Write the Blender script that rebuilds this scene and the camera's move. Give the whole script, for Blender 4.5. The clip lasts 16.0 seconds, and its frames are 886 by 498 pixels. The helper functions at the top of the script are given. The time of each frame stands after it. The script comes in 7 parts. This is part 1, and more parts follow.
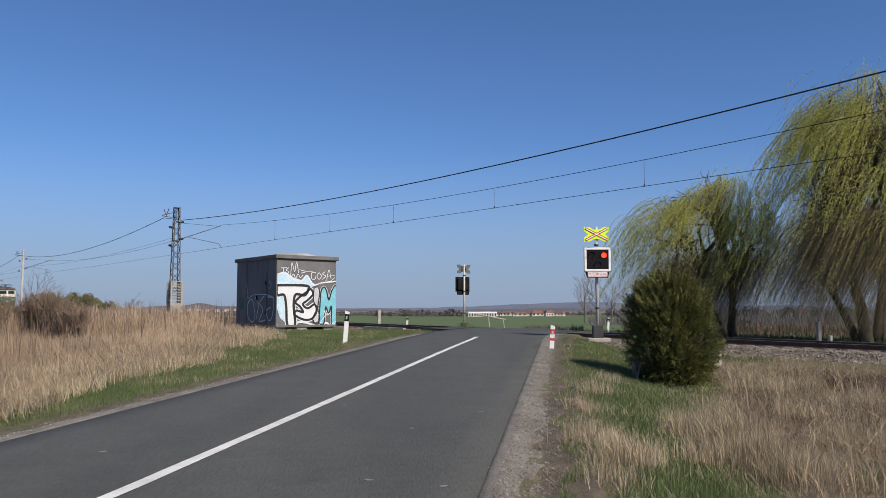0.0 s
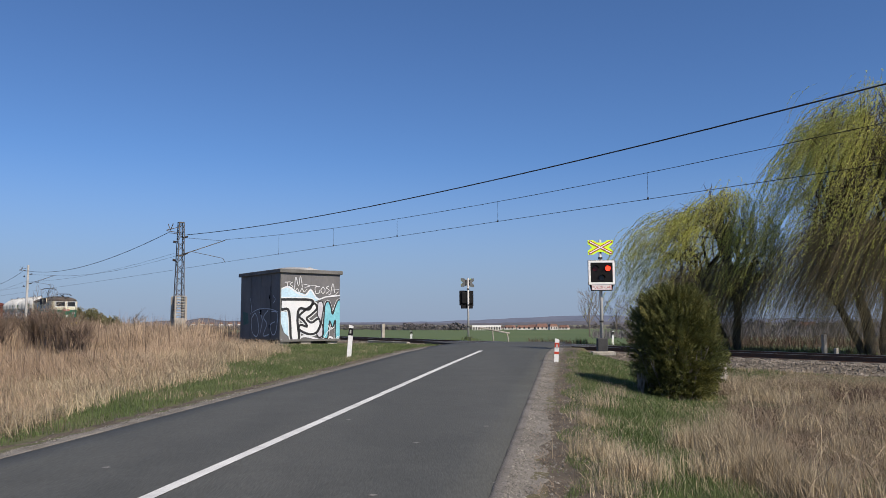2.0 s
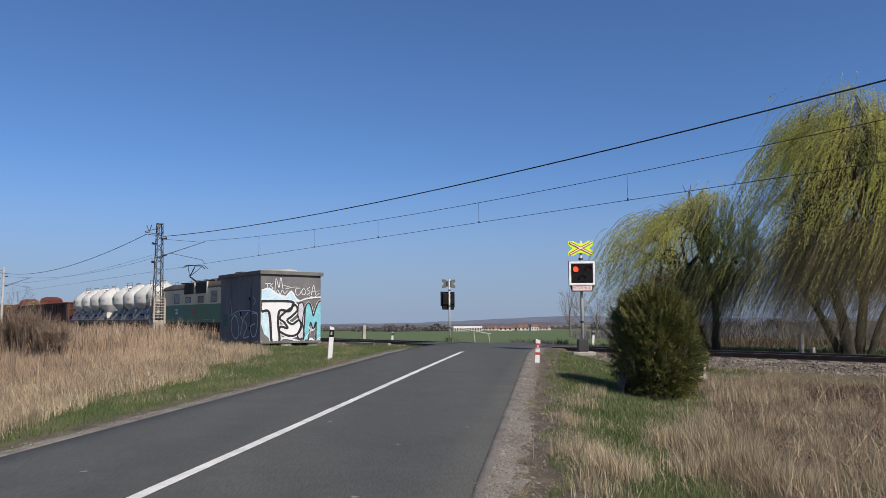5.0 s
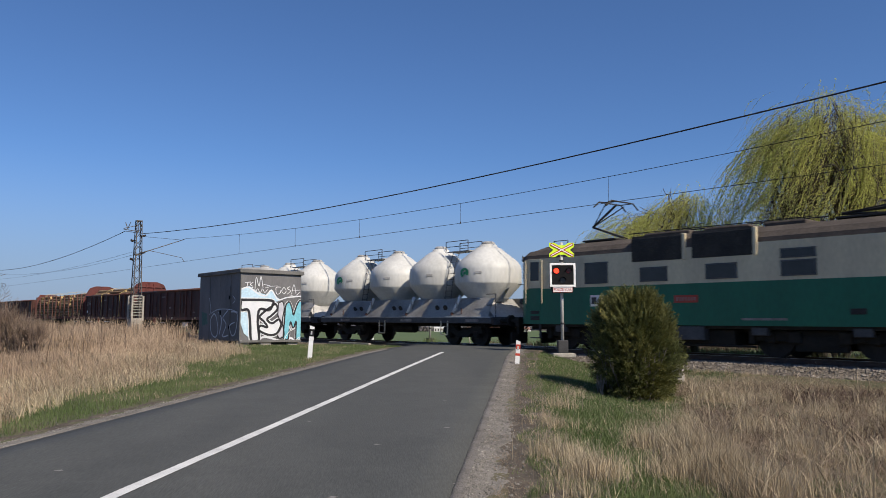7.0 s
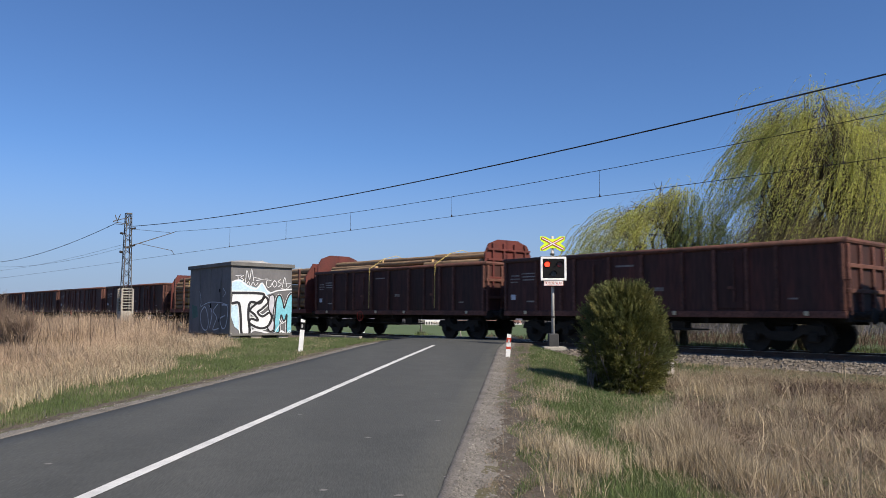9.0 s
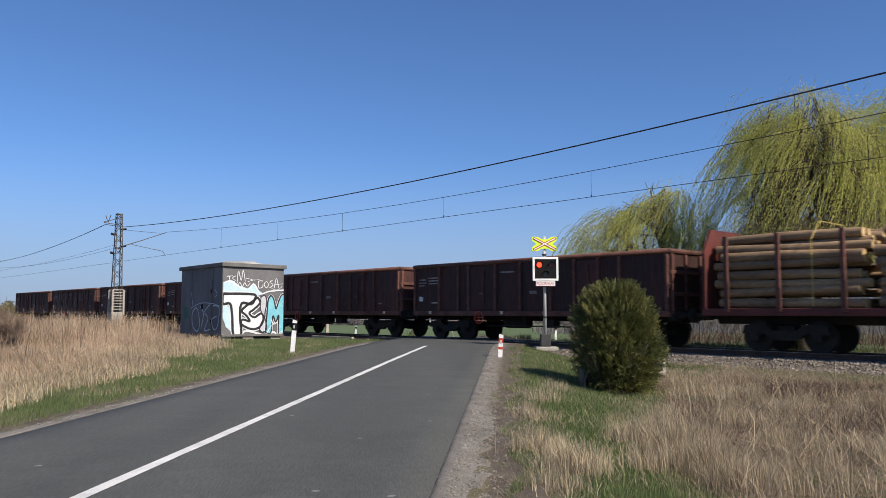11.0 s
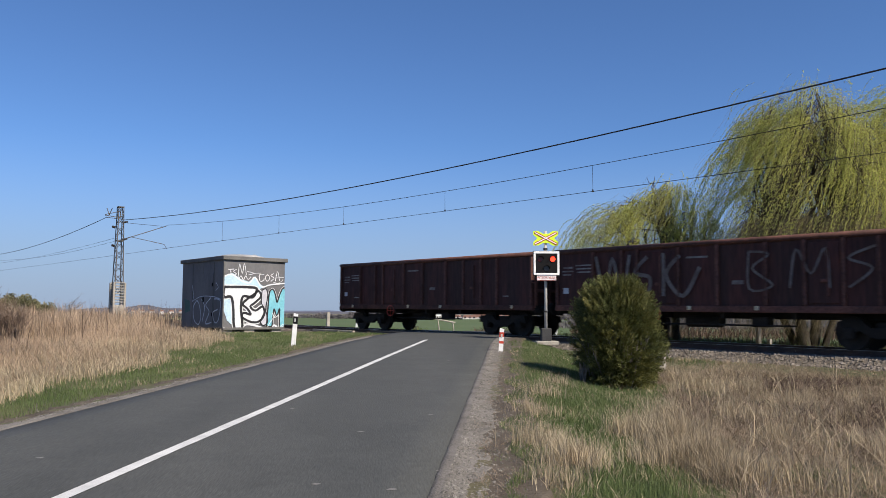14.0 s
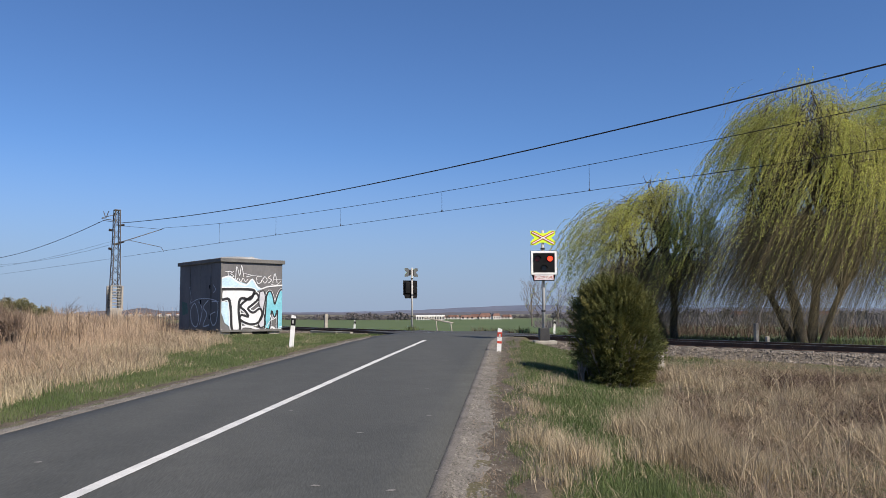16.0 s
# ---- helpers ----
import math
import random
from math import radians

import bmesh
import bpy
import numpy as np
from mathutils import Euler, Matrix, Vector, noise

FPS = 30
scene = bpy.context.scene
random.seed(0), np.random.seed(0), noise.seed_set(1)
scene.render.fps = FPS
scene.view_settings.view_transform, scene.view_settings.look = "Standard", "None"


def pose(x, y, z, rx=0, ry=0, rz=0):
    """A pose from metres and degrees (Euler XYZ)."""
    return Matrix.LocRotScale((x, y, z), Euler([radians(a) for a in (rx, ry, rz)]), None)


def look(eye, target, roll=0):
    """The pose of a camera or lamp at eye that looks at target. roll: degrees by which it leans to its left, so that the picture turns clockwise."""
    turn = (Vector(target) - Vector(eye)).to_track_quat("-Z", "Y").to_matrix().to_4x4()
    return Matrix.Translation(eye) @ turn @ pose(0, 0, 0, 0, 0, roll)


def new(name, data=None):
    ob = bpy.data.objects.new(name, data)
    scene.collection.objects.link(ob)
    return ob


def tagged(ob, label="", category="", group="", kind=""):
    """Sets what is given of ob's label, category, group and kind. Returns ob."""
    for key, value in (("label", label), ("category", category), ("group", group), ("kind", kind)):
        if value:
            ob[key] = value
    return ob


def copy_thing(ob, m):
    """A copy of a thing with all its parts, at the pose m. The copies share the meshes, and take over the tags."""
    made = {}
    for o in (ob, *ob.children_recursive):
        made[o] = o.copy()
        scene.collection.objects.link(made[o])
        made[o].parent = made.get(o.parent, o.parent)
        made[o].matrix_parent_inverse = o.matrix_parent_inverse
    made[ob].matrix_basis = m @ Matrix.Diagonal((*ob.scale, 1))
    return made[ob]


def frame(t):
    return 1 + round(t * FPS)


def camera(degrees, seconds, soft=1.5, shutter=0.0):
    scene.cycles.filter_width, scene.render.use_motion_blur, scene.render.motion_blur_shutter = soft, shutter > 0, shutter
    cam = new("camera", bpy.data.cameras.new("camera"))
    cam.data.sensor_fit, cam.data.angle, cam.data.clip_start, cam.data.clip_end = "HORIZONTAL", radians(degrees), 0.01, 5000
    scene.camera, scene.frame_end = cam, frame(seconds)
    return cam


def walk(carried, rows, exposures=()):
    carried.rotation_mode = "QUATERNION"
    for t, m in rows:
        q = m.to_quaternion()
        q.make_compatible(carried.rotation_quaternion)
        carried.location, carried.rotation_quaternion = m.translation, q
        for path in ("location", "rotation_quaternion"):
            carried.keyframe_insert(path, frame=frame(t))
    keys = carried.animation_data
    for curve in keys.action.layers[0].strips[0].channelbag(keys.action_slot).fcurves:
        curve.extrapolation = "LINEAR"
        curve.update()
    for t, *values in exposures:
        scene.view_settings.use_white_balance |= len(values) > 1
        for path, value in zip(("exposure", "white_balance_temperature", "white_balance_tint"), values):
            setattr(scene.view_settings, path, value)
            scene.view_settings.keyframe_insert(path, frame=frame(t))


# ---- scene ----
cam = camera(59.22, 16.0, soft=0.85, shutter=0.12)


def held(yaw, pitch, roll):
    return pose(0, 0, 1.6, 90 + pitch, 0, yaw) @ pose(0, 0, 0, 0, 0, roll)


PATH = [(t, held(y, p, r)) for t, y, p, r in (
    (0, 0.000, 4.475, 0.000), (0.5, 0.249, 4.729, 0.069), (1, 0.233, 5.078, 0.100), (1.5, 0.350, 5.288, -0.150),
    (2, 0.273, 5.481, -0.200), (2.5, 0.051, 5.725, -0.140), (3, -0.235, 5.811, -0.157), (3.5, -0.501, 5.766, -0.118),
    (4, -0.709, 5.687, -0.253), (6.5, -2.062, 5.481, -0.150), (7, -2.496, 5.581, 0.040), (7.5, -2.827, 5.633, 0.153),
    (8, -2.951, 5.627, 0.223), (8.5, -3.036, 5.446, 0.250), (9, -3.153, 5.095, 0.100), (11.5, -3.823, 5.156, 0.045),
    (12, -3.723, 5.189, 0.249), (12.5, -3.722, 5.110, 0.300), (13, -3.691, 5.045, 0.300), (13.5, -3.676, 4.813, 0.236),
    (14, -3.657, 4.688, 0.200), (14.5, -3.655, 4.588, 0.065), (15, -3.685, 4.595, -0.078), (15.5, -3.705, 4.643, -0.120),
    (16, -3.855, 4.719, -0.300))]
# the clip's camera opens up a little on the way
walk(cam, PATH, ((0, 0.12, 6300, 12), (4.0, 0.12, 6300, 12), (7.0, 0.12, 6300, 12), (9.0, 0.28, 6300, 12), (12.0, 0.34, 6300, 12), (14.0, 0.32, 6300, 12), (16.0, 0.28, 6300, 12)))

# ---- world and sun ----
TO_SUN = Vector((0.645, -0.764, 0.93)).normalized()
world = bpy.data.worlds.new("sky")
scene.world = world
world.use_nodes = True
wn = world.node_tree.nodes
sky = wn.new("ShaderNodeTexSky")
sky.sky_type = "NISHITA"
sky.sun_disc = False
sky.sun_elevation = math.asin(TO_SUN.z)
sky.sun_rotation = math.atan2(TO_SUN.x, TO_SUN.y)
sky.altitude, sky.air_density, sky.dust_density, sky.ozone_density = 800, 0.95, 0.9, 10.0
# a low layer of spring haze all round the horizon
wl = world.node_tree.links
w_dir = wn.new("ShaderNodeTexCoord")
w_sep = wn.new("ShaderNodeSeparateXYZ")
w_rise = wn.new("ShaderNodeMapRange")
w_rise.interpolation_type = "SMOOTHSTEP"
w_rise.inputs["From Min"].default_value, w_rise.inputs["From Max"].default_value = 0.0, 0.22
w_rise.inputs["To Min"].default_value, w_rise.inputs["To Max"].default_value = 0.85, 0.0
w_haze = wn.new("ShaderNodeMix")
w_haze.data_type = "RGBA"
wl.new(w_dir.outputs["Generated"], w_sep.inputs[0])
wl.new(w_sep.outputs["Z"], w_rise.inputs["Value"])
wl.new(w_rise.outputs[0], w_haze.inputs["Factor"])
wl.new(sky.outputs[0], w_haze.inputs["A"])
w_haze.inputs["B"].default_value = (2.55, 3.2, 4.35, 1)
wl.new(w_haze.outputs["Result"], wn["Background"].inputs[0])
wn["Background"].inputs[1].default_value = 0.102
sun = new("sun", bpy.data.lights.new("sun", "SUN"))
sun.data.energy, sun.data.angle, sun.data.color = 5.0, radians(0.53), (1.0, 0.88, 0.70)
sun.matrix_world = look((40, -20, 60), Vector((40, -20, 60)) - TO_SUN)

# ---- plan: the track's straight line, the road's plane ----
TRACK_D, TRACK_AZ, TRACK_G = 23.43, radians(142.31), -0.00731
SP = Vector((math.sin(TRACK_AZ), math.cos(TRACK_AZ), 0))
NF = Vector((-SP.y, SP.x, 0))
TRACK_TURN = math.degrees(math.atan2(SP.y, SP.x))
TRACK_TILT = math.degrees(math.atan(-TRACK_G))
SPEED = 21.45


def rail_z(s):
    return 0.557 + TRACK_G * s


def on_track(s, off=0.0, up=0.0):
    """A place by the metres along the track, metres towards the camera's side, and height over the rail."""
    p = NF * (TRACK_D - off) + SP * s
    return Vector((p.x, p.y, rail_z(s) + up))


def step(a, b, v):
    v = min(1.0, max(0.0, (v - a) / (b - a)))
    return v * v * (3 - 2 * v)


def road_mid(y):
    return -3.77 + 0.188 * y


def road_z(y):
    return 0.026 * max(0.0, y) if y < 26 else 0.676 + 0.05 * step(26, 30, y)


def ground_z(x, y):
    far = NF.x * x + NF.y * y - TRACK_D
    s = SP.x * x + SP.y * y
    r = (x - road_mid(y)) * 0.983
    base = road_z(min(y, 29.0))
    low = 0.03 + 0.004 * max(0.0, y)
    z = base + (low - base) * step(3.2, 5.6, r) * step(-2.6, -4.4, far)
    z -= 0.10 * step(2.9, 4.5, -r) * step(35, 15, y)
    z += 0.05 * noise.noise((x * 0.35, y * 0.35, 3.1)) * (step(2.6, 4.0, r) + step(2.9, 4.0, -r))
    if far > -4.5:
        form = rail_z(max(-160.0, min(60.0, s))) - 0.42
        over = abs(r) < 3.4
        z = z + ((form if not over else z - 0.06) - z) * step(-4.5, -2.6, far)
        d = math.hypot(x, y)
        field = 0.35 - 0.0062 * max(0.0, min(d, 520.0) - 42) + 0.0035 * max(0.0, min(-x, 400.0))
        z = z + (field - z) * step(2.6, 8.0, far)
    if s < -60 and far <= -4.5:
        z += (rail_z(max(s, -200.0)) - 0.7 - z) * step(-60, -100, s)
    return z


# ---- small building kit ----
def thing(name, label, category, m=None, group="", kind=""):
    ob = new(name)
    ob.empty_display_size = 0.2
    if m is not None:
        ob.matrix_basis = m
    return tagged(ob, label, category, group, kind)


def mesh_of(name, bm, material, smooth=False):
    me = bpy.data.meshes.new(name)
    bmesh.ops.recalc_face_normals(bm, faces=bm.faces)
    bm.to_mesh(me)
    bm.free()
    for m in (material if isinstance(material, (list, tuple)) else [material]):
        me.materials.append(m)
    if smooth:
        me.polygons.foreach_set("use_smooth", [True] * len(me.polygons))
    return me


def part(name, bm, material, parent=None, label="", at=None, smooth=False):
    me = bm if isinstance(bm, bpy.types.Mesh) else mesh_of(name, bm, material, smooth)
    ob = new(name, me)
    if parent is not None:
        ob.parent = parent
    if at is not None:
        ob.matrix_basis = at if isinstance(at, Matrix) else Matrix.Translation(at)
    if label:
        ob["label"] = label
    return ob


def B():
    return bmesh.new()


def box(bm, c, s, bev=0.0, m=None):
    x, y, z = (v / 2 for v in s)
    vs = [bm.verts.new((c[0] + i * x, c[1] + j * y, c[2] + k * z)) for i in (-1, 1) for j in (-1, 1) for k in (-1, 1)]
    fs = [bm.faces.new([vs[i] for i in f]) for f in ((0, 1, 3, 2), (4, 6, 7, 5), (0, 4, 5, 1), (2, 3, 7, 6), (0, 2, 6, 4), (1, 5, 7, 3))]
    if bev:
        es = list({e for f in fs for e in f.edges})
        out = bmesh.ops.bevel(bm, geom=es, offset=bev, segments=2, affect="EDGES", profile=0.5)
        vs = list({v for f in out["faces"] for v in f.verts} | {v for v in vs if v.is_valid})
    if m is not None:
        for v in vs:
            v.co = m @ v.co
    return bm


def tube(bm, a, b, r0, r1=None, n=8, caps=True):
    r1 = r0 if r1 is None else r1
    a, b = Vector(a), Vector(b)
    q = (b - a).to_track_quat("Z", "Y")
    ra, rb = [], []
    for i in range(n):
        w = 2 * math.pi * i / n
        d = q @ Vector((math.cos(w), math.sin(w), 0))
        ra.append(bm.verts.new(a + d * r0))
        rb.append(bm.verts.new(b + d * r1))
    for i in range(n):
        bm.faces.new((ra[i], ra[(i + 1) % n], rb[(i + 1) % n], rb[i]))
    if caps:
        bm.faces.new(ra[::-1])
        bm.faces.new(rb)
    return bm


def pipe(bm, pts, r, n=6):
    for a, b in zip(pts[:-1], pts[1:]):
        tube(bm, a, b, r, r, n)
    return bm


def lathe(bm, prof, n=24, c=(0, 0, 0), axis="z"):
    rings = []
    for r, z in prof:
        ring = []
        for i in range(n):
            w = 2 * math.pi * i / n
            p = Vector((r * math.cos(w), r * math.sin(w), z))
            if axis == "y":
                p = Vector((p.x, p.z, p.y))
            if axis == "x":
                p = Vector((p.z, p.x, p.y))
            ring.append(bm.verts.new(Vector(c) + p))
        rings.append(ring)
    for a, b in zip(rings[:-1], rings[1:]):
        for i in range(n):
            bm.faces.new((a[i], a[(i + 1) % n], b[(i + 1) % n], b[i]))
    bm.faces.new(rings[0][::-1])
    bm.faces.new(rings[-1])
    return bm


def prism(bm, outline, d, m=None):
    """Extrudes an outline in x, z by d along y (centred), then moves it by m."""
    a = [bm.verts.new((x, -d / 2, z)) for x, z in outline]
    b = [bm.verts.new((x, d / 2, z)) for x, z in outline]
    n = len(outline)
    bm.faces.new(a)
    bm.faces.new(b[::-1])
    for i in range(n):
        bm.faces.new((a[(i + 1) % n], a[i], b[i], b[(i + 1) % n]))
    if m is not None:
        for v in a + b:
            v.co = m @ v.co
    return bm


# ---- materials ----
def mat(name, c1, c2=None, rough=0.8, metal=0.0, scale=2.0, fine=30.0, bump=0.15, vary=0.2, island=0.0, obj=0.0, spec=0.4, glow=None, stretch=None, lo=0.35, hi=0.65, c3=None):
    m = bpy.data.materials.new(name)
    m.use_nodes = True
    nt = m.node_tree
    nd, lk = nt.nodes, nt.links
    p = nd["Principled BSDF"]
    p.inputs["Roughness"].default_value, p.inputs["Metallic"].default_value = rough, metal
    p.inputs["Specular IOR Level"].default_value = spec
    c2 = c2 or tuple(v * 0.75 for v in c1)
    tc = nd.new("ShaderNodeTexCoord")
    src = tc.outputs["Object"]
    if stretch:
        mp = nd.new("ShaderNodeMapping")
        mp.inputs["Scale"].default_value = stretch
        lk.new(src, mp.inputs["Vector"])
        src = mp.outputs["Vector"]

    def noisy(sc, det):
        n = nd.new("ShaderNodeTexNoise")
        n.inputs["Scale"].default_value, n.inputs["Detail"].default_value = sc, det
        lk.new(src, n.inputs["Vector"])
        return n.outputs["Fac"]

    big, small = noisy(scale, 5), noisy(fine, 3)
    ramp = nd.new("ShaderNodeValToRGB")
    ramp.color_ramp.elements[0].position, ramp.color_ramp.elements[1].position = lo, hi
    ramp.color_ramp.elements[0].color, ramp.color_ramp.elements[1].color = (*c1, 1), (*c2, 1)
    if c3:
        e = ramp.color_ramp.elements.new(hi + 0.12)
        e.color = (*c3, 1)
    lk.new(big, ramp.inputs["Fac"])
    hsv = nd.new("ShaderNodeHueSaturation")
    lk.new(ramp.outputs["Color"], hsv.inputs["Color"])
    val = nd.new("ShaderNodeMapRange")
    val.inputs["To Min"].default_value, val.inputs["To Max"].default_value = 1 - vary, 1 + vary
    val.inputs["From Min"].default_value, val.inputs["From Max"].default_value = 0.25, 0.75
    lk.new(small, val.inputs["Value"])
    out = val.outputs[0]
    for amount, node, sock in ((island, "ShaderNodeNewGeometry", "Random Per Island"), (obj, "ShaderNodeObjectInfo", "Random")):
        if amount:
            g = nd.new(node)
            mr = nd.new("ShaderNodeMapRange")
            mr.inputs["To Min"].default_value, mr.inputs["To Max"].default_value = 1 - amount, 1 + amount
            lk.new(g.outputs[sock], mr.inputs["Value"])
            mu = nd.new("ShaderNodeMath")
            mu.operation = "MULTIPLY"
            lk.new(out, mu.inputs[0])
            lk.new(mr.outputs[0], mu.inputs[1])
            out = mu.outputs[0]
    lk.new(out, hsv.inputs["Value"])
    lk.new(hsv.outputs["Color"], p.inputs["Base Color"])
    if bump:
        bp = nd.new("ShaderNodeBump")
        bp.inputs["Strength"].default_value, bp.inputs["Distance"].default_value = bump, 0.02
        lk.new(small, bp.inputs["Height"])
        lk.new(bp.outputs["Normal"], p.inputs["Normal"])
    if glow:
        p.inputs["Emission Color"].default_value, p.inputs["Emission Strength"].default_value = (*glow[0], 1), glow[1]
    return m


def thin(m, amount=0.35):
    """Lets some light through leaves and blades."""
    nt = m.node_tree
    p = nt.nodes["Principled BSDF"]
    tr = nt.nodes.new("ShaderNodeBsdfTranslucent")
    mx = nt.nodes.new("ShaderNodeMixShader")
    mx.inputs[0].default_value = amount
    nt.links.new(p.inputs["Base Color"].links[0].from_socket, tr.inputs["Color"])
    nt.links.new(p.outputs[0], mx.inputs[1])
    nt.links.new(tr.outputs[0], mx.inputs[2])
    nt.links.new(mx.outputs[0], nt.nodes["Material Output"].inputs["Surface"])
    return m


def asphalt():
    """Worn asphalt: pale and dark aggregate, long tyre wear, fine cracks."""
    m = mat("asphalt", (0.054, 0.0570, 0.0540), (0.070, 0.0722, 0.0675), 0.88, scale=0.5, fine=70, bump=0.22, vary=0.24, stretch=(1.0, 0.12, 1.0))
    nd, lk = m.node_tree.nodes, m.node_tree.links
    p = nd["Principled BSDF"]
    last = p.inputs["Base Color"].links[0].from_socket
    tc = nd.new("ShaderNodeTexCoord")
    for kind, sc, lo, hi, a, b in (("chips", 55, 0.05, 0.22, 1.9, 1.0), ("cracks", 0.9, 0.0, 0.006, 0.45, 1.0), ("stains", 1.6, 0.35, 0.65, 0.92, 1.06)):
        if kind == "stains":
            t = nd.new("ShaderNodeTexNoise")
            t.inputs["Detail"].default_value, out = 6, "Fac"
        else:
            t = nd.new("ShaderNodeTexVoronoi")
            out = "Distance"
            if kind == "cracks":
                t.feature = "DISTANCE_TO_EDGE"
        t.inputs["Scale"].default_value = sc
        src = tc.outputs["Object"]
        if kind == "cracks":
            wob = nd.new("ShaderNodeTexNoise")
            wob.inputs["Scale"].default_value, wob.inputs["Detail"].default_value = 3.0, 4
            add = nd.new("ShaderNodeMix")
            add.data_type = "RGBA"
            add.blend_type = "ADD"
            add.inputs["Factor"].default_value = 0.5
            lk.new(src, wob.inputs["Vector"])
            lk.new(src, add.inputs["A"])
            lk.new(wob.outputs["Color"], add.inputs["B"])
            src = add.outputs["Result"]
        lk.new(src, t.inputs["Vector"])
        mr = nd.new("ShaderNodeMapRange")
        for k, v in (("From Min", lo), ("From Max", hi), ("To Min", a), ("To Max", b)):
            mr.inputs[k].default_value = v
        lk.new(t.outputs[out], mr.inputs["Value"])
        mx = nd.new("ShaderNodeMix")
        mx.data_type = "RGBA"
        mx.blend_type = "MULTIPLY"
        mx.inputs["Factor"].default_value = 1.0 if kind != "cracks" else 0.2
        lk.new(last, mx.inputs["A"])
        lk.new(mr.outputs[0], mx.inputs["B"])
        last = mx.outputs["Result"]
    lk.new(last, p.inputs["Base Color"])
    return m


M_ASPHALT = asphalt()
M_PATCH = mat("asphalt_patch", (0.055, 0.055, 0.057), (0.066, 0.065, 0.064), 0.9, scale=1.5, fine=90, bump=0.3)
M_CHIP = mat("pale_chip", (0.22, 0.21, 0.20), rough=0.95, fine=60)
M_LINE = mat("road_paint", (0.66, 0.66, 0.64), (0.50, 0.50, 0.49), 0.7, scale=3, fine=70, vary=0.12, bump=0.2)
M_GRAVEL = mat("gravel_shoulder", (0.19, 0.175, 0.155), (0.125, 0.112, 0.096), 0.95, scale=2.2, fine=60, bump=0.8, vary=0.45)
M_DIRT = mat("shoulder_dirt", (0.115, 0.092, 0.068), (0.072, 0.058, 0.042), 0.95, scale=3, fine=40, bump=0.8, vary=0.45)
M_GRIT = mat("grit", (0.22, 0.205, 0.18), (0.13, 0.12, 0.105), 0.95, scale=3, fine=40, bump=0.3, island=0.45)
M_SOIL = mat("turf", (0.075, 0.082, 0.034), (0.12, 0.098, 0.058), 0.95, scale=0.8, fine=22, bump=0.5, vary=0.35)
M_FIELD = mat("young_crop", (0.066, 0.104, 0.030), (0.088, 0.116, 0.042), 0.95, scale=0.03, fine=1.2, bump=0.1, vary=0.15)
M_FARLAND = mat("far_land", (0.10, 0.12, 0.06), (0.17, 0.14, 0.09), 0.95, scale=0.004, fine=0.05, bump=0, vary=0.15)
M_STRAW = thin(mat("dry_reed", (0.49, 0.370, 0.255), (0.32, 0.235, 0.165), 0.85, scale=0.6, fine=8, bump=0, island=0.35, c3=(0.60, 0.50, 0.36)), 0.3)
M_PALE = thin(mat("pale_dry_grass", (0.50, 0.415, 0.28), (0.34, 0.275, 0.185), 0.85, scale=0.8, fine=8, bump=0, island=0.35), 0.3)
M_WEED = thin(mat("dead_weed", (0.185, 0.140, 0.100), (0.29, 0.225, 0.160), 0.85, scale=0.8, fine=8, bump=0, island=0.4), 0.25)
M_GREEN = thin(mat("green_grass", (0.105, 0.150, 0.050), (0.155, 0.190, 0.078), 0.8, scale=0.8, fine=8, bump=0, island=0.35), 0.35)
M_TWIG = mat("dark_twig", (0.085, 0.055, 0.040), (0.12, 0.085, 0.06), 0.9, scale=2, fine=20, island=0.3)
M_BRAMBLE = mat("bramble_twig", (0.15, 0.105, 0.080), (0.20, 0.15, 0.11), 0.9, scale=2, fine=20, island=0.3)
M_BARK = mat("bark", (0.060, 0.048, 0.036), (0.10, 0.085, 0.065), 0.95, scale=4, fine=30, bump=0.6)
M_PALEBARK = mat("pale_bark", (0.20, 0.18, 0.15), (0.13, 0.11, 0.09), 0.95, scale=4, fine=30, bump=0.3)
M_EMBLEM = mat("emblem_green", (0.03, 0.30, 0.13), rough=0.6)
M_WILLOW = thin(mat("willow_leaf", (0.58, 0.58, 0.15), (0.45, 0.48, 0.12), 0.6, scale=0.5, fine=5, bump=0, island=0.35, c3=(0.62, 0.59, 0.20)), 0.58)
M_STRAND = mat("willow_twig", (0.21, 0.175, 0.095), (0.14, 0.115, 0.065), 0.8, scale=2, fine=10, island=0.3, bump=0)
M_THUJA = thin(mat("thuja_leaf", (0.085, 0.100, 0.030), (0.150, 0.145, 0.042), 0.7, scale=1.7, fine=9, bump=0, island=0.45, c3=(0.25, 0.21, 0.06)), 0.3)
M_BALLAST = mat("ballast", (0.205, 0.180, 0.152), (0.115, 0.098, 0.080), 0.95, scale=3, fine=40, bump=0.4, obj=0.3, island=0.35)
M_BED = mat("ballast_bed", (0.16, 0.135, 0.108), (0.095, 0.08, 0.065), 0.95, scale=4, fine=25, bump=0.9, vary=0.4)
M_RAIL = mat("rail_steel", (0.11, 0.065, 0.045), (0.075, 0.05, 0.04), 0.7, 0.3, scale=4, fine=40)
M_RAILTOP = mat("rail_head", (0.5, 0.49, 0.48), (0.4, 0.38, 0.36), 0.3, 0.9, scale=4, fine=40, bump=0)
M_SLEEPER = mat("sleeper", (0.16, 0.14, 0.12), (0.11, 0.10, 0.09), 0.95, scale=3, fine=30, obj=0.2)
M_CONC = mat("concrete", (0.40, 0.37, 0.32), (0.30, 0.275, 0.24), 0.95, scale=2.5, fine=30, bump=0.4)
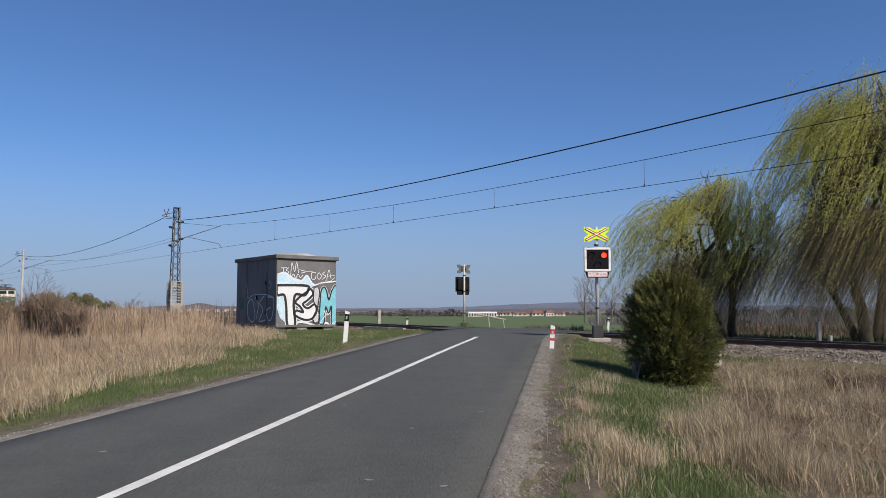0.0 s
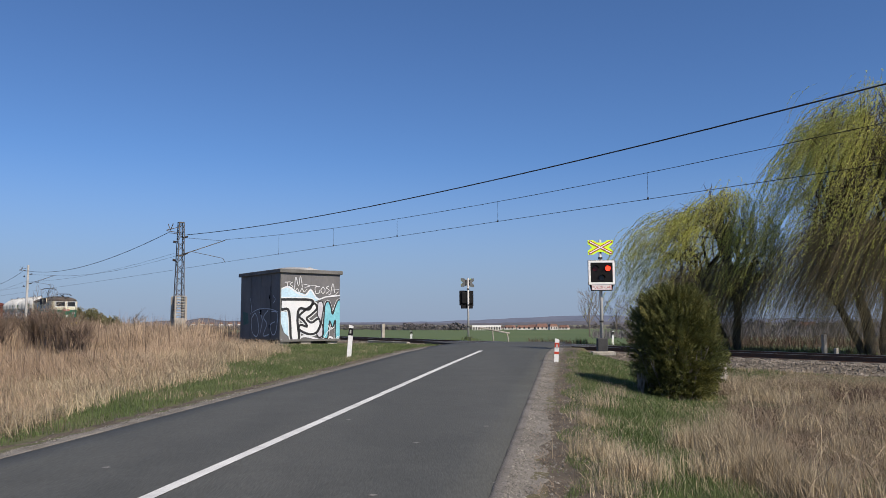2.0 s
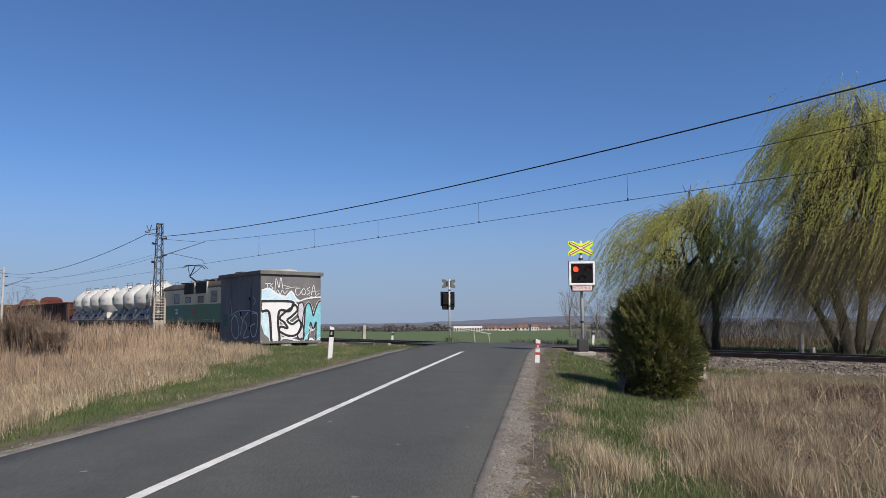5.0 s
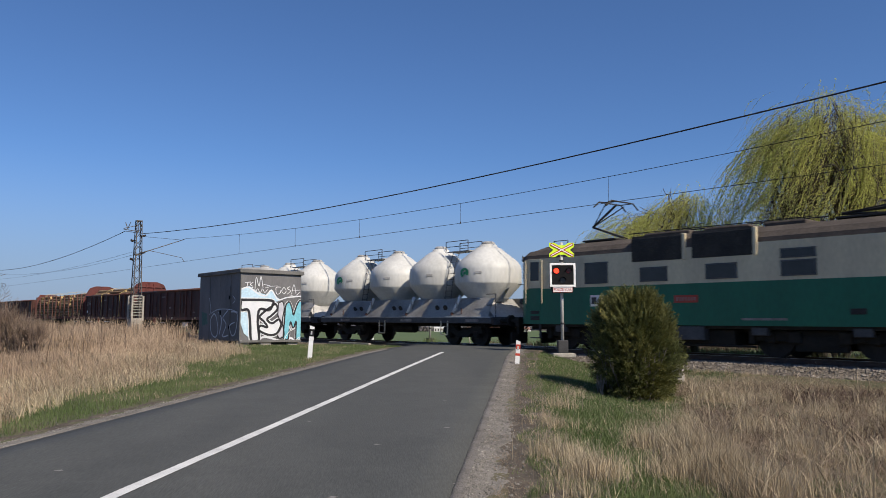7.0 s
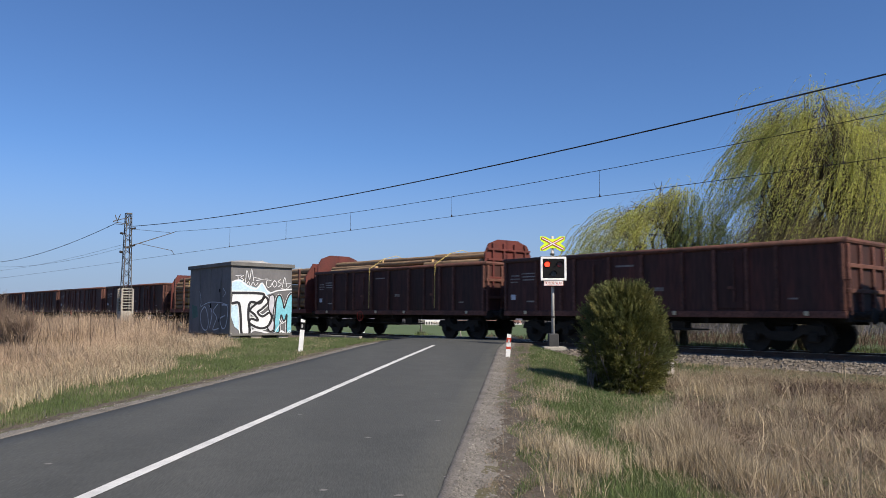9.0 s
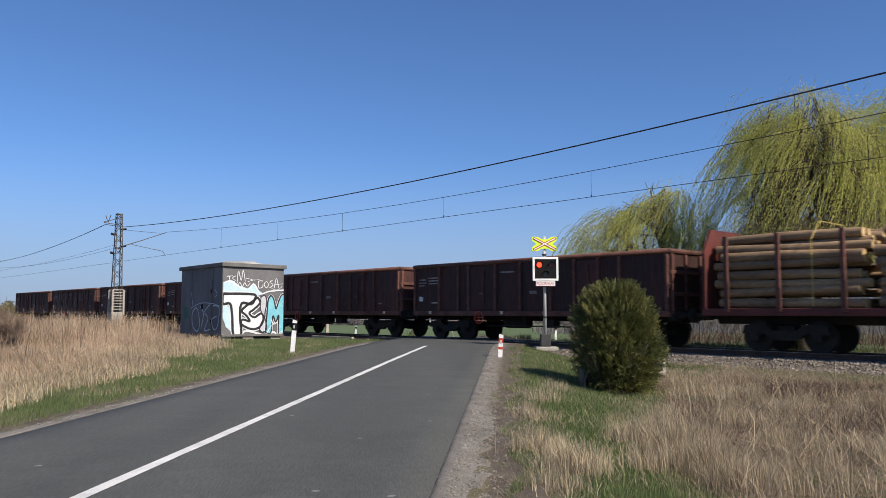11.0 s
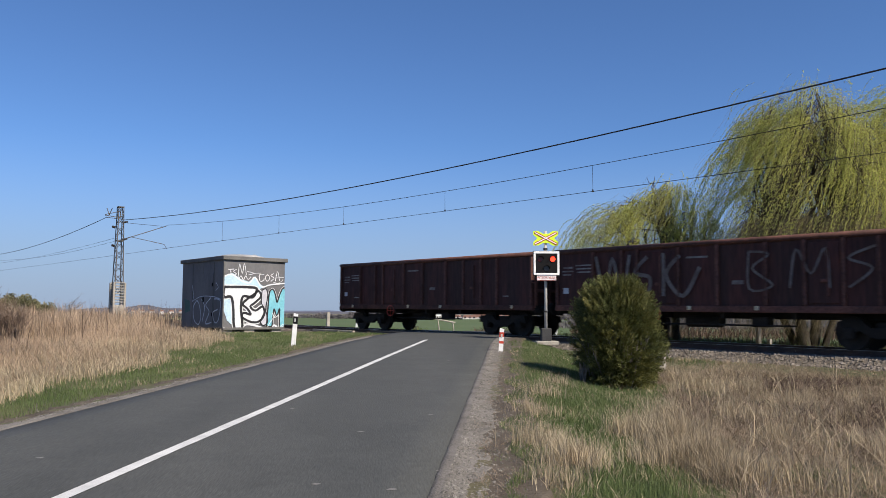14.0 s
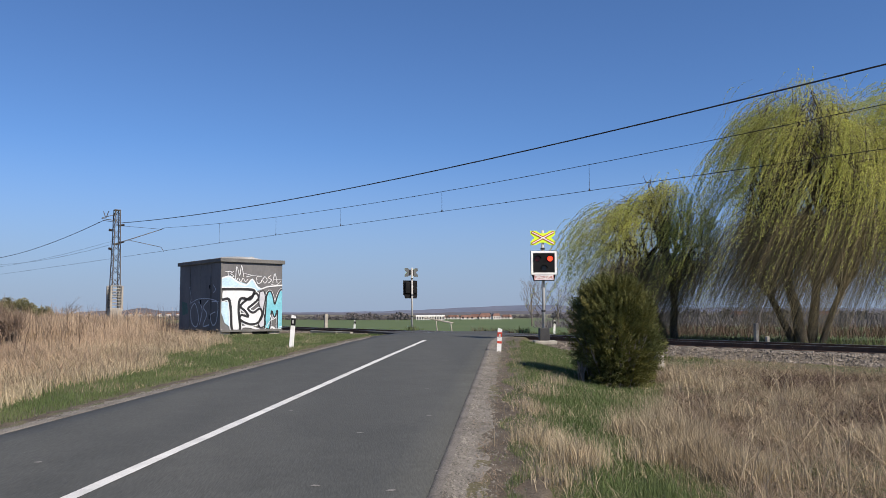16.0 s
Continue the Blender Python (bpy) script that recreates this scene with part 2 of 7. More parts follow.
M_SHED = mat("shed_paint", (0.155, 0.153, 0.158), (0.115, 0.114, 0.119), 0.75, scale=1.2, fine=14, bump=0.15, vary=0.12, stretch=(1, 1, 0.4))
M_SHEDROOF = mat("shed_roof", (0.16, 0.155, 0.15), (0.11, 0.11, 0.105), 0.9, scale=1.5, fine=20)
M_WHITE = mat("white_spray", (0.70, 0.71, 0.73), (0.62, 0.64, 0.67), 0.6, scale=2, fine=20, bump=0.05, vary=0.06)
M_INK = mat("black_spray", (0.018, 0.018, 0.02), (0.03, 0.03, 0.035), 0.5, scale=3, fine=20, bump=0.05)
M_AQUA = mat("aqua_spray", (0.14, 0.42, 0.52), (0.22, 0.52, 0.60), 0.6, scale=2.5, fine=12, bump=0.05, vary=0.15)
M_SKYBLUE = mat("pale_blue_spray", (0.40, 0.58, 0.72), (0.52, 0.68, 0.78), 0.6, scale=2.5, fine=12, bump=0.05, vary=0.15)
M_LILAC = mat("grey_spray", (0.55, 0.55, 0.60), (0.45, 0.45, 0.50), 0.6, scale=2.5, fine=12, bump=0.05, vary=0.12)
M_DIMSPRAY = mat("faded_spray", (0.55, 0.60, 0.66), (0.42, 0.47, 0.52), 0.7, scale=3, fine=12, bump=0.05)
M_BACK = mat("weathered_back", (0.09, 0.10, 0.105), (0.13, 0.135, 0.14), 0.7, 0.2, scale=3, fine=20)
M_GALV = mat("galvanised_steel", (0.50, 0.49, 0.47), (0.40, 0.395, 0.385), 0.6, 0.1, scale=3, fine=40, bump=0.1)
M_BLACK = mat("black_enamel", (0.009, 0.009, 0.010), (0.014, 0.014, 0.015), 0.8, scale=3, fine=40, bump=0.05, spec=0.12)
M_DARKBOX = mat("dark_base", (0.05, 0.05, 0.052), (0.035, 0.035, 0.037), 0.8, scale=3, fine=30)
M_SIGNWHITE = mat("sign_white", (0.86, 0.86, 0.84), (0.72, 0.72, 0.71), 0.5, scale=3, fine=30, bump=0.03, vary=0.05)
# a faint emission is added to brighten the board, which is no lamp
M_LIME = mat("fluorescent_lime", (0.62, 0.86, 0.03), (0.56, 0.80, 0.03), 0.5, scale=3, fine=30, bump=0.02, vary=0.04, glow=((0.55, 0.85, 0.02), 0.12))
M_SIGNRED = mat("sign_red", (0.45, 0.05, 0.03), (0.36, 0.05, 0.03), 0.5, scale=4, fine=30, bump=0.03)
M_POSTRED = mat("post_red", (0.52, 0.06, 0.03), (0.42, 0.05, 0.03), 0.5, scale=4, fine=30, bump=0.03)
M_LAMP = mat("red_lamp", (0.5, 0.02, 0.01), (0.5, 0.02, 0.01), 0.4, bump=0, vary=0, glow=((1.0, 0.035, 0.012), 3.2))
M_LAMPDIM = mat("red_lens", (0.10, 0.008, 0.006), (0.08, 0.008, 0.006), 0.25, bump=0)
M_LATTICE = mat("lattice_steel", (0.085, 0.080, 0.075), (0.13, 0.115, 0.10), 0.8, 0.3, scale=3, fine=25)
M_WIRE = mat("wire", (0.035, 0.032, 0.035), (0.05, 0.045, 0.045), 0.6, 0.4, scale=1, fine=10, bump=0)
M_INSUL = mat("insulator", (0.03, 0.022, 0.018), rough=0.7, fine=10, spec=0.2)
M_LGREEN = mat("loco_green", (0.008, 0.135, 0.074), (0.007, 0.108, 0.060), 0.42, scale=0.9, fine=18, bump=0.03, vary=0.12, stretch=(1, 1, 0.3))
M_LCREAM = mat("loco_cream", (0.66, 0.57, 0.38), (0.52, 0.44, 0.30), 0.5, scale=0.9, fine=18, bump=0.03, vary=0.12, stretch=(1, 1, 0.3))
# the loco cream again, lightened to paint sunlight on the leading cab
M_LSUNLIT = mat("sunlit_cream", (0.78, 0.75, 0.58), (0.72, 0.69, 0.53), 0.5, scale=1.5, fine=18, bump=0.03, vary=0.08)
M_LROOF = mat("sooty_roof", (0.055, 0.045, 0.037), (0.095, 0.078, 0.064), 0.85, scale=1.2, fine=14, bump=0.2, vary=0.3)
M_SOOT = mat("soot", (0.022, 0.021, 0.020), (0.040, 0.036, 0.032), 0.8, scale=2, fine=20, vary=0.3)
M_UNDER = mat("underframe_dirt", (0.014, 0.012, 0.010), (0.024, 0.020, 0.016), 0.9, scale=3, fine=20, vary=0.3)
M_WHEEL = mat("wheel_steel", (0.020, 0.017, 0.015), (0.034, 0.028, 0.023), 0.7, 0.3, scale=4, fine=20)
M_YELLOW = mat("yellow_enamel", (0.80, 0.60, 0.02), (0.70, 0.52, 0.03), 0.55, scale=3, fine=20)
M_GLASS = mat("dark_glass", (0.02, 0.022, 0.024), (0.03, 0.032, 0.035), 0.12, bump=0, vary=0, spec=0.35)
M_HOPPER = mat("hopper_white", (0.60, 0.60, 0.57), (0.44, 0.44, 0.415), 0.5, scale=0.7, fine=9, bump=0.06, vary=0.10, stretch=(1, 1, 0.35))
M_HOPGREY = mat("hopper_grey", (0.44, 0.435, 0.42), (0.27, 0.265, 0.255), 0.6, scale=0.9, fine=12, bump=0.06, vary=0.16)
M_HOPFRAME = mat("hopper_frame", (0.050, 0.052, 0.058), (0.08, 0.08, 0.085), 0.7, scale=2, fine=16)
M_BROWN = mat("wagon_brown", (0.068, 0.0205, 0.0165), (0.034, 0.0145, 0.0125), 0.72, scale=0.8, fine=12, bump=0.25, vary=0.5, obj=0.32, stretch=(1.6, 1.6, 0.14), c3=(0.10, 0.045, 0.034))
M_RUST = mat("wagon_rust", (0.135, 0.056, 0.041), (0.068, 0.031, 0.025), 0.8, scale=1.5, fine=14, bump=0.2, vary=0.4, obj=0.25, c3=(0.15, 0.075, 0.052))
M_REDWAG = mat("wagon_red", (0.125, 0.030, 0.024), (0.080, 0.024, 0.020), 0.7, scale=1.2, fine=14, bump=0.1, vary=0.2)
M_LOG = mat("log_bark", (0.30, 0.20, 0.11), (0.19, 0.125, 0.075), 0.9, scale=2, fine=16, bump=0.3, vary=0.3, island=0.3, stretch=(0.3, 1, 1))
M_LOGEND = mat("log_end", (0.62, 0.44, 0.22), (0.52, 0.36, 0.17), 0.9, scale=3, fine=20, vary=0.15, island=0.2)
M_STRAP = mat("strap_yellow", (0.60, 0.46, 0.14), rough=0.7)
M_MARK = mat("faded_marking", (0.30, 0.28, 0.265), (0.15, 0.125, 0.115), 0.7, scale=3, fine=20)
M_DIMMARK = mat("worn_spray", (0.19, 0.165, 0.15), (0.12, 0.09, 0.08), 0.8, scale=2.5, fine=15, vary=0.3)
M_CARD = mat("paper_card", (0.70, 0.74, 0.82), rough=0.7)
M_WALLWHITE = mat("house_white", (0.68, 0.66, 0.62), rough=0.9, scale=0.3, fine=2, bump=0)
# tile red, desaturated to put distance haze into the colour
M_TILE = mat("hazed_tile_roof", (0.27, 0.15, 0.12), (0.22, 0.125, 0.10), 0.9, scale=0.4, fine=3, bump=0)
# woods and hills: aerial haze is mixed into the base colours
M_WOODS = mat("hazed_far_woods", (0.135, 0.126, 0.132), (0.160, 0.148, 0.148), 0.95, scale=0.05, fine=0.6, bump=0, vary=0.12, island=0.10, spec=0.0)
M_HILL = mat("hazed_far_hill", (0.125, 0.145, 0.20), (0.15, 0.165, 0.215), 1.0, scale=0.004, fine=0.03, bump=0, vary=0.10, spec=0.0)
M_HILL2 = mat("hazed_near_hill", (0.105, 0.108, 0.130), (0.13, 0.128, 0.145), 1.0, scale=0.008, fine=0.06, bump=0, vary=0.14, spec=0.0)

# ---- ground, one sheet to the horizon ----
def spread(fine_lo, fine_hi, step_, lo, hi, grow=1.22):
    vals = list(np.arange(fine_lo, fine_hi + 1e-6, step_))
    d = step_
    while vals[-1] < hi:
        d *= grow
        vals.append(min(hi, vals[-1] + d))
    d = step_
    while vals[0] > lo:
        d *= grow
        vals.insert(0, max(lo, vals[0] - d))
    return vals


def sheet(name, xs, ys, zf, mats, pick=None):
    me = bpy.data.meshes.new(name)
    verts = [(x, y, zf(x, y)) for y in ys for x in xs]
    w = len(xs)
    faces = [(j * w + i, j * w + i + 1, (j + 1) * w + i + 1, (j + 1) * w + i) for j in range(len(ys) - 1) for i in range(w - 1)]
    me.from_pydata(verts, [], faces)
    for m in mats:
        me.materials.append(m)
    if pick:
        me.polygons.foreach_set("material_index", [pick(*verts[f[0]][:2]) for f in faces])
    me.polygons.foreach_set("use_smooth", [True] * len(faces))
    return new(name, me)


def which_land(x, y):
    if math.hypot(x, y) > 560:
        return 2
    return 1 if NF.x * x + NF.y * y - TRACK_D > 3.5 else 0


ground = sheet("ground", spread(-24, 22, 0.55, -3500, 3500), spread(-4, 46, 0.55, -600, 3600), ground_z, [M_SOIL, M_FIELD, M_FARLAND], which_land)
tagged(ground, "flat rural land of turf, dry grass and green crop fields", "ground", kind="structure")


def road_left(y):
    return road_mid(y) - 2.46


def road_right(y):
    return min(-0.55 + 0.152 * y, road_mid(y) + 3.25) if y < 24 else road_mid(y) + 2.36


def road_top(y):
    z = road_z(y)
    if y > 37:
        z -= 0.035 * (y - 37)
    return z + 0.03


def strip(name, ys, fx0, fx1, fz, cols, material, drop=0.0):
    bm = B()
    rows = []
    for y in ys:
        a, b = fx0(y), fx1(y)
        row = []
        for i in range(cols + 1):
            x = a + (b - a) * i / cols
            row.append(bm.verts.new((x, y, fz(x, y))))
        if drop:
            row.insert(0, bm.verts.new((a - 0.02, y, fz(a, y) - drop)))
            row.append(bm.verts.new((b + 0.02, y, fz(b, y) - drop)))
        rows.append(row)
    for a, b in zip(rows[:-1], rows[1:]):
        for i in range(len(a) - 1):
            bm.faces.new((a[i], a[i + 1], b[i + 1], b[i]))
    return mesh_of(name, bm, material, True)


def crumble(y, k, a=0.05):
    return a * (noise.noise((y * 1.3, k, 0.0)) + 0.6 * noise.noise((y * 4.1, k, 5.0)))


ys_road = [v * 0.4 for v in range(-30, 141)]
road = new("road", strip("road", ys_road, lambda y: road_left(y) + crumble(y, 1), lambda y: road_right(y) + crumble(y, 2), lambda x, y: road_top(y) - 0.012 * abs(x - road_mid(y)) * 0.3, 10, M_ASPHALT, 0.12))
tagged(road, "worn grey asphalt country road with a white centre line", "road", kind="structure")
ys_line = [v * 0.3 for v in range(-40, 88)]
part("centre_line", strip("centre_line", ys_line, lambda y: road_mid(y) + 0.10 * step(22, 5, y) - 0.065 + crumble(y, 7, 0.008), lambda y: road_mid(y) + 0.10 * step(22, 5, y) + 0.065 + crumble(y, 8, 0.008), lambda x, y: road_top(y) + 0.004, 1, M_LINE), M_LINE, road, "thin white painted line")
ys_sh = [v * 0.12 for v in range(-40, 240)]


def shoulder_z(x, y, edge, sgn):
    o = max(0.0, (x - edge) * sgn)
    lo, hi = ground_z(x, y) + 0.035, road_top(y) - 0.004
    k = step(0.15, 1.0, o)
    return hi + (lo - hi) * k - 0.03 * step(0.0, 0.25, o) * (1 - k) + 0.012 * noise.noise((x * 5, y * 5, 2.0))


for sgn, edge, near, wide, lb in ((1, road_right, 0.30, 0.85, 3), (-1, road_left, 0.20, 0.42, 4)):
    for nm, w0, w1, mt, lift, text in (("gravel_shoulder", -0.10, near, M_GRAVEL, 0.004, "crumbling pale gravelly road edge"), ("dirt_shoulder", near * 0.5, wide, M_DIRT, 0.0, "bare brown dirt beside the gravel")):
        inner = (lambda y, w0=w0, e=edge, g=sgn: e(y) + g * w0)
        outer = (lambda y, w1=w1, e=edge, g=sgn, k=lb: e(y) + g * (w1 + crumble(y, k, 0.16) + crumble(y * 3.1, k + 9, 0.07)))
        a, b = (inner, outer) if sgn > 0 else (outer, inner)
        part(nm, strip(nm, ys_sh, a, b, lambda x, y, e=edge, g=sgn, l=lift: shoulder_z(x, y, e(y), g) + l, 8, mt, 0.05), mt, road, text)
rng = random.Random(4)
for x, y in ((-1.34, 10.75), (0.43, 7.05), (0.0, 6.4), (-0.35, 9.0), (1.3, 18.2), (0.6, 13.0), (-3.3, 7.7), (-0.62, 6.6), (0.5, 10.2), (2.2, 21.0)):
    bm = B()
    n = 9
    ring = [bm.verts.new((x + rng.uniform(0.02, 0.05) * math.cos(i * 6.283 / n), y + rng.uniform(0.02, 0.05) * math.sin(i * 6.283 / n), road_top(y) + 0.0025 - 0.0036 * abs(x - road_mid(y)))) for i in range(n)]
    bm.faces.new(ring)
    part("chip", bm, M_CHIP, road)
# loose stones on the shoulder
stone_v, stone_f = [], []


def stone(v, f, c, r, rg):
    k = len(v)
    for d in ((1, 0, 0), (-1, 0, 0), (0, 1, 0), (0, -1, 0), (0, 0, 1), (0, 0, -1)):
        q = r * rg.uniform(0.6, 1.2)
        v.append((c[0] + d[0] * q + rg.uniform(-0.3, 0.3) * r, c[1] + d[1] * q + rg.uniform(-0.3, 0.3) * r, c[2] + d[2] * q * 0.75))
    for a, b, e in ((0, 2, 4), (2, 1, 4), (1, 3, 4), (3, 0, 4), (2, 0, 5), (1, 2, 5), (3, 1, 5), (0, 3, 5)):
        f.append((k + a, k + b, k + e))


for i in range(15000):
    y = 4.5 + 22 * rng.random() ** 1.6
    if rng.random() < 0.75:
        o = min(abs(rng.gauss(0.08, 0.22)), 1.0)
        x = road_right(y) + o
        z = shoulder_z(x, y, road_right(y), 1)
    else:
        o = min(abs(rng.gauss(0.05, 0.16)), 0.5)
        x = road_left(y) - o
        z = shoulder_z(x, y, road_left(y), -1)
    stone(stone_v, stone_f, (x, y, z + 0.004), 0.004 + 0.016 * rng.random() ** 2.5, rng)
me = bpy.data.meshes.new("loose_stones")
me.from_pydata(stone_v, [], stone_f)
me.materials.append(M_GRIT)
tagged(new("loose_stones", me), "small grey loose stones along the road edge", "gravel", kind="stuff")

# ---- railway ----
M_TRACK = Matrix.Translation(on_track(0)) @ pose(0, 0, 0, 0, TRACK_TILT, TRACK_TURN)
track = thing("railway_track", "single railway track on stony ballast crossing the road", "railway", M_TRACK, kind="structure")
bm = B()
for x0, x1 in ((-320, -29.6), (-21.6, 90)):
    n = max(2, int((x1 - x0) / 3))
    rows = []
    for i in range(n + 1):
        x = x0 + (x1 - x0) * i / n
        rows.append([bm.verts.new((x, y, z)) for y, z in ((-3.3, -0.95), (-1.75, -0.20), (-0.6, -0.17), (0.6, -0.17), (1.75, -0.20), (3.3, -0.95))])
    for a, b in zip(rows[:-1], rows[1:]):
        for i in range(5):
            bm.faces.new((a[i], a[i + 1], b[i + 1], b[i]))
    bm.faces.new(rows[0])
    bm.faces.new(rows[-1][::-1])
part("ballast_bed", bm, M_BED, track)
RAILP = [(-0.07, -0.16), (0.07, -0.16), (0.07, -0.145), (0.012, -0.12), (0.012, -0.05), (0.036, -0.04), (0.036, -0.002), (-0.036, -0.002), (-0.036, -0.04), (-0.012, -0.05), (-0.012, -0.12), (-0.07, -0.145)]
for y in (-0.755, 0.755):
    rail = part("rail", prism(B(), RAILP, 410, Matrix.Translation((-115, y, 0)) @ pose(0, 0, 0, 0, 0, -90)), M_RAIL, track, "rusty steel rail")
    part("rail_head", box(B(), (-115, y, 0), (410, 0.058, 0.004)), M_RAILTOP, rail, "polished running surface")
sl_me = mesh_of("sleeper", box(B(), (0, 0, 0), (0.26, 2.5, 0.2), 0.02), M_SLEEPER)
for i in range(170):
    x = -78 + i * 0.62
    if not -29.6 < x < -21.4:
        part("sleeper", sl_me, None, track, at=(x, 0, -0.245))
rng = random.Random(9)
bal_v, bal_f = [], []
for i in range(24000):
    x = -21.5 + 30 * rng.random() ** 1.0 if rng.random() < 0.72 else rng.uniform(-75, -29.6)
    y = rng.uniform(-3.0, -0.85) if rng.random() < 0.75 else rng.uniform(-0.85, 1.6)
    z = -0.19 if y > -1.75 else -0.20 - (-1.75 - y) * 0.484
    if abs(abs(y) - 0.755) < 0.09:
        continue
    stone(bal_v, bal_f, (x, y, z), rng.uniform(0.03, 0.07), rng)
me = bpy.data.meshes.new("ballast_stones")
me.from_pydata(bal_v, [], bal_f)
me.materials.append(M_BALLAST)
tagged(part("ballast_stones", me, None, track), kind="stuff")
# crossing deck between and beside the rails
for y, w in ((0.0, 1.32), (-1.25, 0.85), (1.25, 0.85)):
    part("crossing_panel", box(B(), (-25.6, y, -0.075), (8.6, w, 0.13), 0.015), M_PATCH, track, "dark level crossing panel")
for x in (-31.4, -32.6, -33.8):
    part("edge_board", box(B(), (x, -1.95, -0.10), (1.15, 0.16, 0.12), 0.01), M_CONC, track, "weathered yellow-grey edge board")

# ---- distance: hills, woods ----
def ridge(name, pts, material, base, label):
    """A far ridge: a long solid with a crest line of bearing, distance and height."""
    bm = B()
    rows = []
    for az, d, h in pts:
        a = radians(az)
        p = Vector((math.sin(a), math.cos(a), 0))
        rows.append([bm.verts.new(p * (d - 250) + Vector((0, 0, base))), bm.verts.new(p * d + Vector((0, 0, h))), bm.verts.new(p * (d + 500) + Vector((0, 0, base)))])
    for a, b in zip(rows[:-1], rows[1:]):
        for i in range(2):
            bm.faces.new((a[i], a[i + 1], b[i + 1], b[i]))
    return tagged(new(name, mesh_of(name, bm, material, True)), label, "hill", kind="structure")


def crest(lo, hi, n, d, f):
    return [(lo + (hi - lo) * i / n, d, f(lo + (hi - lo) * i / n)) for i in range(n + 1)]


def bump_at(az, c, w, h):
    return h * math.exp(-((az - c) / w) ** 2)


# both ridges get their blue haze from the material colour
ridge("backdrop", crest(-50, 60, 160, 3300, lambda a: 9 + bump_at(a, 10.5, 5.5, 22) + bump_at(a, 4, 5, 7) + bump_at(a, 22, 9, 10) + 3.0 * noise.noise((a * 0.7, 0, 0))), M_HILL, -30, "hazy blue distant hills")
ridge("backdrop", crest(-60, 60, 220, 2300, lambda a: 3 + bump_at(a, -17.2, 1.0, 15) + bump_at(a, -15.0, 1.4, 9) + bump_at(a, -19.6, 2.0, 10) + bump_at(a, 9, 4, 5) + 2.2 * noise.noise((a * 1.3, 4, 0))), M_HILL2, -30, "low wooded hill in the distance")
# ---- relay shed ----
M_SHEDPOSE = pose(-7.2, 33.8, 0.80, 0, 0, math.degrees(math.atan2(NF.y, NF.x)))
# local: x along the short lit face, y away from the camera along the track, z up; corner at the origin
SW, SL, SH = 2.93, 4.32, 3.10
shed = thing("relay_shed", "grey metal relay hut covered in graffiti on a concrete base", "shed", M_SHEDPOSE)
part("wall", box(B(), (SW / 2, SL / 2, 0.06 + SH / 2), (SW, SL, SH - 0.1), 0.02), M_SHED, shed)
# solid dark box paints the shade of the open gap between the blocks
part("base", box(B(), (SW / 2, SL / 2, -0.06), (SW - 0.5, SL - 0.5, 0.34), 0.02), M_DARKBOX, shed, "dark box standing in for the shaded gap under the hut")
for x, y, w in ((0.28, 0.28, 0.42), (1.25, 0.22, 0.5), (2.6, 0.26, 0.5), (0.22, 2.1, 0.36), (0.25, 3.9, 0.4), (2.65, 2.1, 0.4), (2.65, 3.9, 0.4)):
    part("block", box(B(), (x, y, -0.10), (w, 0.38, 0.42), 0.03), M_CONC, shed, "weathered concrete block")
part("roof", box(B(), (SW / 2, SL / 2, SH + 0.03), (SW + 0.18, SL + 0.2, 0.17), 0.02), M_SHEDROOF, shed, "flat grey roof with raised rim")
part("roof_cover", lathe(B(), [(1.2, 0), (1.1, 0.09), (0.75, 0.17), (0.2, 0.20)], 20, (SW / 2 + 0.1, SL / 2 - 0.5, SH + 0.11)), M_HOPGREY, shed, "pale rounded roof cover", smooth=True)
part("vent_cap", lathe(B(), [(0.22, 0), (0.2, 0.12), (0.06, 0.2)], 14, (SW / 2 + 0.5, 1.1, SH + 0.11)), M_CONC, shed, "pale roof vent", smooth=True)
for y in (0.95, 2.05, 3.15):
    part("seam", box(B(), (-0.006, y, SH / 2 + 0.05), (0.014, 0.05, SH - 0.3), 0.003), M_SHEDROOF, shed)
door = part("door", box(B(), (-0.015, 1.5, 1.35), (0.03, 1.0, 2.3), 0.008), M_SHED, shed, "grey steel door")
part("handle", box(B(), (-0.06, 1.9, 1.35), (0.06, 0.03, 0.22), 0.01), M_BLACK, door, "dark door handle")
for z in (0.7, 2.0):
    part("hinge", box(B(), (-0.04, 1.03, z), (0.05, 0.04, 0.16), 0.008), M_BLACK, door)
part("corner_trim", box(B(), (0.0, -0.004, SH / 2 + 0.05), (0.07, 0.03, SH - 0.15), 0.006), M_SHEDROOF, shed)
part("sill", box(B(), (SW / 2, -0.01, 0.10), (SW + 0.03, 0.05, 0.1), 0.006), M_SHEDROOF, shed)


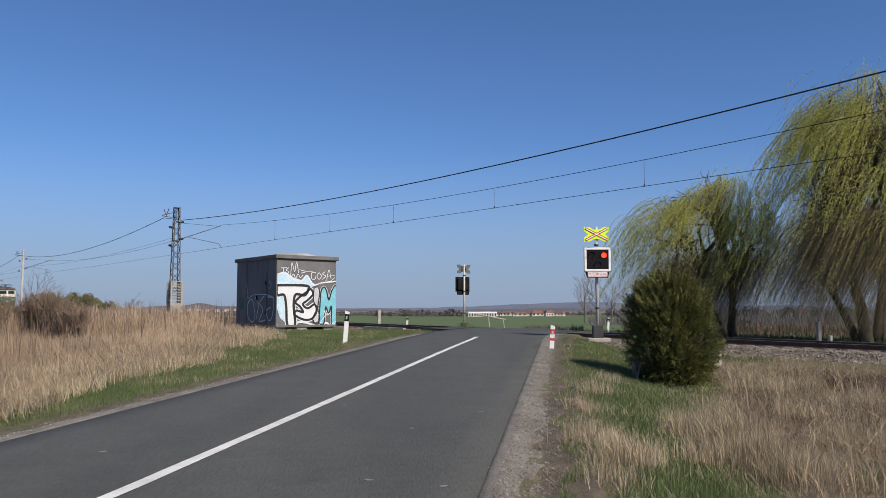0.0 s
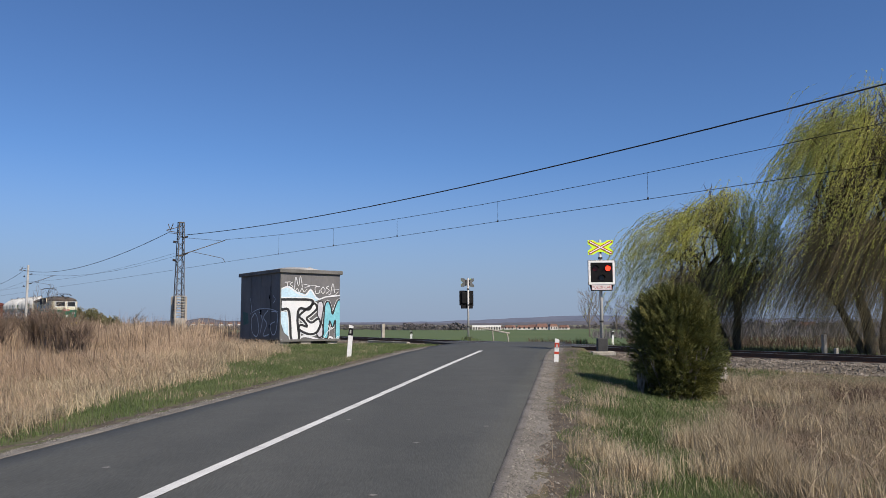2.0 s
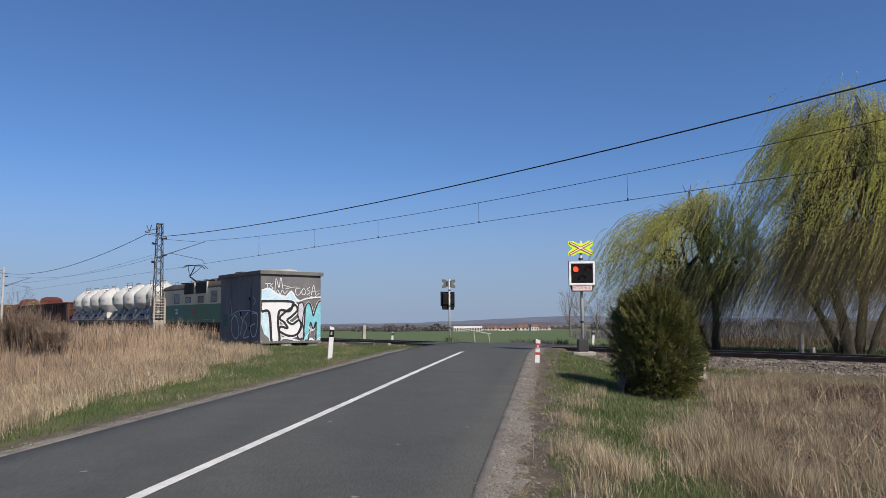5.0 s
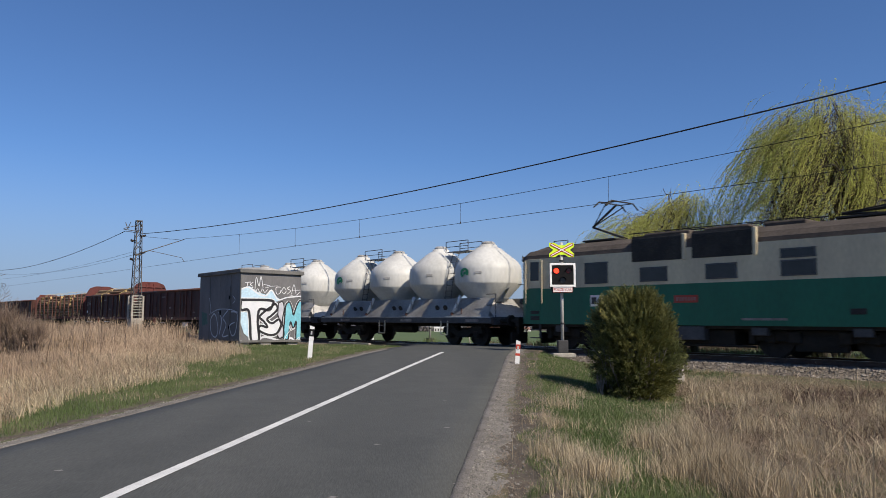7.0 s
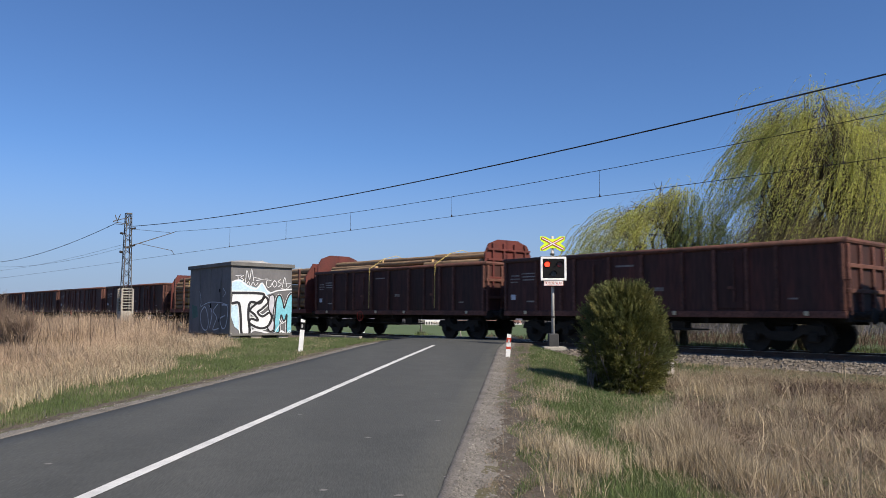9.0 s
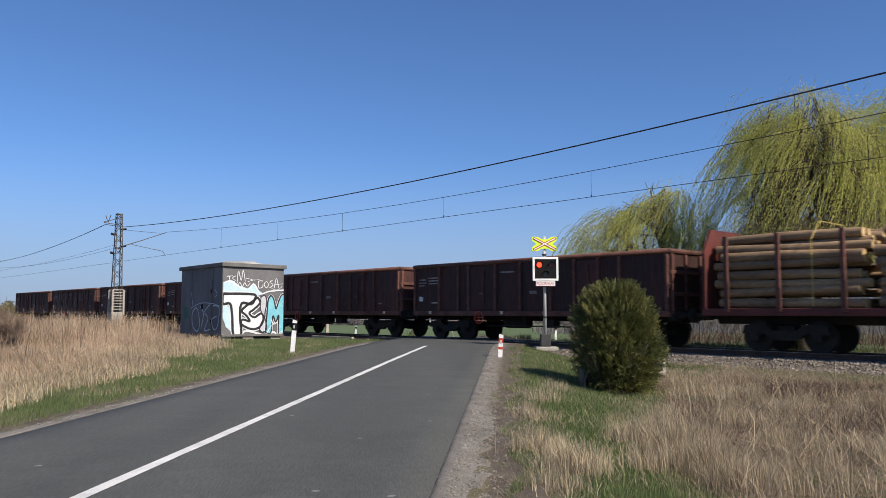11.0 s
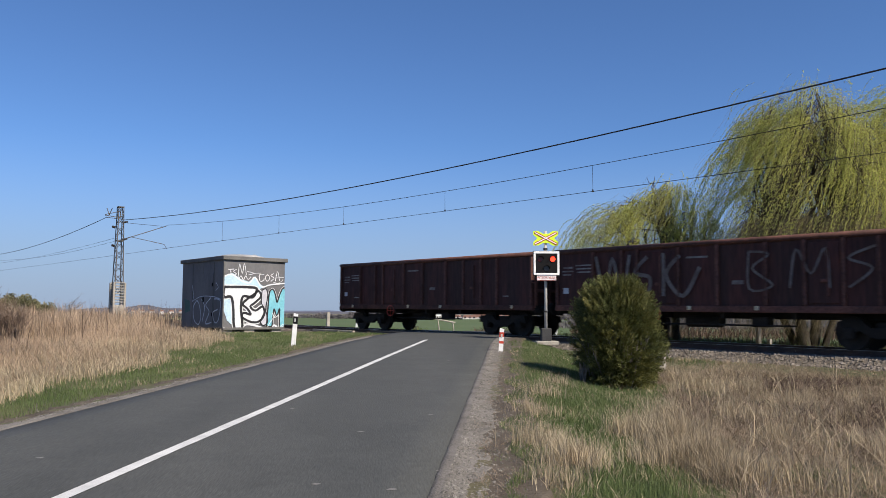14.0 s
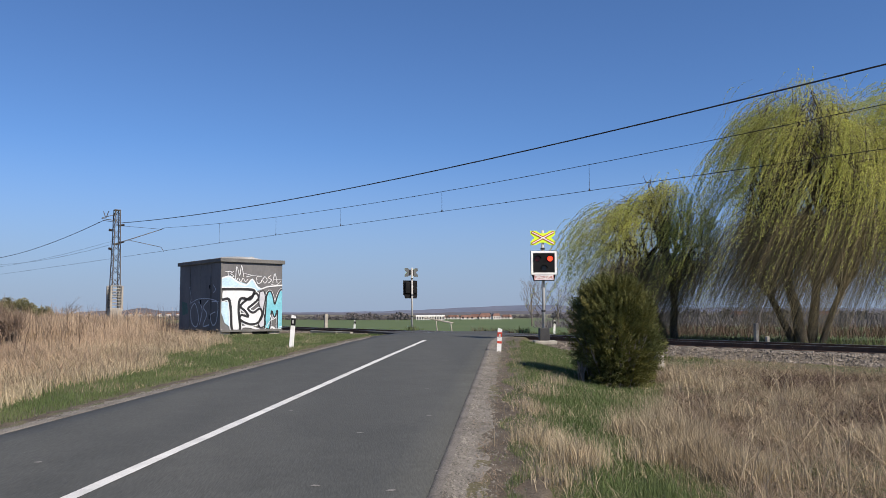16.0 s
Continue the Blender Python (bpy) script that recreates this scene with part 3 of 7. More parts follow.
def ribbon(bm, pts, w, y, face="front", closed=False):
    """A flat stroke through points in the wall's own plane."""
    P = [Vector((a, b)) for a, b in pts]
    if closed:
        P = P + [P[0]]
    fine = []
    n = len(P)
    for i in range(n - 1):
        p0, p1, p2, p3 = P[max(i - 1, 0)], P[i], P[i + 1], P[min(i + 2, n - 1)]
        for k in range(5):
            t = k / 5
            fine.append(0.5 * ((2 * p1) + (p2 - p0) * t + (2 * p0 - 5 * p1 + 4 * p2 - p3) * t * t + (3 * p1 - p0 - 3 * p2 + p3) * t ** 3))
    fine.append(P[-1])
    last = None
    for i, p in enumerate(fine):
        d = fine[min(i + 1, len(fine) - 1)] - fine[max(i - 1, 0)]
        d = Vector((-d.y, d.x)).normalized() * w / 2 if d.length > 1e-6 else Vector((0, w / 2))
        pair = []
        for q in (p + d, p - d):
            pair.append(bm.verts.new((q.x, -y, q.y) if face == "front" else (-y, q.x, q.y)))
        if last:
            bm.faces.new((last[0], last[1], pair[1], pair[0]))
        last = pair
    return bm


def patch(bm, pts, y, face="front"):
    bm.faces.new([bm.verts.new((a, -y, b) if face == "front" else (-y, a, b)) for a, b in pts])
    return bm


def spray(name, shapes, material, y, label, face="front"):
    bm = B()
    for kind, *a in shapes:
        if kind == "p":
            patch(bm, a[0], y, face)
        else:
            ribbon(bm, a[0], a[1], y, face, len(a) > 2)
    if face == "front":
        for v in bm.verts:
            v.co.x, v.co.z = min(SW - 0.01, max(0.01, v.co.x)), max(0.10, v.co.z)
    return part(name, bm, material, shed, label)


def gx(px):
    return (px - 396) / (502 - 396) * SW


def gz(py):
    return (583 - py) / (583 - 459) * SH


def G(*pts):
    return [(gx(a), gz(b)) for a, b in pts]


T_BAR = G((396, 508), (447, 508), (450, 516), (444, 525), (428, 524), (425, 545), (428, 575), (421, 581), (414, 575), (412, 545), (408, 525), (396, 525))
S_MID = G((448, 519), (455, 514), (459, 523), (449, 534), (441, 541), (450, 548), (462, 541), (466, 553), (458, 566), (444, 568), (428, 560), (430, 552), (442, 555), (436, 545), (428, 537), (437, 527))
I_BAR = G((461, 512), (468, 510), (471, 522), (468, 545), (472, 568), (464, 574), (459, 566), (465, 550), (460, 532))
M_LET = G((470, 575), (472, 540), (474, 516), (480, 510), (485, 520), (488, 533), (493, 518), (498, 508), (503, 510), (503, 540), (503, 574), (494, 578), (493, 560), (493, 544), (488, 557), (483, 545), (481, 560), (479, 576))
spray("graffiti_fill", [("p", G((396, 488), (410, 484), (424, 494), (438, 498), (448, 488), (458, 502), (466, 507), (450, 512), (396, 510)))], M_SKYBLUE, 0.022, "pale blue sprayed crown shape")
spray("graffiti_fill", [("p", G((396, 529), (409, 529), (413, 560), (410, 572), (402, 565), (396, 548)))], M_SKYBLUE, 0.023, "pale blue sprayed patch")
spray("graffiti_halo", [("s", G((396, 490), (408, 486), (424, 496), (438, 500), (448, 490), (460, 506), (476, 502), (502, 499)), 0.06)], M_WHITE, 0.024, "white sprayed outline")
spray("graffiti_halo", [("s", G((396, 578), (420, 584), (432, 573), (446, 573), (470, 580), (484, 574), (493, 581), (502, 574)), 0.09)], M_WHITE, 0.024, "white sprayed outline")
spray("graffiti_halo", [("s", T_BAR, 0.20, 1), ("s", S_MID, 0.19, 1)], M_WHITE, 0.0247, "white sprayed halo")
spray("graffiti_halo", [("s", M_LET, 0.11, 1)], M_WHITE, 0.0253, "white sprayed halo")
spray("graffiti_fill", [("p", M_LET)], M_AQUA, 0.026, "turquoise sprayed letter shape")
spray("graffiti_fill", [("p", I_BAR)], M_LILAC, 0.027, "grey sprayed letter shape")
spray("graffiti_fill", [("p", T_BAR), ("p", S_MID)], M_WHITE, 0.028, "bold white sprayed letter shapes")
spray("graffiti_outline", [("s", T_BAR, 0.115, 1), ("s", S_MID, 0.10, 1), ("s", I_BAR, 0.05, 1), ("s", M_LET, 0.07, 1)], M_INK, 0.031, "black sprayed outlines")
spray("graffiti_shine", [("s", G((480, 552), (484, 560), (491, 556)), 0.04), ("s", G((470, 580), (478, 566), (486, 556)), 0.03), ("s", G((490, 582), (497, 574), (502, 572)), 0.03)], M_WHITE, 0.033, "white sprayed highlights")
spray("graffiti_tag", [("s", G((402, 478), (412, 477)), 0.03), ("s", G((406, 478), (407, 486)), 0.03), ("s", G((416, 477), (411, 481), (416, 485), (411, 488)), 0.03), ("s", G((419, 490), (421, 468), (426, 484), (429, 466), (433, 486)), 0.03),
                       ("s", G((434, 480), (446, 483), (437, 486)), 0.025), ("s", G((446, 483), (458, 482)), 0.02), ("s", G((420, 494), (424, 488), (428, 495), (432, 488), (436, 494), (441, 489)), 0.03),
                       ("s", G((464, 484), (456, 485), (457, 496), (463, 495), (464, 490)), 0.03), ("s", G((470, 484), (466, 490), (470, 496), (474, 490), (470, 484)), 0.03), ("s", G((481, 482), (476, 486), (482, 490), (476, 496)), 0.03),
                       ("s", G((484, 496), (488, 478), (492, 495)), 0.03), ("s", G((484, 490), (500, 488)), 0.02), ("s", G((480, 497), (490, 499), (499, 492)), 0.02)], M_WHITE, 0.025, "thin white sprayed tags")


def H(*pts):
    # shaded long face: distance along the wall and height
    return [((396 - a) / (396 - 323) * SL, (580 - b) / 122 * SH) for a, b in pts]


spray("graffiti_tag", [("s", H((352, 528), (346, 540), (348, 562), (356, 570), (360, 556), (356, 534), (352, 528)), 0.05), ("s", H((360, 526), (366, 540), (362, 566)), 0.05), ("s", H((376, 524), (368, 536), (374, 548), (368, 568), (378, 566)), 0.05),
                       ("s", H((382, 526), (392, 530), (390, 560), (384, 566), (380, 550), (388, 544)), 0.05), ("s", H((346, 528), (360, 521), (380, 522), (393, 527)), 0.03), ("s", H((384, 498), (388, 506), (384, 512)), 0.03), ("s", H((343, 500), (346, 520), (344, 530)), 0.03)], M_DIMSPRAY, 0.034, "faded white sprayed scrawl", "side")
spray("graffiti_fill", [("p", H((328, 524), (338, 528), (340, 546), (330, 550)))], mat("faded_green_spray", (0.08, 0.16, 0.14), fine=10, bump=0), 0.012, "faded green sprayed blot", "side")

# ---- warning signals ----
FLASHING = []


def crossing_signal(m, label, lit):
    sig = thing("crossing_signal", label, "railway signal", m, "crossing signals")
    part("post", tube(B(), (0, 0, 0), (0, 0, 3.72), 0.055, 0.05, 12), M_GALV, sig, "grey steel post", smooth=True)
    part("base", box(B(), (0, 0, 0.16), (0.34, 0.34, 0.52), 0.03), M_DARKBOX, sig, "dark cast base")
    part("footing", box(B(), (0.02, -0.02, -0.08), (0.75, 0.62, 0.14), 0.03), M_CONC, sig, "concrete footing")
    for z in (0.98, 2.2, 3.1):
        part("clamp", tube(B(), (0, 0, z - 0.03), (0, 0, z + 0.03), 0.075, 0.075, 10), M_DARKBOX, sig)
    # light box: open-backed shield with hoods
    bx = part("light_box", box(B(), (0, -0.14, 2.60), (0.74, 0.16, 0.66), 0.05), M_BLACK, sig, "black signal box")
    fr = B()
    for c, s in (((0, -0.235, 2.965), (0.87, 0.03, 0.075)), ((0, -0.235, 2.235), (0.87, 0.03, 0.075)), ((-0.40, -0.235, 2.60), (0.075, 0.03, 0.66)), ((0.40, -0.235, 2.60), (0.075, 0.03, 0.66))):
        box(fr, c, s, 0.012)
    part("rim", fr, M_SIGNWHITE, bx, "white rim of the signal board")
    part("back_plate", box(B(), (0, -0.210, 2.60), (0.90, 0.016, 0.83), 0.004), M_BLACK, bx, "black back of the signal board")
    part("shield", box(B(), (0, -0.228, 2.60), (0.76, 0.02, 0.70), 0.004), M_BLACK, bx)
    for i, (x, z) in enumerate(((-0.21, 2.74), (0.21, 2.74), (0.0, 2.42))):
        part("lamp", tube(B(), (x, -0.235, z), (x, -0.25, z), 0.092, 0.085, 18), M_LAMPDIM if i < 2 else M_GLASS, bx, "dark red lens" if i < 2 else "dark lamp")
        hood = B()
        n = 12
        a = [hood.verts.new((x + 0.105 * math.cos(math.pi * k / n), -0.24, z + 0.105 * math.sin(math.pi * k / n))) for k in range(n + 1)]
        b = [hood.verts.new((x + 0.11 * math.cos(math.pi * k / n), -0.35, z + 0.11 * math.sin(math.pi * k / n))) for k in range(n + 1)]
        for k in range(n):
            hood.faces.new((a[k], a[k + 1], b[k + 1], b[k]))
        part("hood", hood, M_BLACK, bx)
    glow = part("lit_lamp", tube(B(), (0, -0.006, 0), (0, 0.006, 0), 0.088, 0.088, 18), M_LAMP, bx, "glowing red lamp", at=((-0.21, 0.21)[lit], -0.262, 2.74))
    FLASHING.append((glow, lit))
    tray = prism(B(), [(-0.40, 2.22), (0.40, 2.22), (0.34, 2.0), (-0.34, 2.0)], 0.1, Matrix.Translation((0, -0.15, 0)))
    part("skirt", tray, M_BLACK, sig)
    # saltire board with its cross
    out = [(-0.42, 0.245), (-0.24, 0.245), (-0.10, 0.16), (0.10, 0.16), (0.24, 0.245), (0.42, 0.245), (0.42, 0.12), (0.28, 0.0), (0.42, -0.12), (0.42, -0.245), (0.24, -0.245), (0.10, -0.16), (-0.10, -0.16), (-0.24, -0.245), (-0.42, -0.245), (-0.42, -0.12), (-0.28, 0.0), (-0.42, 0.12)]
    bd = part("cross_board", prism(B(), out, 0.02, Matrix.Translation((0, -0.085, 3.46))), M_LIME, sig, "fluorescent yellow-green board")
    for sgn in (-1, 1):
        for w, mt, y, lb in ((0.088, M_SIGNRED, -0.100, "red cross arm"), (0.032, M_SIGNWHITE, -0.108, "white centre of a cross arm")):
            part("cross_arm", box(B(), (0, 0, 0), (0.86 if w > 0.05 else 0.82, 0.008, w), 0.0, Matrix.Translation((0, y - 0.001 * sgn, 3.46)) @ pose(0, 0, 0, 0, sgn * 28, 0)), mt, bd, lb)
    part("back_sheet", prism(B(), out, 0.012, Matrix.Translation((0, -0.066, 3.46))), M_BACK, bd, "bare grey back")
    for sgn in (-1, 1):
        part("bracket", box(B(), (sgn * 0.12, -0.05, 3.46), (0.04, 0.06, 0.3), 0.005), M_DARKBOX, sig)
    pl = part("name_plate", box(B(), (0, -0.222, 2.115), (0.66, 0.015, 0.19), 0.003), M_SIGNWHITE, sig, "white plate with dark red capitals")
    fb = B()
    for c, s in (((0, -0.232, 2.202), (0.65, 0.006, 0.009)), ((0, -0.232, 2.028), (0.65, 0.006, 0.009)), ((-0.321, -0.232, 2.115), (0.009, 0.006, 0.165)), ((0.321, -0.232, 2.115), (0.009, 0.006, 0.165))):
        box(fb, c, s)
    part("border", fb, M_SIGNRED, pl, "dark red border")
    cu = bpy.data.curves.new("words", "FONT")
    cu.body, cu.size, cu.align_x, cu.align_y, cu.extrude = "POZOR VLAK", 0.120, "CENTER", "CENTER", 0.002
    cu.materials.append(M_SIGNRED)
    tx = new("words", cu)
    tx.parent = pl
    tx.matrix_basis = pose(0, -0.233, 2.112, 90, 0, 0) @ Matrix.Diagonal((0.82, 1.15, 1, 1))
    return sig


crossing_signal(pose(5.17, 26.2, 0.68, 0, 0, -3), "level crossing warning signal with lit red lamp and yellow cross board", 0)
far_sig = crossing_signal(pose(1.2, 44.0, 0.45, 0, 0, 207), "level crossing warning signal seen from behind beyond the track", 1)


def marker(x, y, label, band, h=1.02):
    m = thing("marker_post", label, "marker post", pose(x, y, ground_z(x, y) - 0.02, 2 * math.sin(x * 7), 3.5, -8), "roadside marker posts")
    prof = [(-0.06, 0), (0.06, 0), (0.06, h - 0.03), (-0.06, h)]
    part("shaft", prism(B(), prof, 0.075), M_SIGNWHITE, m)
    for z0, z1, mt, lb in band:
        part("band", box(B(), (0, 0, (z0 + z1) / 2), (0.126, 0.081, z1 - z0), 0.004), mt, m, lb)
    part("reflector", box(B(), (0, -0.044, h - 0.21), (0.05, 0.012, 0.10), 0.003), M_GALV, m, "small grey reflector")


marker(-2.95, 23.6, "white plastic roadside marker post with black band in grass", ((0.68, 0.90, M_BLACK, "black band"),), 1.0)
marker(2.95, 21.3, "white roadside marker post with red bands at the crossing", ((0.42, 0.55, M_POSTRED, "red band"), (0.24, 0.31, M_POSTRED, "red band")), 0.66)
for px, py in ((-2.4, 52.0), (9.9, 47.0)):
    marker(px, py, "small white marker post beyond the track", ((0.62, 0.8, M_BLACK, "black band"),), 0.85)


def stub_post(x, y, h, lean, w=0.13):
    bm = box(B(), (0, 0, h / 2), (w, w, h), 0.02)
    ob = new("concrete_post", mesh_of("concrete_post", bm, M_CONC))
    ob.matrix_basis = pose(x, y, ground_z(x, y) - 0.05, lean, -lean, 20)
    tagged(ob, "weathered short concrete post beside the track", "post", "trackside posts")


stub_post(7.05, 20.3, 0.48, 2, 0.22)
p = on_track(-43, -4.5)
stub_post(p.x, p.y, 1.25, -1.5, 0.2)
p = on_track(-13.6, -3.6)
stub_post(p.x, p.y, 1.0, 1, 0.14)
p = on_track(-13.0, -3.2)
stub_post(p.x, p.y, 0.55, 1, 0.12)
rail_b = thing("guard_rail", "low pale wooden guard rail leaning by the road", "railing", pose(2.6, 45.0, ground_z(2.6, 45.0), 0, 0, -8))
part("bar", tube(B(), (-0.75, 0, 0.95), (1.0, 0, 0.62), 0.045, 0.045, 8), M_CONC, rail_b)
part("leg", tube(B(), (0.1, 0, -0.1), (0.0, 0, 0.82), 0.035, 0.035, 8), M_CONC, rail_b)
part("leg", tube(B(), (0.95, 0, -0.1), (0.85, 0, 0.66), 0.035, 0.035, 8), M_CONC, rail_b)

# ---- masts and wires ----
def lattice_mast(s, off, h, big):
    p = on_track(s, off)
    zb = ground_z(p.x, p.y) - 0.1
    mt = thing("catenary_mast", "tall riveted steel lattice catenary mast on a concrete block" if big else "slim steel catenary mast far along the track", "catenary mast", Matrix.Translation((p.x, p.y, zb)) @ pose(0, 0, 0, 0, 0, TRACK_TURN), "catenary masts")
    top = rail_z(s) + h - zb
    up = rail_z(s) - zb
    if big:
        w0, w1 = 0.64, 0.36
        part("foundation", box(B(), (0, 0, 0.75), (0.80, 0.85, 1.7), 0.03), M_CONC, mt, "stepped concrete block")
        cage = up + 2.75
        for sx in (-1, 1):
            for sy in (-1, 1):
                part("corner_post", box(B(), (sx * 0.40, sy * 0.40, cage / 2 + 0.7), (0.13, 0.13, cage - 1.4), 0.01), M_CONC, mt, "pale concrete stub post")
                part("chord", tube(B(), (sx * w0 / 2, sy * w0 / 2, 1.5), (sx * w1 / 2, sy * w1 / 2, top), 0.04, 0.035, 4), M_LATTICE, mt)
        for i in range(8):
            z = 1.7 + i * (cage - 1.8) / 7
            for sy in (-1, 1):
                part("tie_bar", box(B(), (0, sy * 0.38, z), (0.78, 0.05, 0.07), 0.008), M_CONC, mt)
            for sx in (-1, 1):
                part("tie_bar", box(B(), (sx * 0.38, 0, z + 0.12), (0.05, 0.78, 0.07), 0.008), M_CONC, mt)
        part("cable_box", box(B(), (-0.62, -0.2, up + 1.2), (0.28, 0.34, 2.7), 0.03), M_UNDER, mt, "dark counterweight stack")
        n = 15
        for face in range(4):
            for i in range(n):
                z0, z1 = 2.2 + (top - 2.3) * i / n, 2.2 + (top - 2.3) * (i + 1) / n
                ha = (w0 + (w1 - w0) * (z0 - 1.5) / (top - 1.5)) / 2
                hb = (w0 + (w1 - w0) * (z1 - 1.5) / (top - 1.5)) / 2
                e = 1 if (i + face) % 2 else -1
                a, b = Vector((-ha * e, ha, z0)), Vector((hb * e, hb, z1))
                q = pose(0, 0, 0, 0, 0, 90 * face)
                part("brace", tube(B(), q @ a, q @ b, 0.022, 0.022, 4), M_LATTICE, mt)
        for z in (top - 0.05, up + 5.9):
            part("band", box(B(), (0, 0, z), (0.42, 0.42, 0.08), 0.01), M_LATTICE, mt)
    else:
        part("pole", tube(B(), (0, 0, 0), (0, 0, top), 0.2, 0.14, 8), M_GALV, mt, "grey slim pole")
    # bracket arms towards the track (local +y is away from the camera)
    reach = off
    zc, zm = up + 5.45, up + 7.25
    part("bracket_tube", tube(B(), (0, 0.2, up + 6.0), (0, reach + 0.35, zm + 0.05), 0.035, 0.03, 6), M_LATTICE, mt)
    part("registration_arm", pipe(B(), [(0, 0.9, up + 6.25), (0, reach + 0.2, up + 5.85), (1.0, reach, zc)], 0.022), M_LATTICE, mt)
    part("stay", tube(B(), (0, 0.15, up + 7.3), (0, reach, zm), 0.014, 0.014, 5), M_WIRE, mt)
    for z in (up + 6.0, up + 7.3):
        part("insulator", pipe(B(), [(0, 0.22, z), (0, 0.55, z + 0.1)], 0.07, 8), M_INSUL, mt, "dark ribbed insulator")
    # feeder cross-arm on the camera's side
    part("cross_arm", pipe(B(), [(0, -1.1, top - 0.75), (0, 0, top - 0.85), (0, 0, top - 0.35), (0, -1.1, top - 0.7)], 0.03), M_LATTICE, mt)
    part("horn", pipe(B(), [(-0.25, -0.9, top - 0.2), (0, -0.8, top - 0.7), (0.3, -0.7, top - 0.2)], 0.03), M_LATTICE, mt)
    for z in (top - 1.6, top - 3.0):
        part("insulator", pipe(B(), [(0, -0.35, z), (0, -0.55, z + 0.05)], 0.09, 8), M_INSUL, mt, "dark ribbed insulator")
    return mt


MAST_S = (-123.0, -59.7, 3.5, 66.0)
lattice_mast(-59.7, 3.2, 8.5, True)
lattice_mast(-123.0, 3.2, 8.6, False)
lattice_mast(66.0, 3.2, 8.6, False)


def sagging(name, spans, r, label, n=18):
    """A wire through spans of (s, off, up) to (s, off, up), each with its sag."""
    bm = B()
    for a, b, sag in spans:
        last = None
        for i in range(n + 1):
            t = i / n
            s, off, up = (a[k] + (b[k] - a[k]) * t for k in range(3))
            p = on_track(s, off, up - 4 * sag * t * (1 - t))
            if last is not None:
                tube(bm, last, p, r, r, 5, False)
            last = p
    return tagged(new(name, mesh_of(name, bm, M_WIRE, True)), label, "wire", "overhead wires")


CW = 5.49
sagging("contact_wire", [((-190, 0, CW), (-123, 0, CW), 0.05), ((-123, 0, CW), (-58.5, 0, CW), 0.05), ((-58.5, 0, CW), (66, 0, CW), 0.0), ((66, 0, CW), (110, 0, CW), 0)], 0.011, "thin dark contact wire over the track")


def messenger_up(s):
    t = (s + 58.5) / 62.0
    return 7.25 - 4 * 0.85 * t * (1 - t) if -58.5 <= s else 7.25


sagging("messenger_wire", [((-190, 0, 7.25), (-123, 0, 7.25), 0.9), ((-123, 0, 7.25), (-58.5, 0, 7.25), 0.9), ((-58.5, 0, 7.25), (3.5, 0, 7.25), 0.85), ((3.5, 0, 7.25), (66, 0, 7.25), 0.85)], 0.012, "thin dark catenary wire above the contact wire")
sagging("feeder_wire", [((-190, 3.3, 7.8), (-123.0, 3.7, 7.85), 1.3), ((-123.0, 3.7, 7.85), (-59.6, 4.2, 7.6), 1.25), ((-59.6, 4.2, 7.6), (-59.5, 2.9, 7.5), 0.0), ((-59.5, 2.9, 7.5), (3.5, 2.9, 7.5), 0.87), ((3.5, 2.9, 7.5), (66, 2.9, 7.6), 0.9)], 0.024, "thick black feeder cable strung between masts", 26)
sagging("earth_wire", [((-190, 3.5, 6.2), (-123.0, 3.5, 6.3), 0.6), ((-123.0, 3.5, 6.3), (-59.9, 3.5, 6.1), 0.6)], 0.009, "thin grey wire between masts")
for s in (-49.2, -41.6, -34.7, -26.5, -18.1, -9.3, -1.0):
    bm = tube(B(), on_track(s, 0, CW), on_track(s, 0, messenger_up(s)), 0.007, 0.007, 5)
    ob = new("dropper", mesh_of("dropper", bm, M_WIRE))
    tagged(ob, "thin dropper wire holding the contact wire", "wire", "overhead wire droppers")
    part("clip", tube(B(), on_track(s, 0, CW - 0.02), on_track(s, 0, CW + 0.07), 0.03, 0.03, 6), M_WIRE, ob)
# ---- the train; each vehicle's space: x along the travel, -y towards the camera's side, z over the rail ----
WHEELSETS = []


def wheelset(x, r, parent, at_z=None):
    w = part("wheelset", tube(B(), (0, -0.95, 0), (0, 0.95, 0), 0.075, 0.075, 8), M_WHEEL, parent, at=(x, 0, r))
    for y in (-0.75, 0.75):
        bm = B()
        tube(bm, (0, y - 0.065, 0), (0, y + 0.065, 0), r, r, 22)
        sg = 1 if y > 0 else -1
        tube(bm, (0, y - sg * 0.07, 0), (0, y - sg * 0.10, 0), r + 0.03, r + 0.03, 22)
        tube(bm, (0, y + sg * 0.065, 0), (0, y + sg * 0.11, 0), r * 0.36, r * 0.3, 12)
        part("wheel", bm, M_WHEEL, w)
    WHEELSETS.append((w, x, r))
    return w


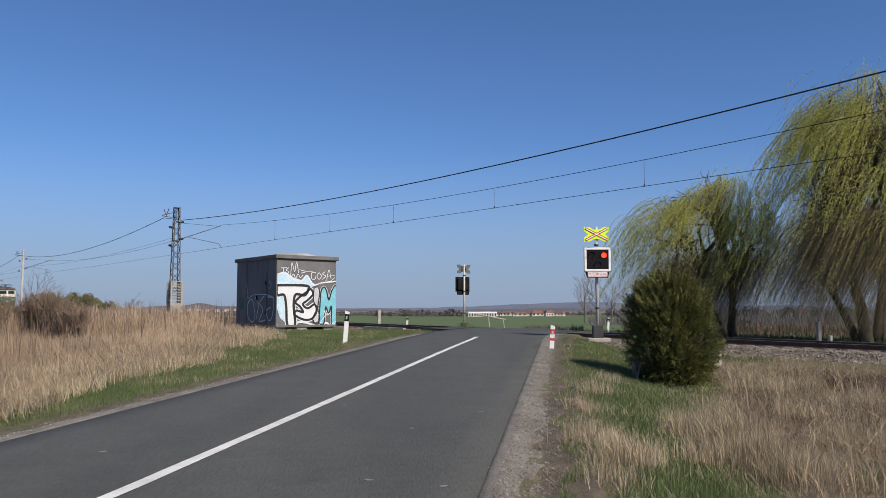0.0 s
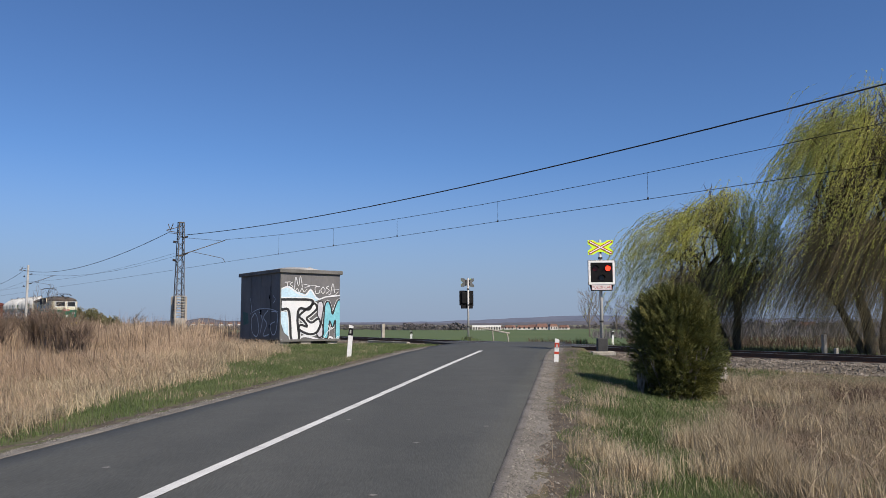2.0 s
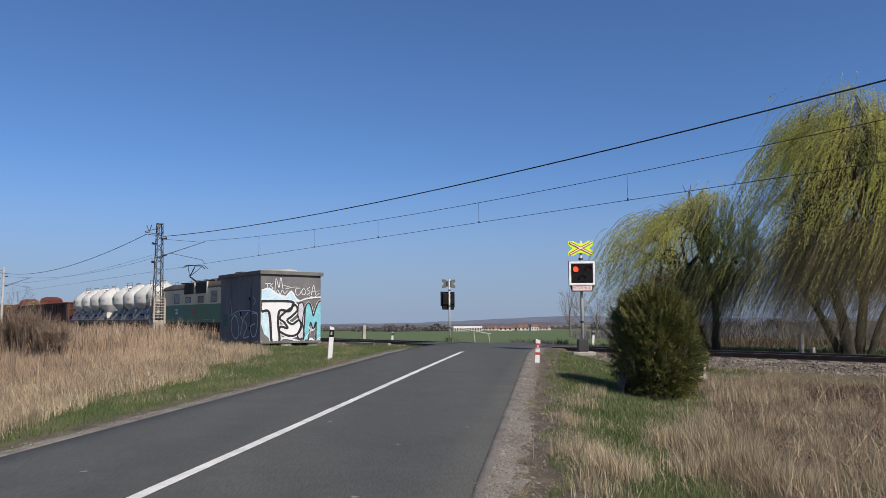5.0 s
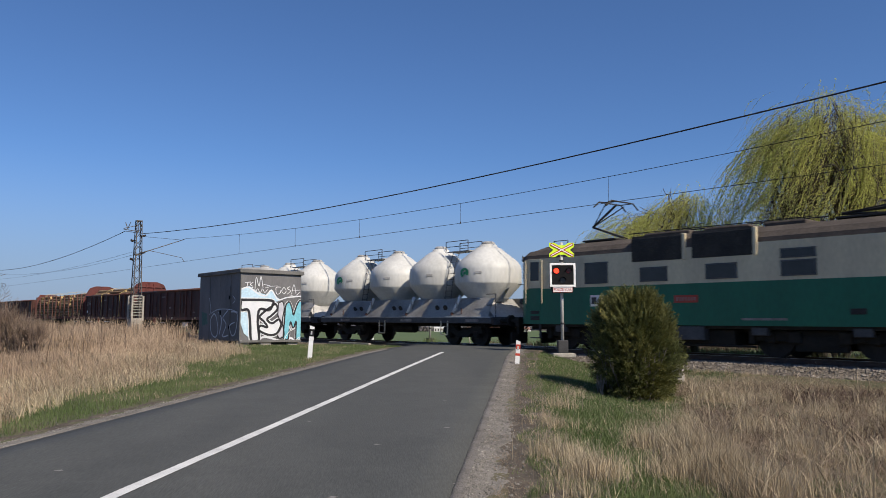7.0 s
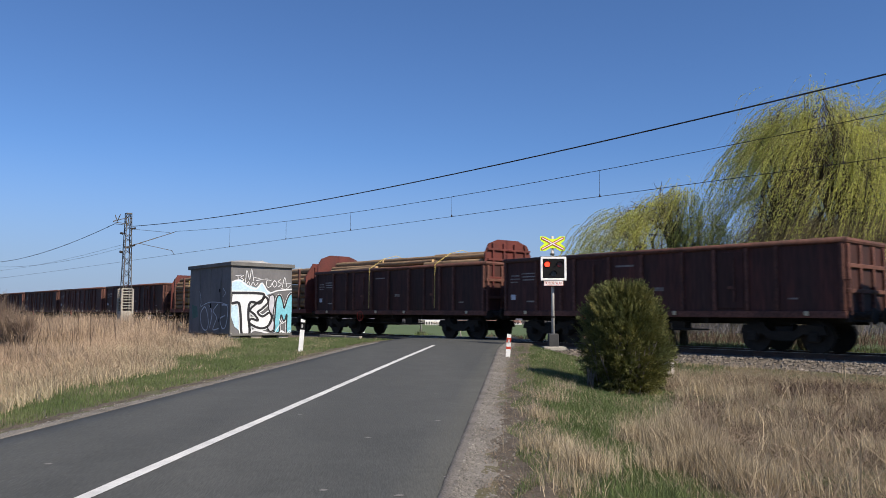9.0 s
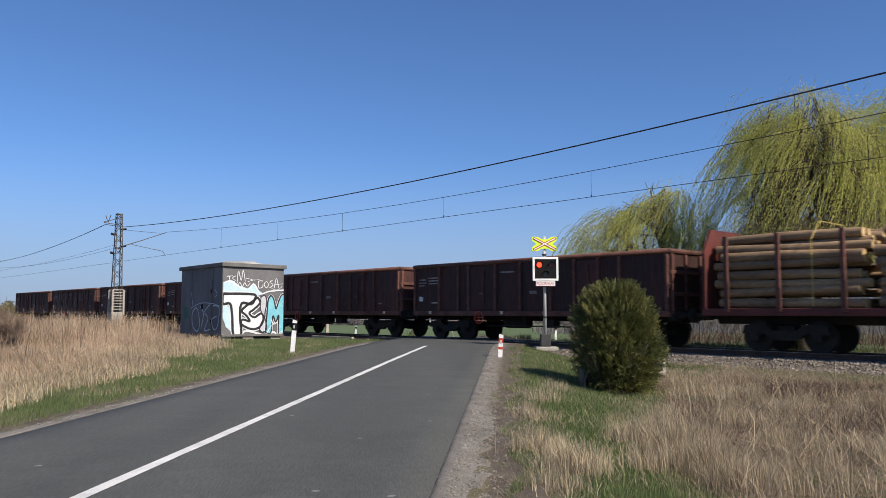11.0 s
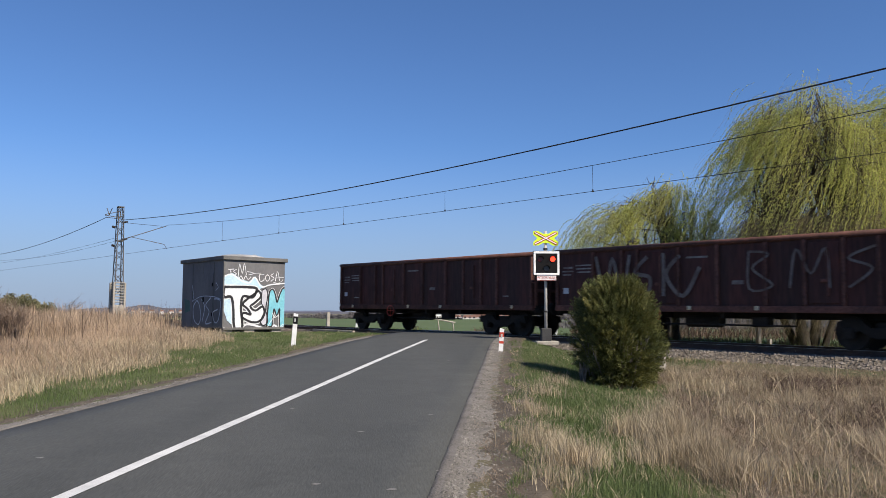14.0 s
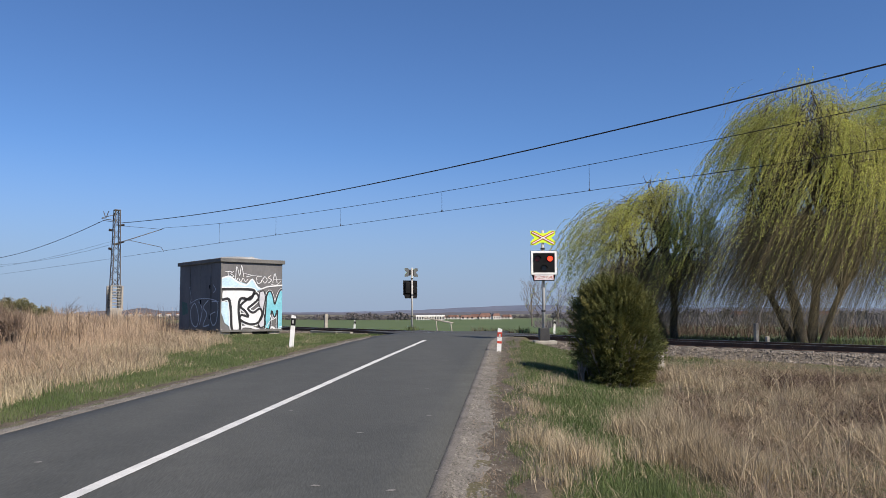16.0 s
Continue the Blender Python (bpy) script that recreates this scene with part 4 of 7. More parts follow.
def bogie_frame(bm, x, base, r):
    for y in (-1.0, 1.0):
        prism(bm, [(x - base / 2 - 0.38, 0.52), (x - base / 2 - 0.30, 0.78), (x - base / 2 + 0.35, 0.80), (x - 0.35, 0.62), (x + 0.35, 0.62), (x + base / 2 - 0.35, 0.80), (x + base / 2 + 0.30, 0.78), (x + base / 2 + 0.38, 0.52), (x + base / 2 - 0.25, 0.55), (x + 0.3, 0.34), (x - 0.3, 0.34), (x - base / 2 + 0.25, 0.55)], 0.16, Matrix.Translation((0, y, 0)))
        for e in (-1, 1):
            box(bm, (x + e * base / 2, y, r), (0.28, 0.26, 0.30), 0.04)
            for k in (-0.2, 0.2):
                tube(bm, (x + e * base / 2 + k, y, 0.50), (x + e * base / 2 + k, y, 0.78), 0.08, 0.08, 8)
    box(bm, (x, 0, 0.62), (0.5, 1.9, 0.3), 0.04)
    return bm


def running_gear(v, xs, base, r):
    for x in xs:
        part("bogie", bogie_frame(B(), x, base, r), M_UNDER, v, "dirty dark bogie frame")
        for e in (-1, 1):
            wheelset(x + e * base / 2, r, v)


def buffers(v, xe, z=1.06):
    for e in (-1, 1):
        for y in (-0.88, 0.88):
            bm = B()
            tube(bm, (e * (xe - 0.62), y, z), (e * (xe - 0.25), y, z), 0.11, 0.11, 12)
            tube(bm, (e * (xe - 0.25), y, z), (e * (xe - 0.04), y, z), 0.075, 0.075, 10)
            tube(bm, (e * (xe - 0.05), y, z), (e * xe, y, z), 0.23, 0.22, 16)
            part("buffer", bm, M_UNDER, v, "round dirty buffer")
        part("coupling", pipe(B(), [(e * (xe - 0.6), 0, z), (e * (xe - 0.3), 0, z - 0.05), (e * (xe - 0.02), 0, z - 0.12)], 0.05), M_UNDER, v)


def at_train(c):
    return Matrix.Translation(on_track(c)) @ pose(0, 0, 0, 0, TRACK_TILT, TRACK_TURN)


TRAIN = []


def vehicle(name, label, category, c, group=""):
    v = thing(name, label, category, at_train(c), group)
    TRAIN.append((v, c))
    return v


RIB = mesh_of("rib", box(B(), (0, 0, 0), (0.11, 0.09, 1.86), 0.02), M_RUST)
RIBLOW = mesh_of("rib", box(B(), (0, 0, 0), (0.09, 0.12, 1.86), 0.02), M_RUST)
RIB_X = (-6.38, -4.75, -3.55, -2.92, -1.38, -0.05, 1.48, 2.6, 3.65, 4.55, 6.38)


def open_wagon(c, label, group="open wagons", paint=None, tail=0):
    paint = paint or M_BROWN
    v = vehicle("open_wagon", label, "freight wagon", c, group)
    for y in (-1, 1):
        side = part("side_wall", box(B(), (0, y * 1.36, 2.15), (12.9, 0.05, 1.95), 0.01), paint, v)
        for x in RIB_X:
            part("rib", RIB, None, side, at=(x, y * 1.425, 2.14))
        part("top_rim", tube(B(), (-6.48, y * 1.40, 3.14), (6.48, y * 1.40, 3.14), 0.085, 0.085, 10), M_RUST, side, "dented rounded top rim", smooth=True)
        part("sole_bar", box(B(), (0, y * 1.38, 1.10), (12.95, 0.12, 0.20), 0.02), M_RUST, side)
        for x0, x1 in ((-2.85, -1.45), (2.68, 3.58)):
            door = part("door", box(B(), ((x0 + x1) / 2, y * 1.40, 2.12), (x1 - x0 - 0.05, 0.04, 1.7), 0.01), paint, side, "side door")
            part("latch", box(B(), ((x0 + x1) / 2 + 0.12, y * 1.45, 2.15), (0.05, 0.06, 1.35), 0.012), M_RUST, door)
            part("latch", box(B(), ((x0 + x1) / 2 + 0.02, y * 1.46, 1.9), (0.18, 0.05, 0.10), 0.012), M_RUST, door)
        if y < 0:
            for i, (x, z, w, h) in enumerate(((-5.9, 2.55, 0.42, 0.07), (-5.9, 2.42, 0.50, 0.05), (-5.95, 2.30, 0.36, 0.05), (-5.2, 2.62, 0.7, 0.05), (-5.2, 2.50, 0.66, 0.05), (-5.2, 2.38, 0.6, 0.05), (-0.75, 2.72, 0.75, 0.06), (-5.1, 1.55, 0.4, 0.06), (5.0, 1.55, 0.3, 0.05), (0.6, 1.9, 0.35, 0.12))):
                part("marking", box(B(), (x, -1.388, z), (w, 0.006, h)), M_MARK, side, "faded white lettering panel")
            part("label_card", box(B(), (-6.0, -1.39, 1.72), (0.24, 0.008, 0.20)), M_CARD, side, "pale paper waybill")
            for x in (-5.3, -1.0, 1.2, 5.4):
                part("lashing_ring", box(B(), (x, -1.46, 1.13), (0.12, 0.05, 0.13), 0.015), M_LCREAM, side, "pale painted lashing point")
    for e in (-1, 1):
        end = part("end_wall", box(B(), (e * 6.42, 0, 2.12), (0.05, 2.68, 1.95), 0.01), paint, v)
        for y in (-1.25, -0.45, 0.45, 1.25):
            part("rib", RIBLOW, None, end, at=(e * 6.48, y, 2.12))
        for z in (1.75, 2.45):
            part("cross_rib", box(B(), (e * 6.475, 0, z), (0.10, 2.7, 0.12), 0.02), M_RUST, end)
        part("top_rim", tube(B(), (e * 6.44, -1.4, 3.14), (e * 6.44, 1.4, 3.14), 0.085, 0.085, 8), M_RUST, end)
        part("head_stock", box(B(), (e * 6.40, 0, 1.06), (0.14, 2.6, 0.34), 0.02), M_UNDER, v)
    part("floor", box(B(), (0, 0, 1.19), (12.8, 2.66, 0.10)), M_UNDER, v)
    fr = B()
    for y in (-0.5, 0.5):
        box(fr, (0, y, 0.98), (12.6, 0.14, 0.34))
    for x in (-2.2, 0, 2.2):
        box(fr, (x, 0, 0.95), (0.12, 2.5, 0.26))
    tube(fr, (-1.6, -0.5, 0.72), (-0.4, -0.5, 0.72), 0.2, 0.2, 12)
    pipe(fr, [(-2.2, -1.1, 0.62), (2.2, -1.1, 0.62)], 0.03)
    box(fr, (1.1, -0.9, 0.72), (0.5, 0.4, 0.3), 0.03)
    part("underframe", fr, M_UNDER, v, "dirty steel underframe")
    ring = B()
    for i in range(18):
        a, b = 2 * math.pi * i / 18, 2 * math.pi * (i + 1) / 18
        tube(ring, (-2.3 + 0.24 * math.cos(a), -1.44, 0.93 + 0.24 * math.sin(a)), (-2.3 + 0.24 * math.cos(b), -1.44, 0.93 + 0.24 * math.sin(b)), 0.02, 0.02, 5, False)
    for k in (0, 1):
        w = k * math.pi / 2
        tube(ring, (-2.3 - 0.24 * math.cos(w), -1.44, 0.93 - 0.24 * math.sin(w)), (-2.3 + 0.24 * math.cos(w), -1.44, 0.93 + 0.24 * math.sin(w)), 0.014, 0.014, 5, False)
    part("handbrake_wheel", ring, M_SIGNRED, v, "red handbrake wheel")
    hd = B()
    pipe(hd, [(6.42, -1.42, 2.05), (6.62, -1.46, 2.05), (6.62, -1.46, 1.1)], 0.022)
    part("grab_rail", hd, M_RUST, v, "rusty grab rail")
    buffers(v, 7.0)
    running_gear(v, (-4.5, 4.5), 1.8, 0.46)
    return v


EMPTY = "rust-brown open freight wagon with ribbed steel sides"
first_open = open_wagon(-298.4, EMPTY)


def another(c, label=EMPTY):
    k = len(WHEELSETS)
    v = copy_thing(first_open, at_train(c))
    tagged(v, label)
    for ch in v.children:
        if ch.name.startswith("wheelset"):
            WHEELSETS.append((ch, ch.location.x, ch.location.z))
    TRAIN.append((v, c))
    return v


for c in (-256.4, -270.4, -284.4):
    another(c)
tagged_a = another(-312.6, "rust-brown open freight wagon with faded sprayed letters")
tail_wagon = another(-326.65, "rust-brown open freight wagon, the last of the train")
lead = another(-208.35, "dark brown open freight wagon partly filled with timber")
logs_w = another(-222.4, "brown open wagon heaped with logs between tall end boards")


def curvy(name, strokes, w, material, parent, y, label):
    bm = B()
    for pts in strokes:
        ribbon(bm, pts, w, y)
    return part(name, bm, material, parent, label)


curvy("graffiti", [[(-4.6, 2.9), (-4.2, 1.6), (-3.9, 2.8), (-3.6, 1.6)], [(-3.2, 2.9), (-3.3, 1.7), (-2.6, 1.5), (-2.4, 2.1), (-3.0, 2.3), (-2.5, 2.8)], [(-1.9, 2.9), (-1.9, 1.5)], [(-1.3, 2.8), (-1.8, 2.2), (-1.2, 1.5), (-0.6, 2.4)]], 0.13, M_DIMMARK, tagged_a, 1.47, "faded white sprayed letters")
curvy("graffiti", [[(1.0, 2.8), (1.0, 1.7), (1.7, 1.8), (1.1, 2.3), (1.6, 2.7), (1.0, 2.8)], [(2.2, 1.7), (2.4, 2.8), (2.8, 2.1), (3.2, 2.8), (3.3, 1.7)], [(4.5, 2.8), (3.8, 2.5), (4.4, 2.2), (3.8, 1.7)], [(5.6, 1.7), (5.0, 1.8), (5.1, 2.7), (5.7, 2.7)]], 0.07, M_DIMMARK, tagged_a, 1.47, "faded sprayed letters")


def log(bm, a, b, r, rg):
    q = [Vector(a).lerp(Vector(b), t) + Vector((0, rg.uniform(-0.03, 0.03), rg.uniform(-0.03, 0.03))) for t in (0, 0.5, 1)]
    tube(bm, q[0], q[1], r, r * 0.97, 10, False)
    tube(bm, q[1], q[2], r * 0.97, r * 0.9, 10, False)
    return [tube(B(), p + Vector((o, 0, 0)), p + Vector((o * 2, 0, 0)), e * 0.97, e * 0.97, 10) for p, e, o in ((q[0], r, -0.004), (q[2], r * 0.9, 0.004))]


def heap(v, name, spots, label):
    rg = random.Random(len(spots))
    for x0, x1, y, z, r in spots:
        bm = B()
        ends = log(bm, (x0, y, z), (x1, y + rg.uniform(-0.1, 0.1), z + rg.uniform(-0.06, 0.06)), r, rg)
        lo = part(name, bm, M_LOG, v, smooth=True)
        for be in ends:
            part("cut_end", be, M_LOGEND, lo, "pale sawn log end")


rg = random.Random(21)
spots = []
for lay, (z, half) in enumerate(((2.70, 1.0), (2.95, 1.0), (3.20, 0.9), (3.42, 0.65), (3.60, 0.4))):
    for x0, x1 in ((-6.1, -1.6), (-2.0, 2.4), (1.9, 6.0)):
        y = -half + rg.uniform(0, 0.1)
        while y < half:
            r = rg.uniform(0.11, 0.17)
            if lay < 3 or rg.random() < 0.75:
                spots.append((x0 + rg.uniform(-0.1, 0.5), x1 - rg.uniform(-0.1, 0.5), y, z + rg.uniform(-0.05, 0.05), r))
            y += 2 * r + 0.01
heap(logs_w, "log", spots, "")
for e in (-1, 1):
    eb = B()
    prism(eb, [(-1.36, 3.1), (1.36, 3.1), (1.36, 3.55), (1.15, 3.95), (0.6, 4.15), (-0.6, 4.15), (-1.15, 3.95), (-1.36, 3.55)], 0.06, Matrix.Translation((e * 6.40, 0, 0)) @ pose(0, 0, 0, 0, 0, 90))
    board = part("end_board", eb, M_REDWAG, logs_w, "tall red-brown arched end board")
    for y in (-0.95, -0.32, 0.32, 0.95):
        part("stiffener", box(B(), (e * 6.46, y, 3.05), (0.12, 0.09, 1.9), 0.015), M_REDWAG, board)
    for z in (2.55, 3.3, 3.72):
        part("stiffener", box(B(), (e * 6.46, 0, z), (0.10, 2.5, 0.09), 0.015), M_REDWAG, board)
for x in (-1.5, 3.4):
    sp_ = B()
    pts = [(x, -1.5, 1.3), (x + 0.02, -1.50, 3.2), (x + 0.10, -0.7, 3.72), (x + 0.2, 0.0, 3.90), (x + 0.2, 0.7, 3.7), (x + 0.1, 1.5, 3.2)]
    pipe(sp_, [Vector(p) for p in pts], 0.014, 5)
    part("strap", sp_, M_STRAP, logs_w, "yellow lashing strap")
spots = [(-5.9 + k * 2.9 + rg.uniform(0, 0.3), -3.2 + k * 2.9 + rg.uniform(0, 0.4), y, 2.95 + rg.uniform(-0.05, 0.10), rg.uniform(0.1, 0.15)) for k in range(4) for y in (-0.9, -0.5, -0.1, 0.4, 0.8)]
heap(lead, "log", spots, "")
spots = [(-1.0, 1.2, -0.5, 3.05, 0.14), (-3.5, -1.5, -0.2, 3.02, 0.12), (0.4, 2.6, 0.3, 3.08, 0.12)]
heap(tail_wagon, "log", spots, "")

# stake wagon with stacked logs
sw = vehicle("stake_wagon", "long flat stake wagon stacked with pale peeled logs", "freight wagon", -239.4)
part("floor", box(B(), (0, 0, 1.16), (18.9, 2.7, 0.22), 0.02), M_REDWAG, sw, "red-brown flat deck")
part("underframe", box(B(), (0, 0, 0.95), (18.6, 1.2, 0.3), 0.02), M_UNDER, sw)
buffers(sw, 9.95)
running_gear(sw, (-7.0, 7.0), 1.8, 0.46)
for e in (-1, 1):
    eb = part("end_board", prism(B(), [(-1.36, 1.25), (1.36, 1.25), (1.36, 3.0), (0.9, 3.75), (-0.9, 3.75), (-1.36, 3.0)], 0.08, Matrix.Translation((e * 9.35, 0, 0)) @ pose(0, 0, 0, 0, 0, 90)), M_REDWAG, sw, "tall red-brown end board")
    for y in (-0.8, 0, 0.8):
        part("stiffener", box(B(), (e * 9.42, y, 2.4), (0.1, 0.09, 2.3), 0.015), M_REDWAG, eb)
for x in (-8.6, -7.0, -5.2, -3.6, -1.8, -0.4, 1.2, 2.8, 4.4, 6.0, 7.4, 8.7):
    for y in (-1.36, 1.36):
        part("stake", box(B(), (x, y, 2.3), (0.13, 0.11, 2.3), 0.02), M_RUST, sw, "rusty upright stake")
for x in (-6.0, -2.7, 2.0, 5.2):
    part("strap", pipe(B(), [(x, -1.43, 1.3), (x, -1.42, 3.2), (x, -0.8, 3.75), (x, 0.8, 3.75), (x, 1.4, 3.2)], 0.013, 5), M_STRAP, sw, "yellow lashing strap")
spots = []
for k in range(4):
    x0 = -9.1 + k * 4.6
    z = 1.45
    while z < 3.55:
        half = 1.18 if z < 2.9 else 1.18 - (z - 2.9) * 0.8
        y = -half
        while y < half:
            r = rg.uniform(0.12, 0.18)
            if y < -half + 0.5 or z > 2.9 or y > half - 0.3:
                spots.append((x0 + rg.uniform(0, 0.3), x0 + 4.35 + rg.uniform(-0.2, 0.2), y + 0.1, z + rg.uniform(-0.03, 0.03), r))
            y += 2 * r
        z += 0.27
heap(sw, "log", spots, "")

# hopper wagons
VES = [(0.80, 1.85), (0.92, 2.05), (1.44, 2.62), (1.46, 2.70), (1.46, 3.22), (1.42, 3.42), (1.28, 3.62), (0.55, 4.20), (0.40, 4.27), (0.38, 4.36), (0.05, 4.40)]


def hopper_wagon(c):
    v = vehicle("hopper_wagon", "pale cement hopper wagon with four rounded silo vessels", "freight wagon", c, "hopper wagons")
    for x in (-4.85, -1.62, 1.62, 4.85):
        ves = part("vessel", lathe(B(), VES, 36, (x, 0, 0)), M_HOPPER, v, "dusty off-white silo vessel", smooth=True)
        part("hatch", lathe(B(), [(0.30, 4.36), (0.30, 4.44), (0.22, 4.50)], 16, (x, 0, 0)), M_HOPGREY, ves, "round filling hatch")
        part("label_plate", box(B(), (0, -1.466, 3.08), (0.30, 0.012, 0.10), 0.0, Matrix.Translation((x, 0, 0)) @ pose(0, 0, 0, 0, 0, 30)), M_HOPGREY, ves)
        st = part("discharge_pipe", tube(B(), (x - 0.85, -1.30, 1.35), (x - 0.55, -1.12, 2.12), 0.07, 0.07, 10), M_SIGNWHITE, v, "white slanted pipe", smooth=True)
        part("pipe_cap", tube(B(), (x - 0.87, -1.33, 1.28), (x - 0.84, -1.29, 1.38), 0.10, 0.10, 10), M_RUST, st, "rusty pipe cap")
    # skirt panels, sloped inwards
    for y in (-1, 1):
        bm = B()
        a = [(-6.3, 1.30), (6.3, 1.30)]
        pts = [(-6.3, y * 1.40, 1.22), (6.3, y * 1.40, 1.22), (6.3, y * 1.0, 1.98), (5.9, y * 0.95, 2.02), (-5.9, y * 0.95, 2.02), (-6.3, y * 1.0, 1.98)]
        f = bm.faces.new([bm.verts.new(p) for p in pts])
        bmesh.ops.solidify(bm, geom=[f], thickness=0.03)
        sk = part("skirt_panel", bm, M_HOPGREY, v, "sloped grey side panel")
        if y < 0:
            for x in (-3.6, -3.05, -0.3, 0.2, 2.9, 3.45):
                part("port", tube(B(), (x, -1.235, 1.62), (x, -1.28, 1.60), 0.12, 0.12, 14), M_SOOT, sk, "dark round port")
            for x in (-4.6, 4.6):
                part("stain", box(B(), (x, -1.335, 1.45), (0.05, 0.02, 0.3), 0, None), M_RUST, sk)
        for x in (-5.5, -2.2, 1.0, 4.2):
            prism(bm := B(), [(x - 0.06, 1.22), (x + 0.06, 1.22), (x + 0.02, 2.05), (x - 0.02, 2.05)], 0.06, Matrix.Translation((0, y * 1.24, 0)))
            part("gusset", bm, M_HOPGREY, sk)
        part("sole_bar", box(B(), (0, y * 1.40, 1.06), (13.1, 0.14, 0.24), 0.02), M_HOPFRAME, v, "dark sole bar")
        part("rail_strip", box(B(), (0, y * 1.42, 1.20), (13.0, 0.10, 0.05), 0.01), M_HOPGREY, v)
        if y < 0:
            for x in (-4.2, 0.9, 5.4):
                part("marking", box(B(), (x, -1.474, 1.06), (0.8, 0.006, 0.12)), M_MARK, v, "faded white lettering panel")
            for x in (-1.2, 3.4):
                st = part("step", pipe(B(), [(x, -1.46, 1.05), (x, -1.48, 0.45), (x + 0.45, -1.48, 0.45), (x + 0.45, -1.46, 1.05)], 0.025), M_LCREAM, v, "pale footstep bracket")
    part("deck", box(B(), (0, 0, 1.12), (13.1, 2.6, 0.14), 0.02), M_HOPFRAME, v)
    for e in (-1, 1):
        part("end_slope", prism(B(), [(e * 6.3, 1.2), (e * 5.4, 2.0), (e * 5.2, 2.0), (e * 5.2, 1.2)], 2.0), M_HOPGREY, v)
        part("head_stock", box(B(), (e * 6.5, 0, 1.05), (0.14, 2.6, 0.34), 0.02), M_HOPFRAME, v)
    # roof walkway and rails
    for x in (-3.25, 3.25):
        part("walkway", box(B(), (x, 0, 4.16), (1.5, 0.7, 0.04)), M_HOPGREY, v)
        hr = B()
        for y in (-0.42, 0.42):
            pipe(hr, [(x - 0.75, y, 4.12), (x - 0.75, y, 4.62), (x + 0.75, y, 4.62), (x + 0.75, y, 4.12)], 0.018, 5)
            pipe(hr, [(x - 0.75, y, 4.38), (x + 0.75, y, 4.38)], 0.014, 5)
        part("handrail", hr, M_HOPFRAME, v, "thin roof handrail")
        ld = B()
        for dx in (-0.2, 0.2):
            pipe(ld, [(x + dx, -0.95, 1.95), (x + dx, -0.72, 3.4), (x + dx, -0.42, 4.15)], 0.016, 5)
        for k in range(8):
            z = 2.1 + k * 0.26
            tube(ld, (x - 0.2, -0.95 + (z - 1.95) * 0.2, z), (x + 0.2, -0.95 + (z - 1.95) * 0.2, z), 0.012, 0.012, 5)
        part("ladder", ld, M_HOPFRAME, v, "steel ladder")
    # end platform with rails
    hr = B()
    for y in (-1.2, 1.2):
        pipe(hr, [(6.55, y, 1.2), (6.55, y, 2.15), (6.0, y, 2.15)], 0.02, 5)
        pipe(hr, [(6.55, y, 1.7), (6.0, y, 1.7)], 0.016, 5)
    part("end_railing", hr, M_HOPFRAME, v)
    part("brake_tank", tube(B(), (-0.9, -0.6, 0.68), (0.5, -0.6, 0.68), 0.2, 0.2, 12), M_UNDER, v)
    fr = box(B(), (0, 0, 0.92), (12.4, 1.2, 0.25))
    part("underframe", fr, M_UNDER, v)
    # round emblems on the outer vessels
    for x in (-4.85, 4.85):
        em = B()
        ribbon(em, [(0.19 * math.cos(a), 3.06 + 0.17 * math.sin(a)) for a in (-0.6, 0.4, 1.4, 2.4, 3.4, 4.2)], 0.11, 1.488)
        ribbon(em, [(-0.06, 3.0), (0.06, 3.09), (0.15, 3.0)], 0.10, 1.490)
        bmesh.ops.transform(em, matrix=Matrix.Translation((x, 0, 0)) @ pose(0, 0, 0, 0, 0, 4), verts=em.verts)
        part("emblem", em, M_EMBLEM, v, "round green emblem")
    buffers(v, 7.12)
    running_gear(v, (-4.35, 4.35), 1.8, 0.46)
    return v


first_hop = hopper_wagon(-179.7)
hop2 = copy_thing(first_hop, at_train(-194.0))
for ch in hop2.children:
    if ch.name.startswith("wheelset"):
        WHEELSETS.append((ch, ch.location.x, ch.location.z))
TRAIN.append((hop2, -194.0))

# locomotive
loco = vehicle("locomotive", "green and cream electric locomotive with raised pantograph and sooty roof", "locomotive", -164.2)


def front_x(y, half, nose=7.78, side=7.0, k=3.6):
    return side + (nose - side) * (1 - min(1.0, abs(y) / half) ** k)


def plan(bm, half, z0, z1, taper=1.0, nose=7.78, side=7.0, lo=None):
    """A body band with rounded ends in plan; lo: an end piece alone, from that x outwards, on side sign(lo)."""
    ends = [half * v for v in (-1.0, -0.97, -0.92, -0.84, -0.70, -0.5, -0.25, 0.0, 0.25, 0.5, 0.70, 0.84, 0.92, 0.97, 1.0)]
    cap = [(front_x(y, half, nose, side), y) for y in ends]
    if lo is None:
        out = cap + [(-x, -y) for x, y in cap]
    else:
        g = 1 if lo > 0 else -1
        out = [(g * x, g * y) for x, y in [(abs(lo), -half)] + cap + [(abs(lo), half)]]
    a = [bm.verts.new((x, y, z0)) for x, y in out]
    b = [bm.verts.new((x * (1 - (1 - taper) * 0.25), y * taper, z1)) for x, y in out]
    bm.faces.new(a[::-1])
    bm.faces.new(b)
    n = len(out)
    for i in range(n):
        bm.faces.new((a[i], a[(i + 1) % n], b[(i + 1) % n], b[i]))
    return bm


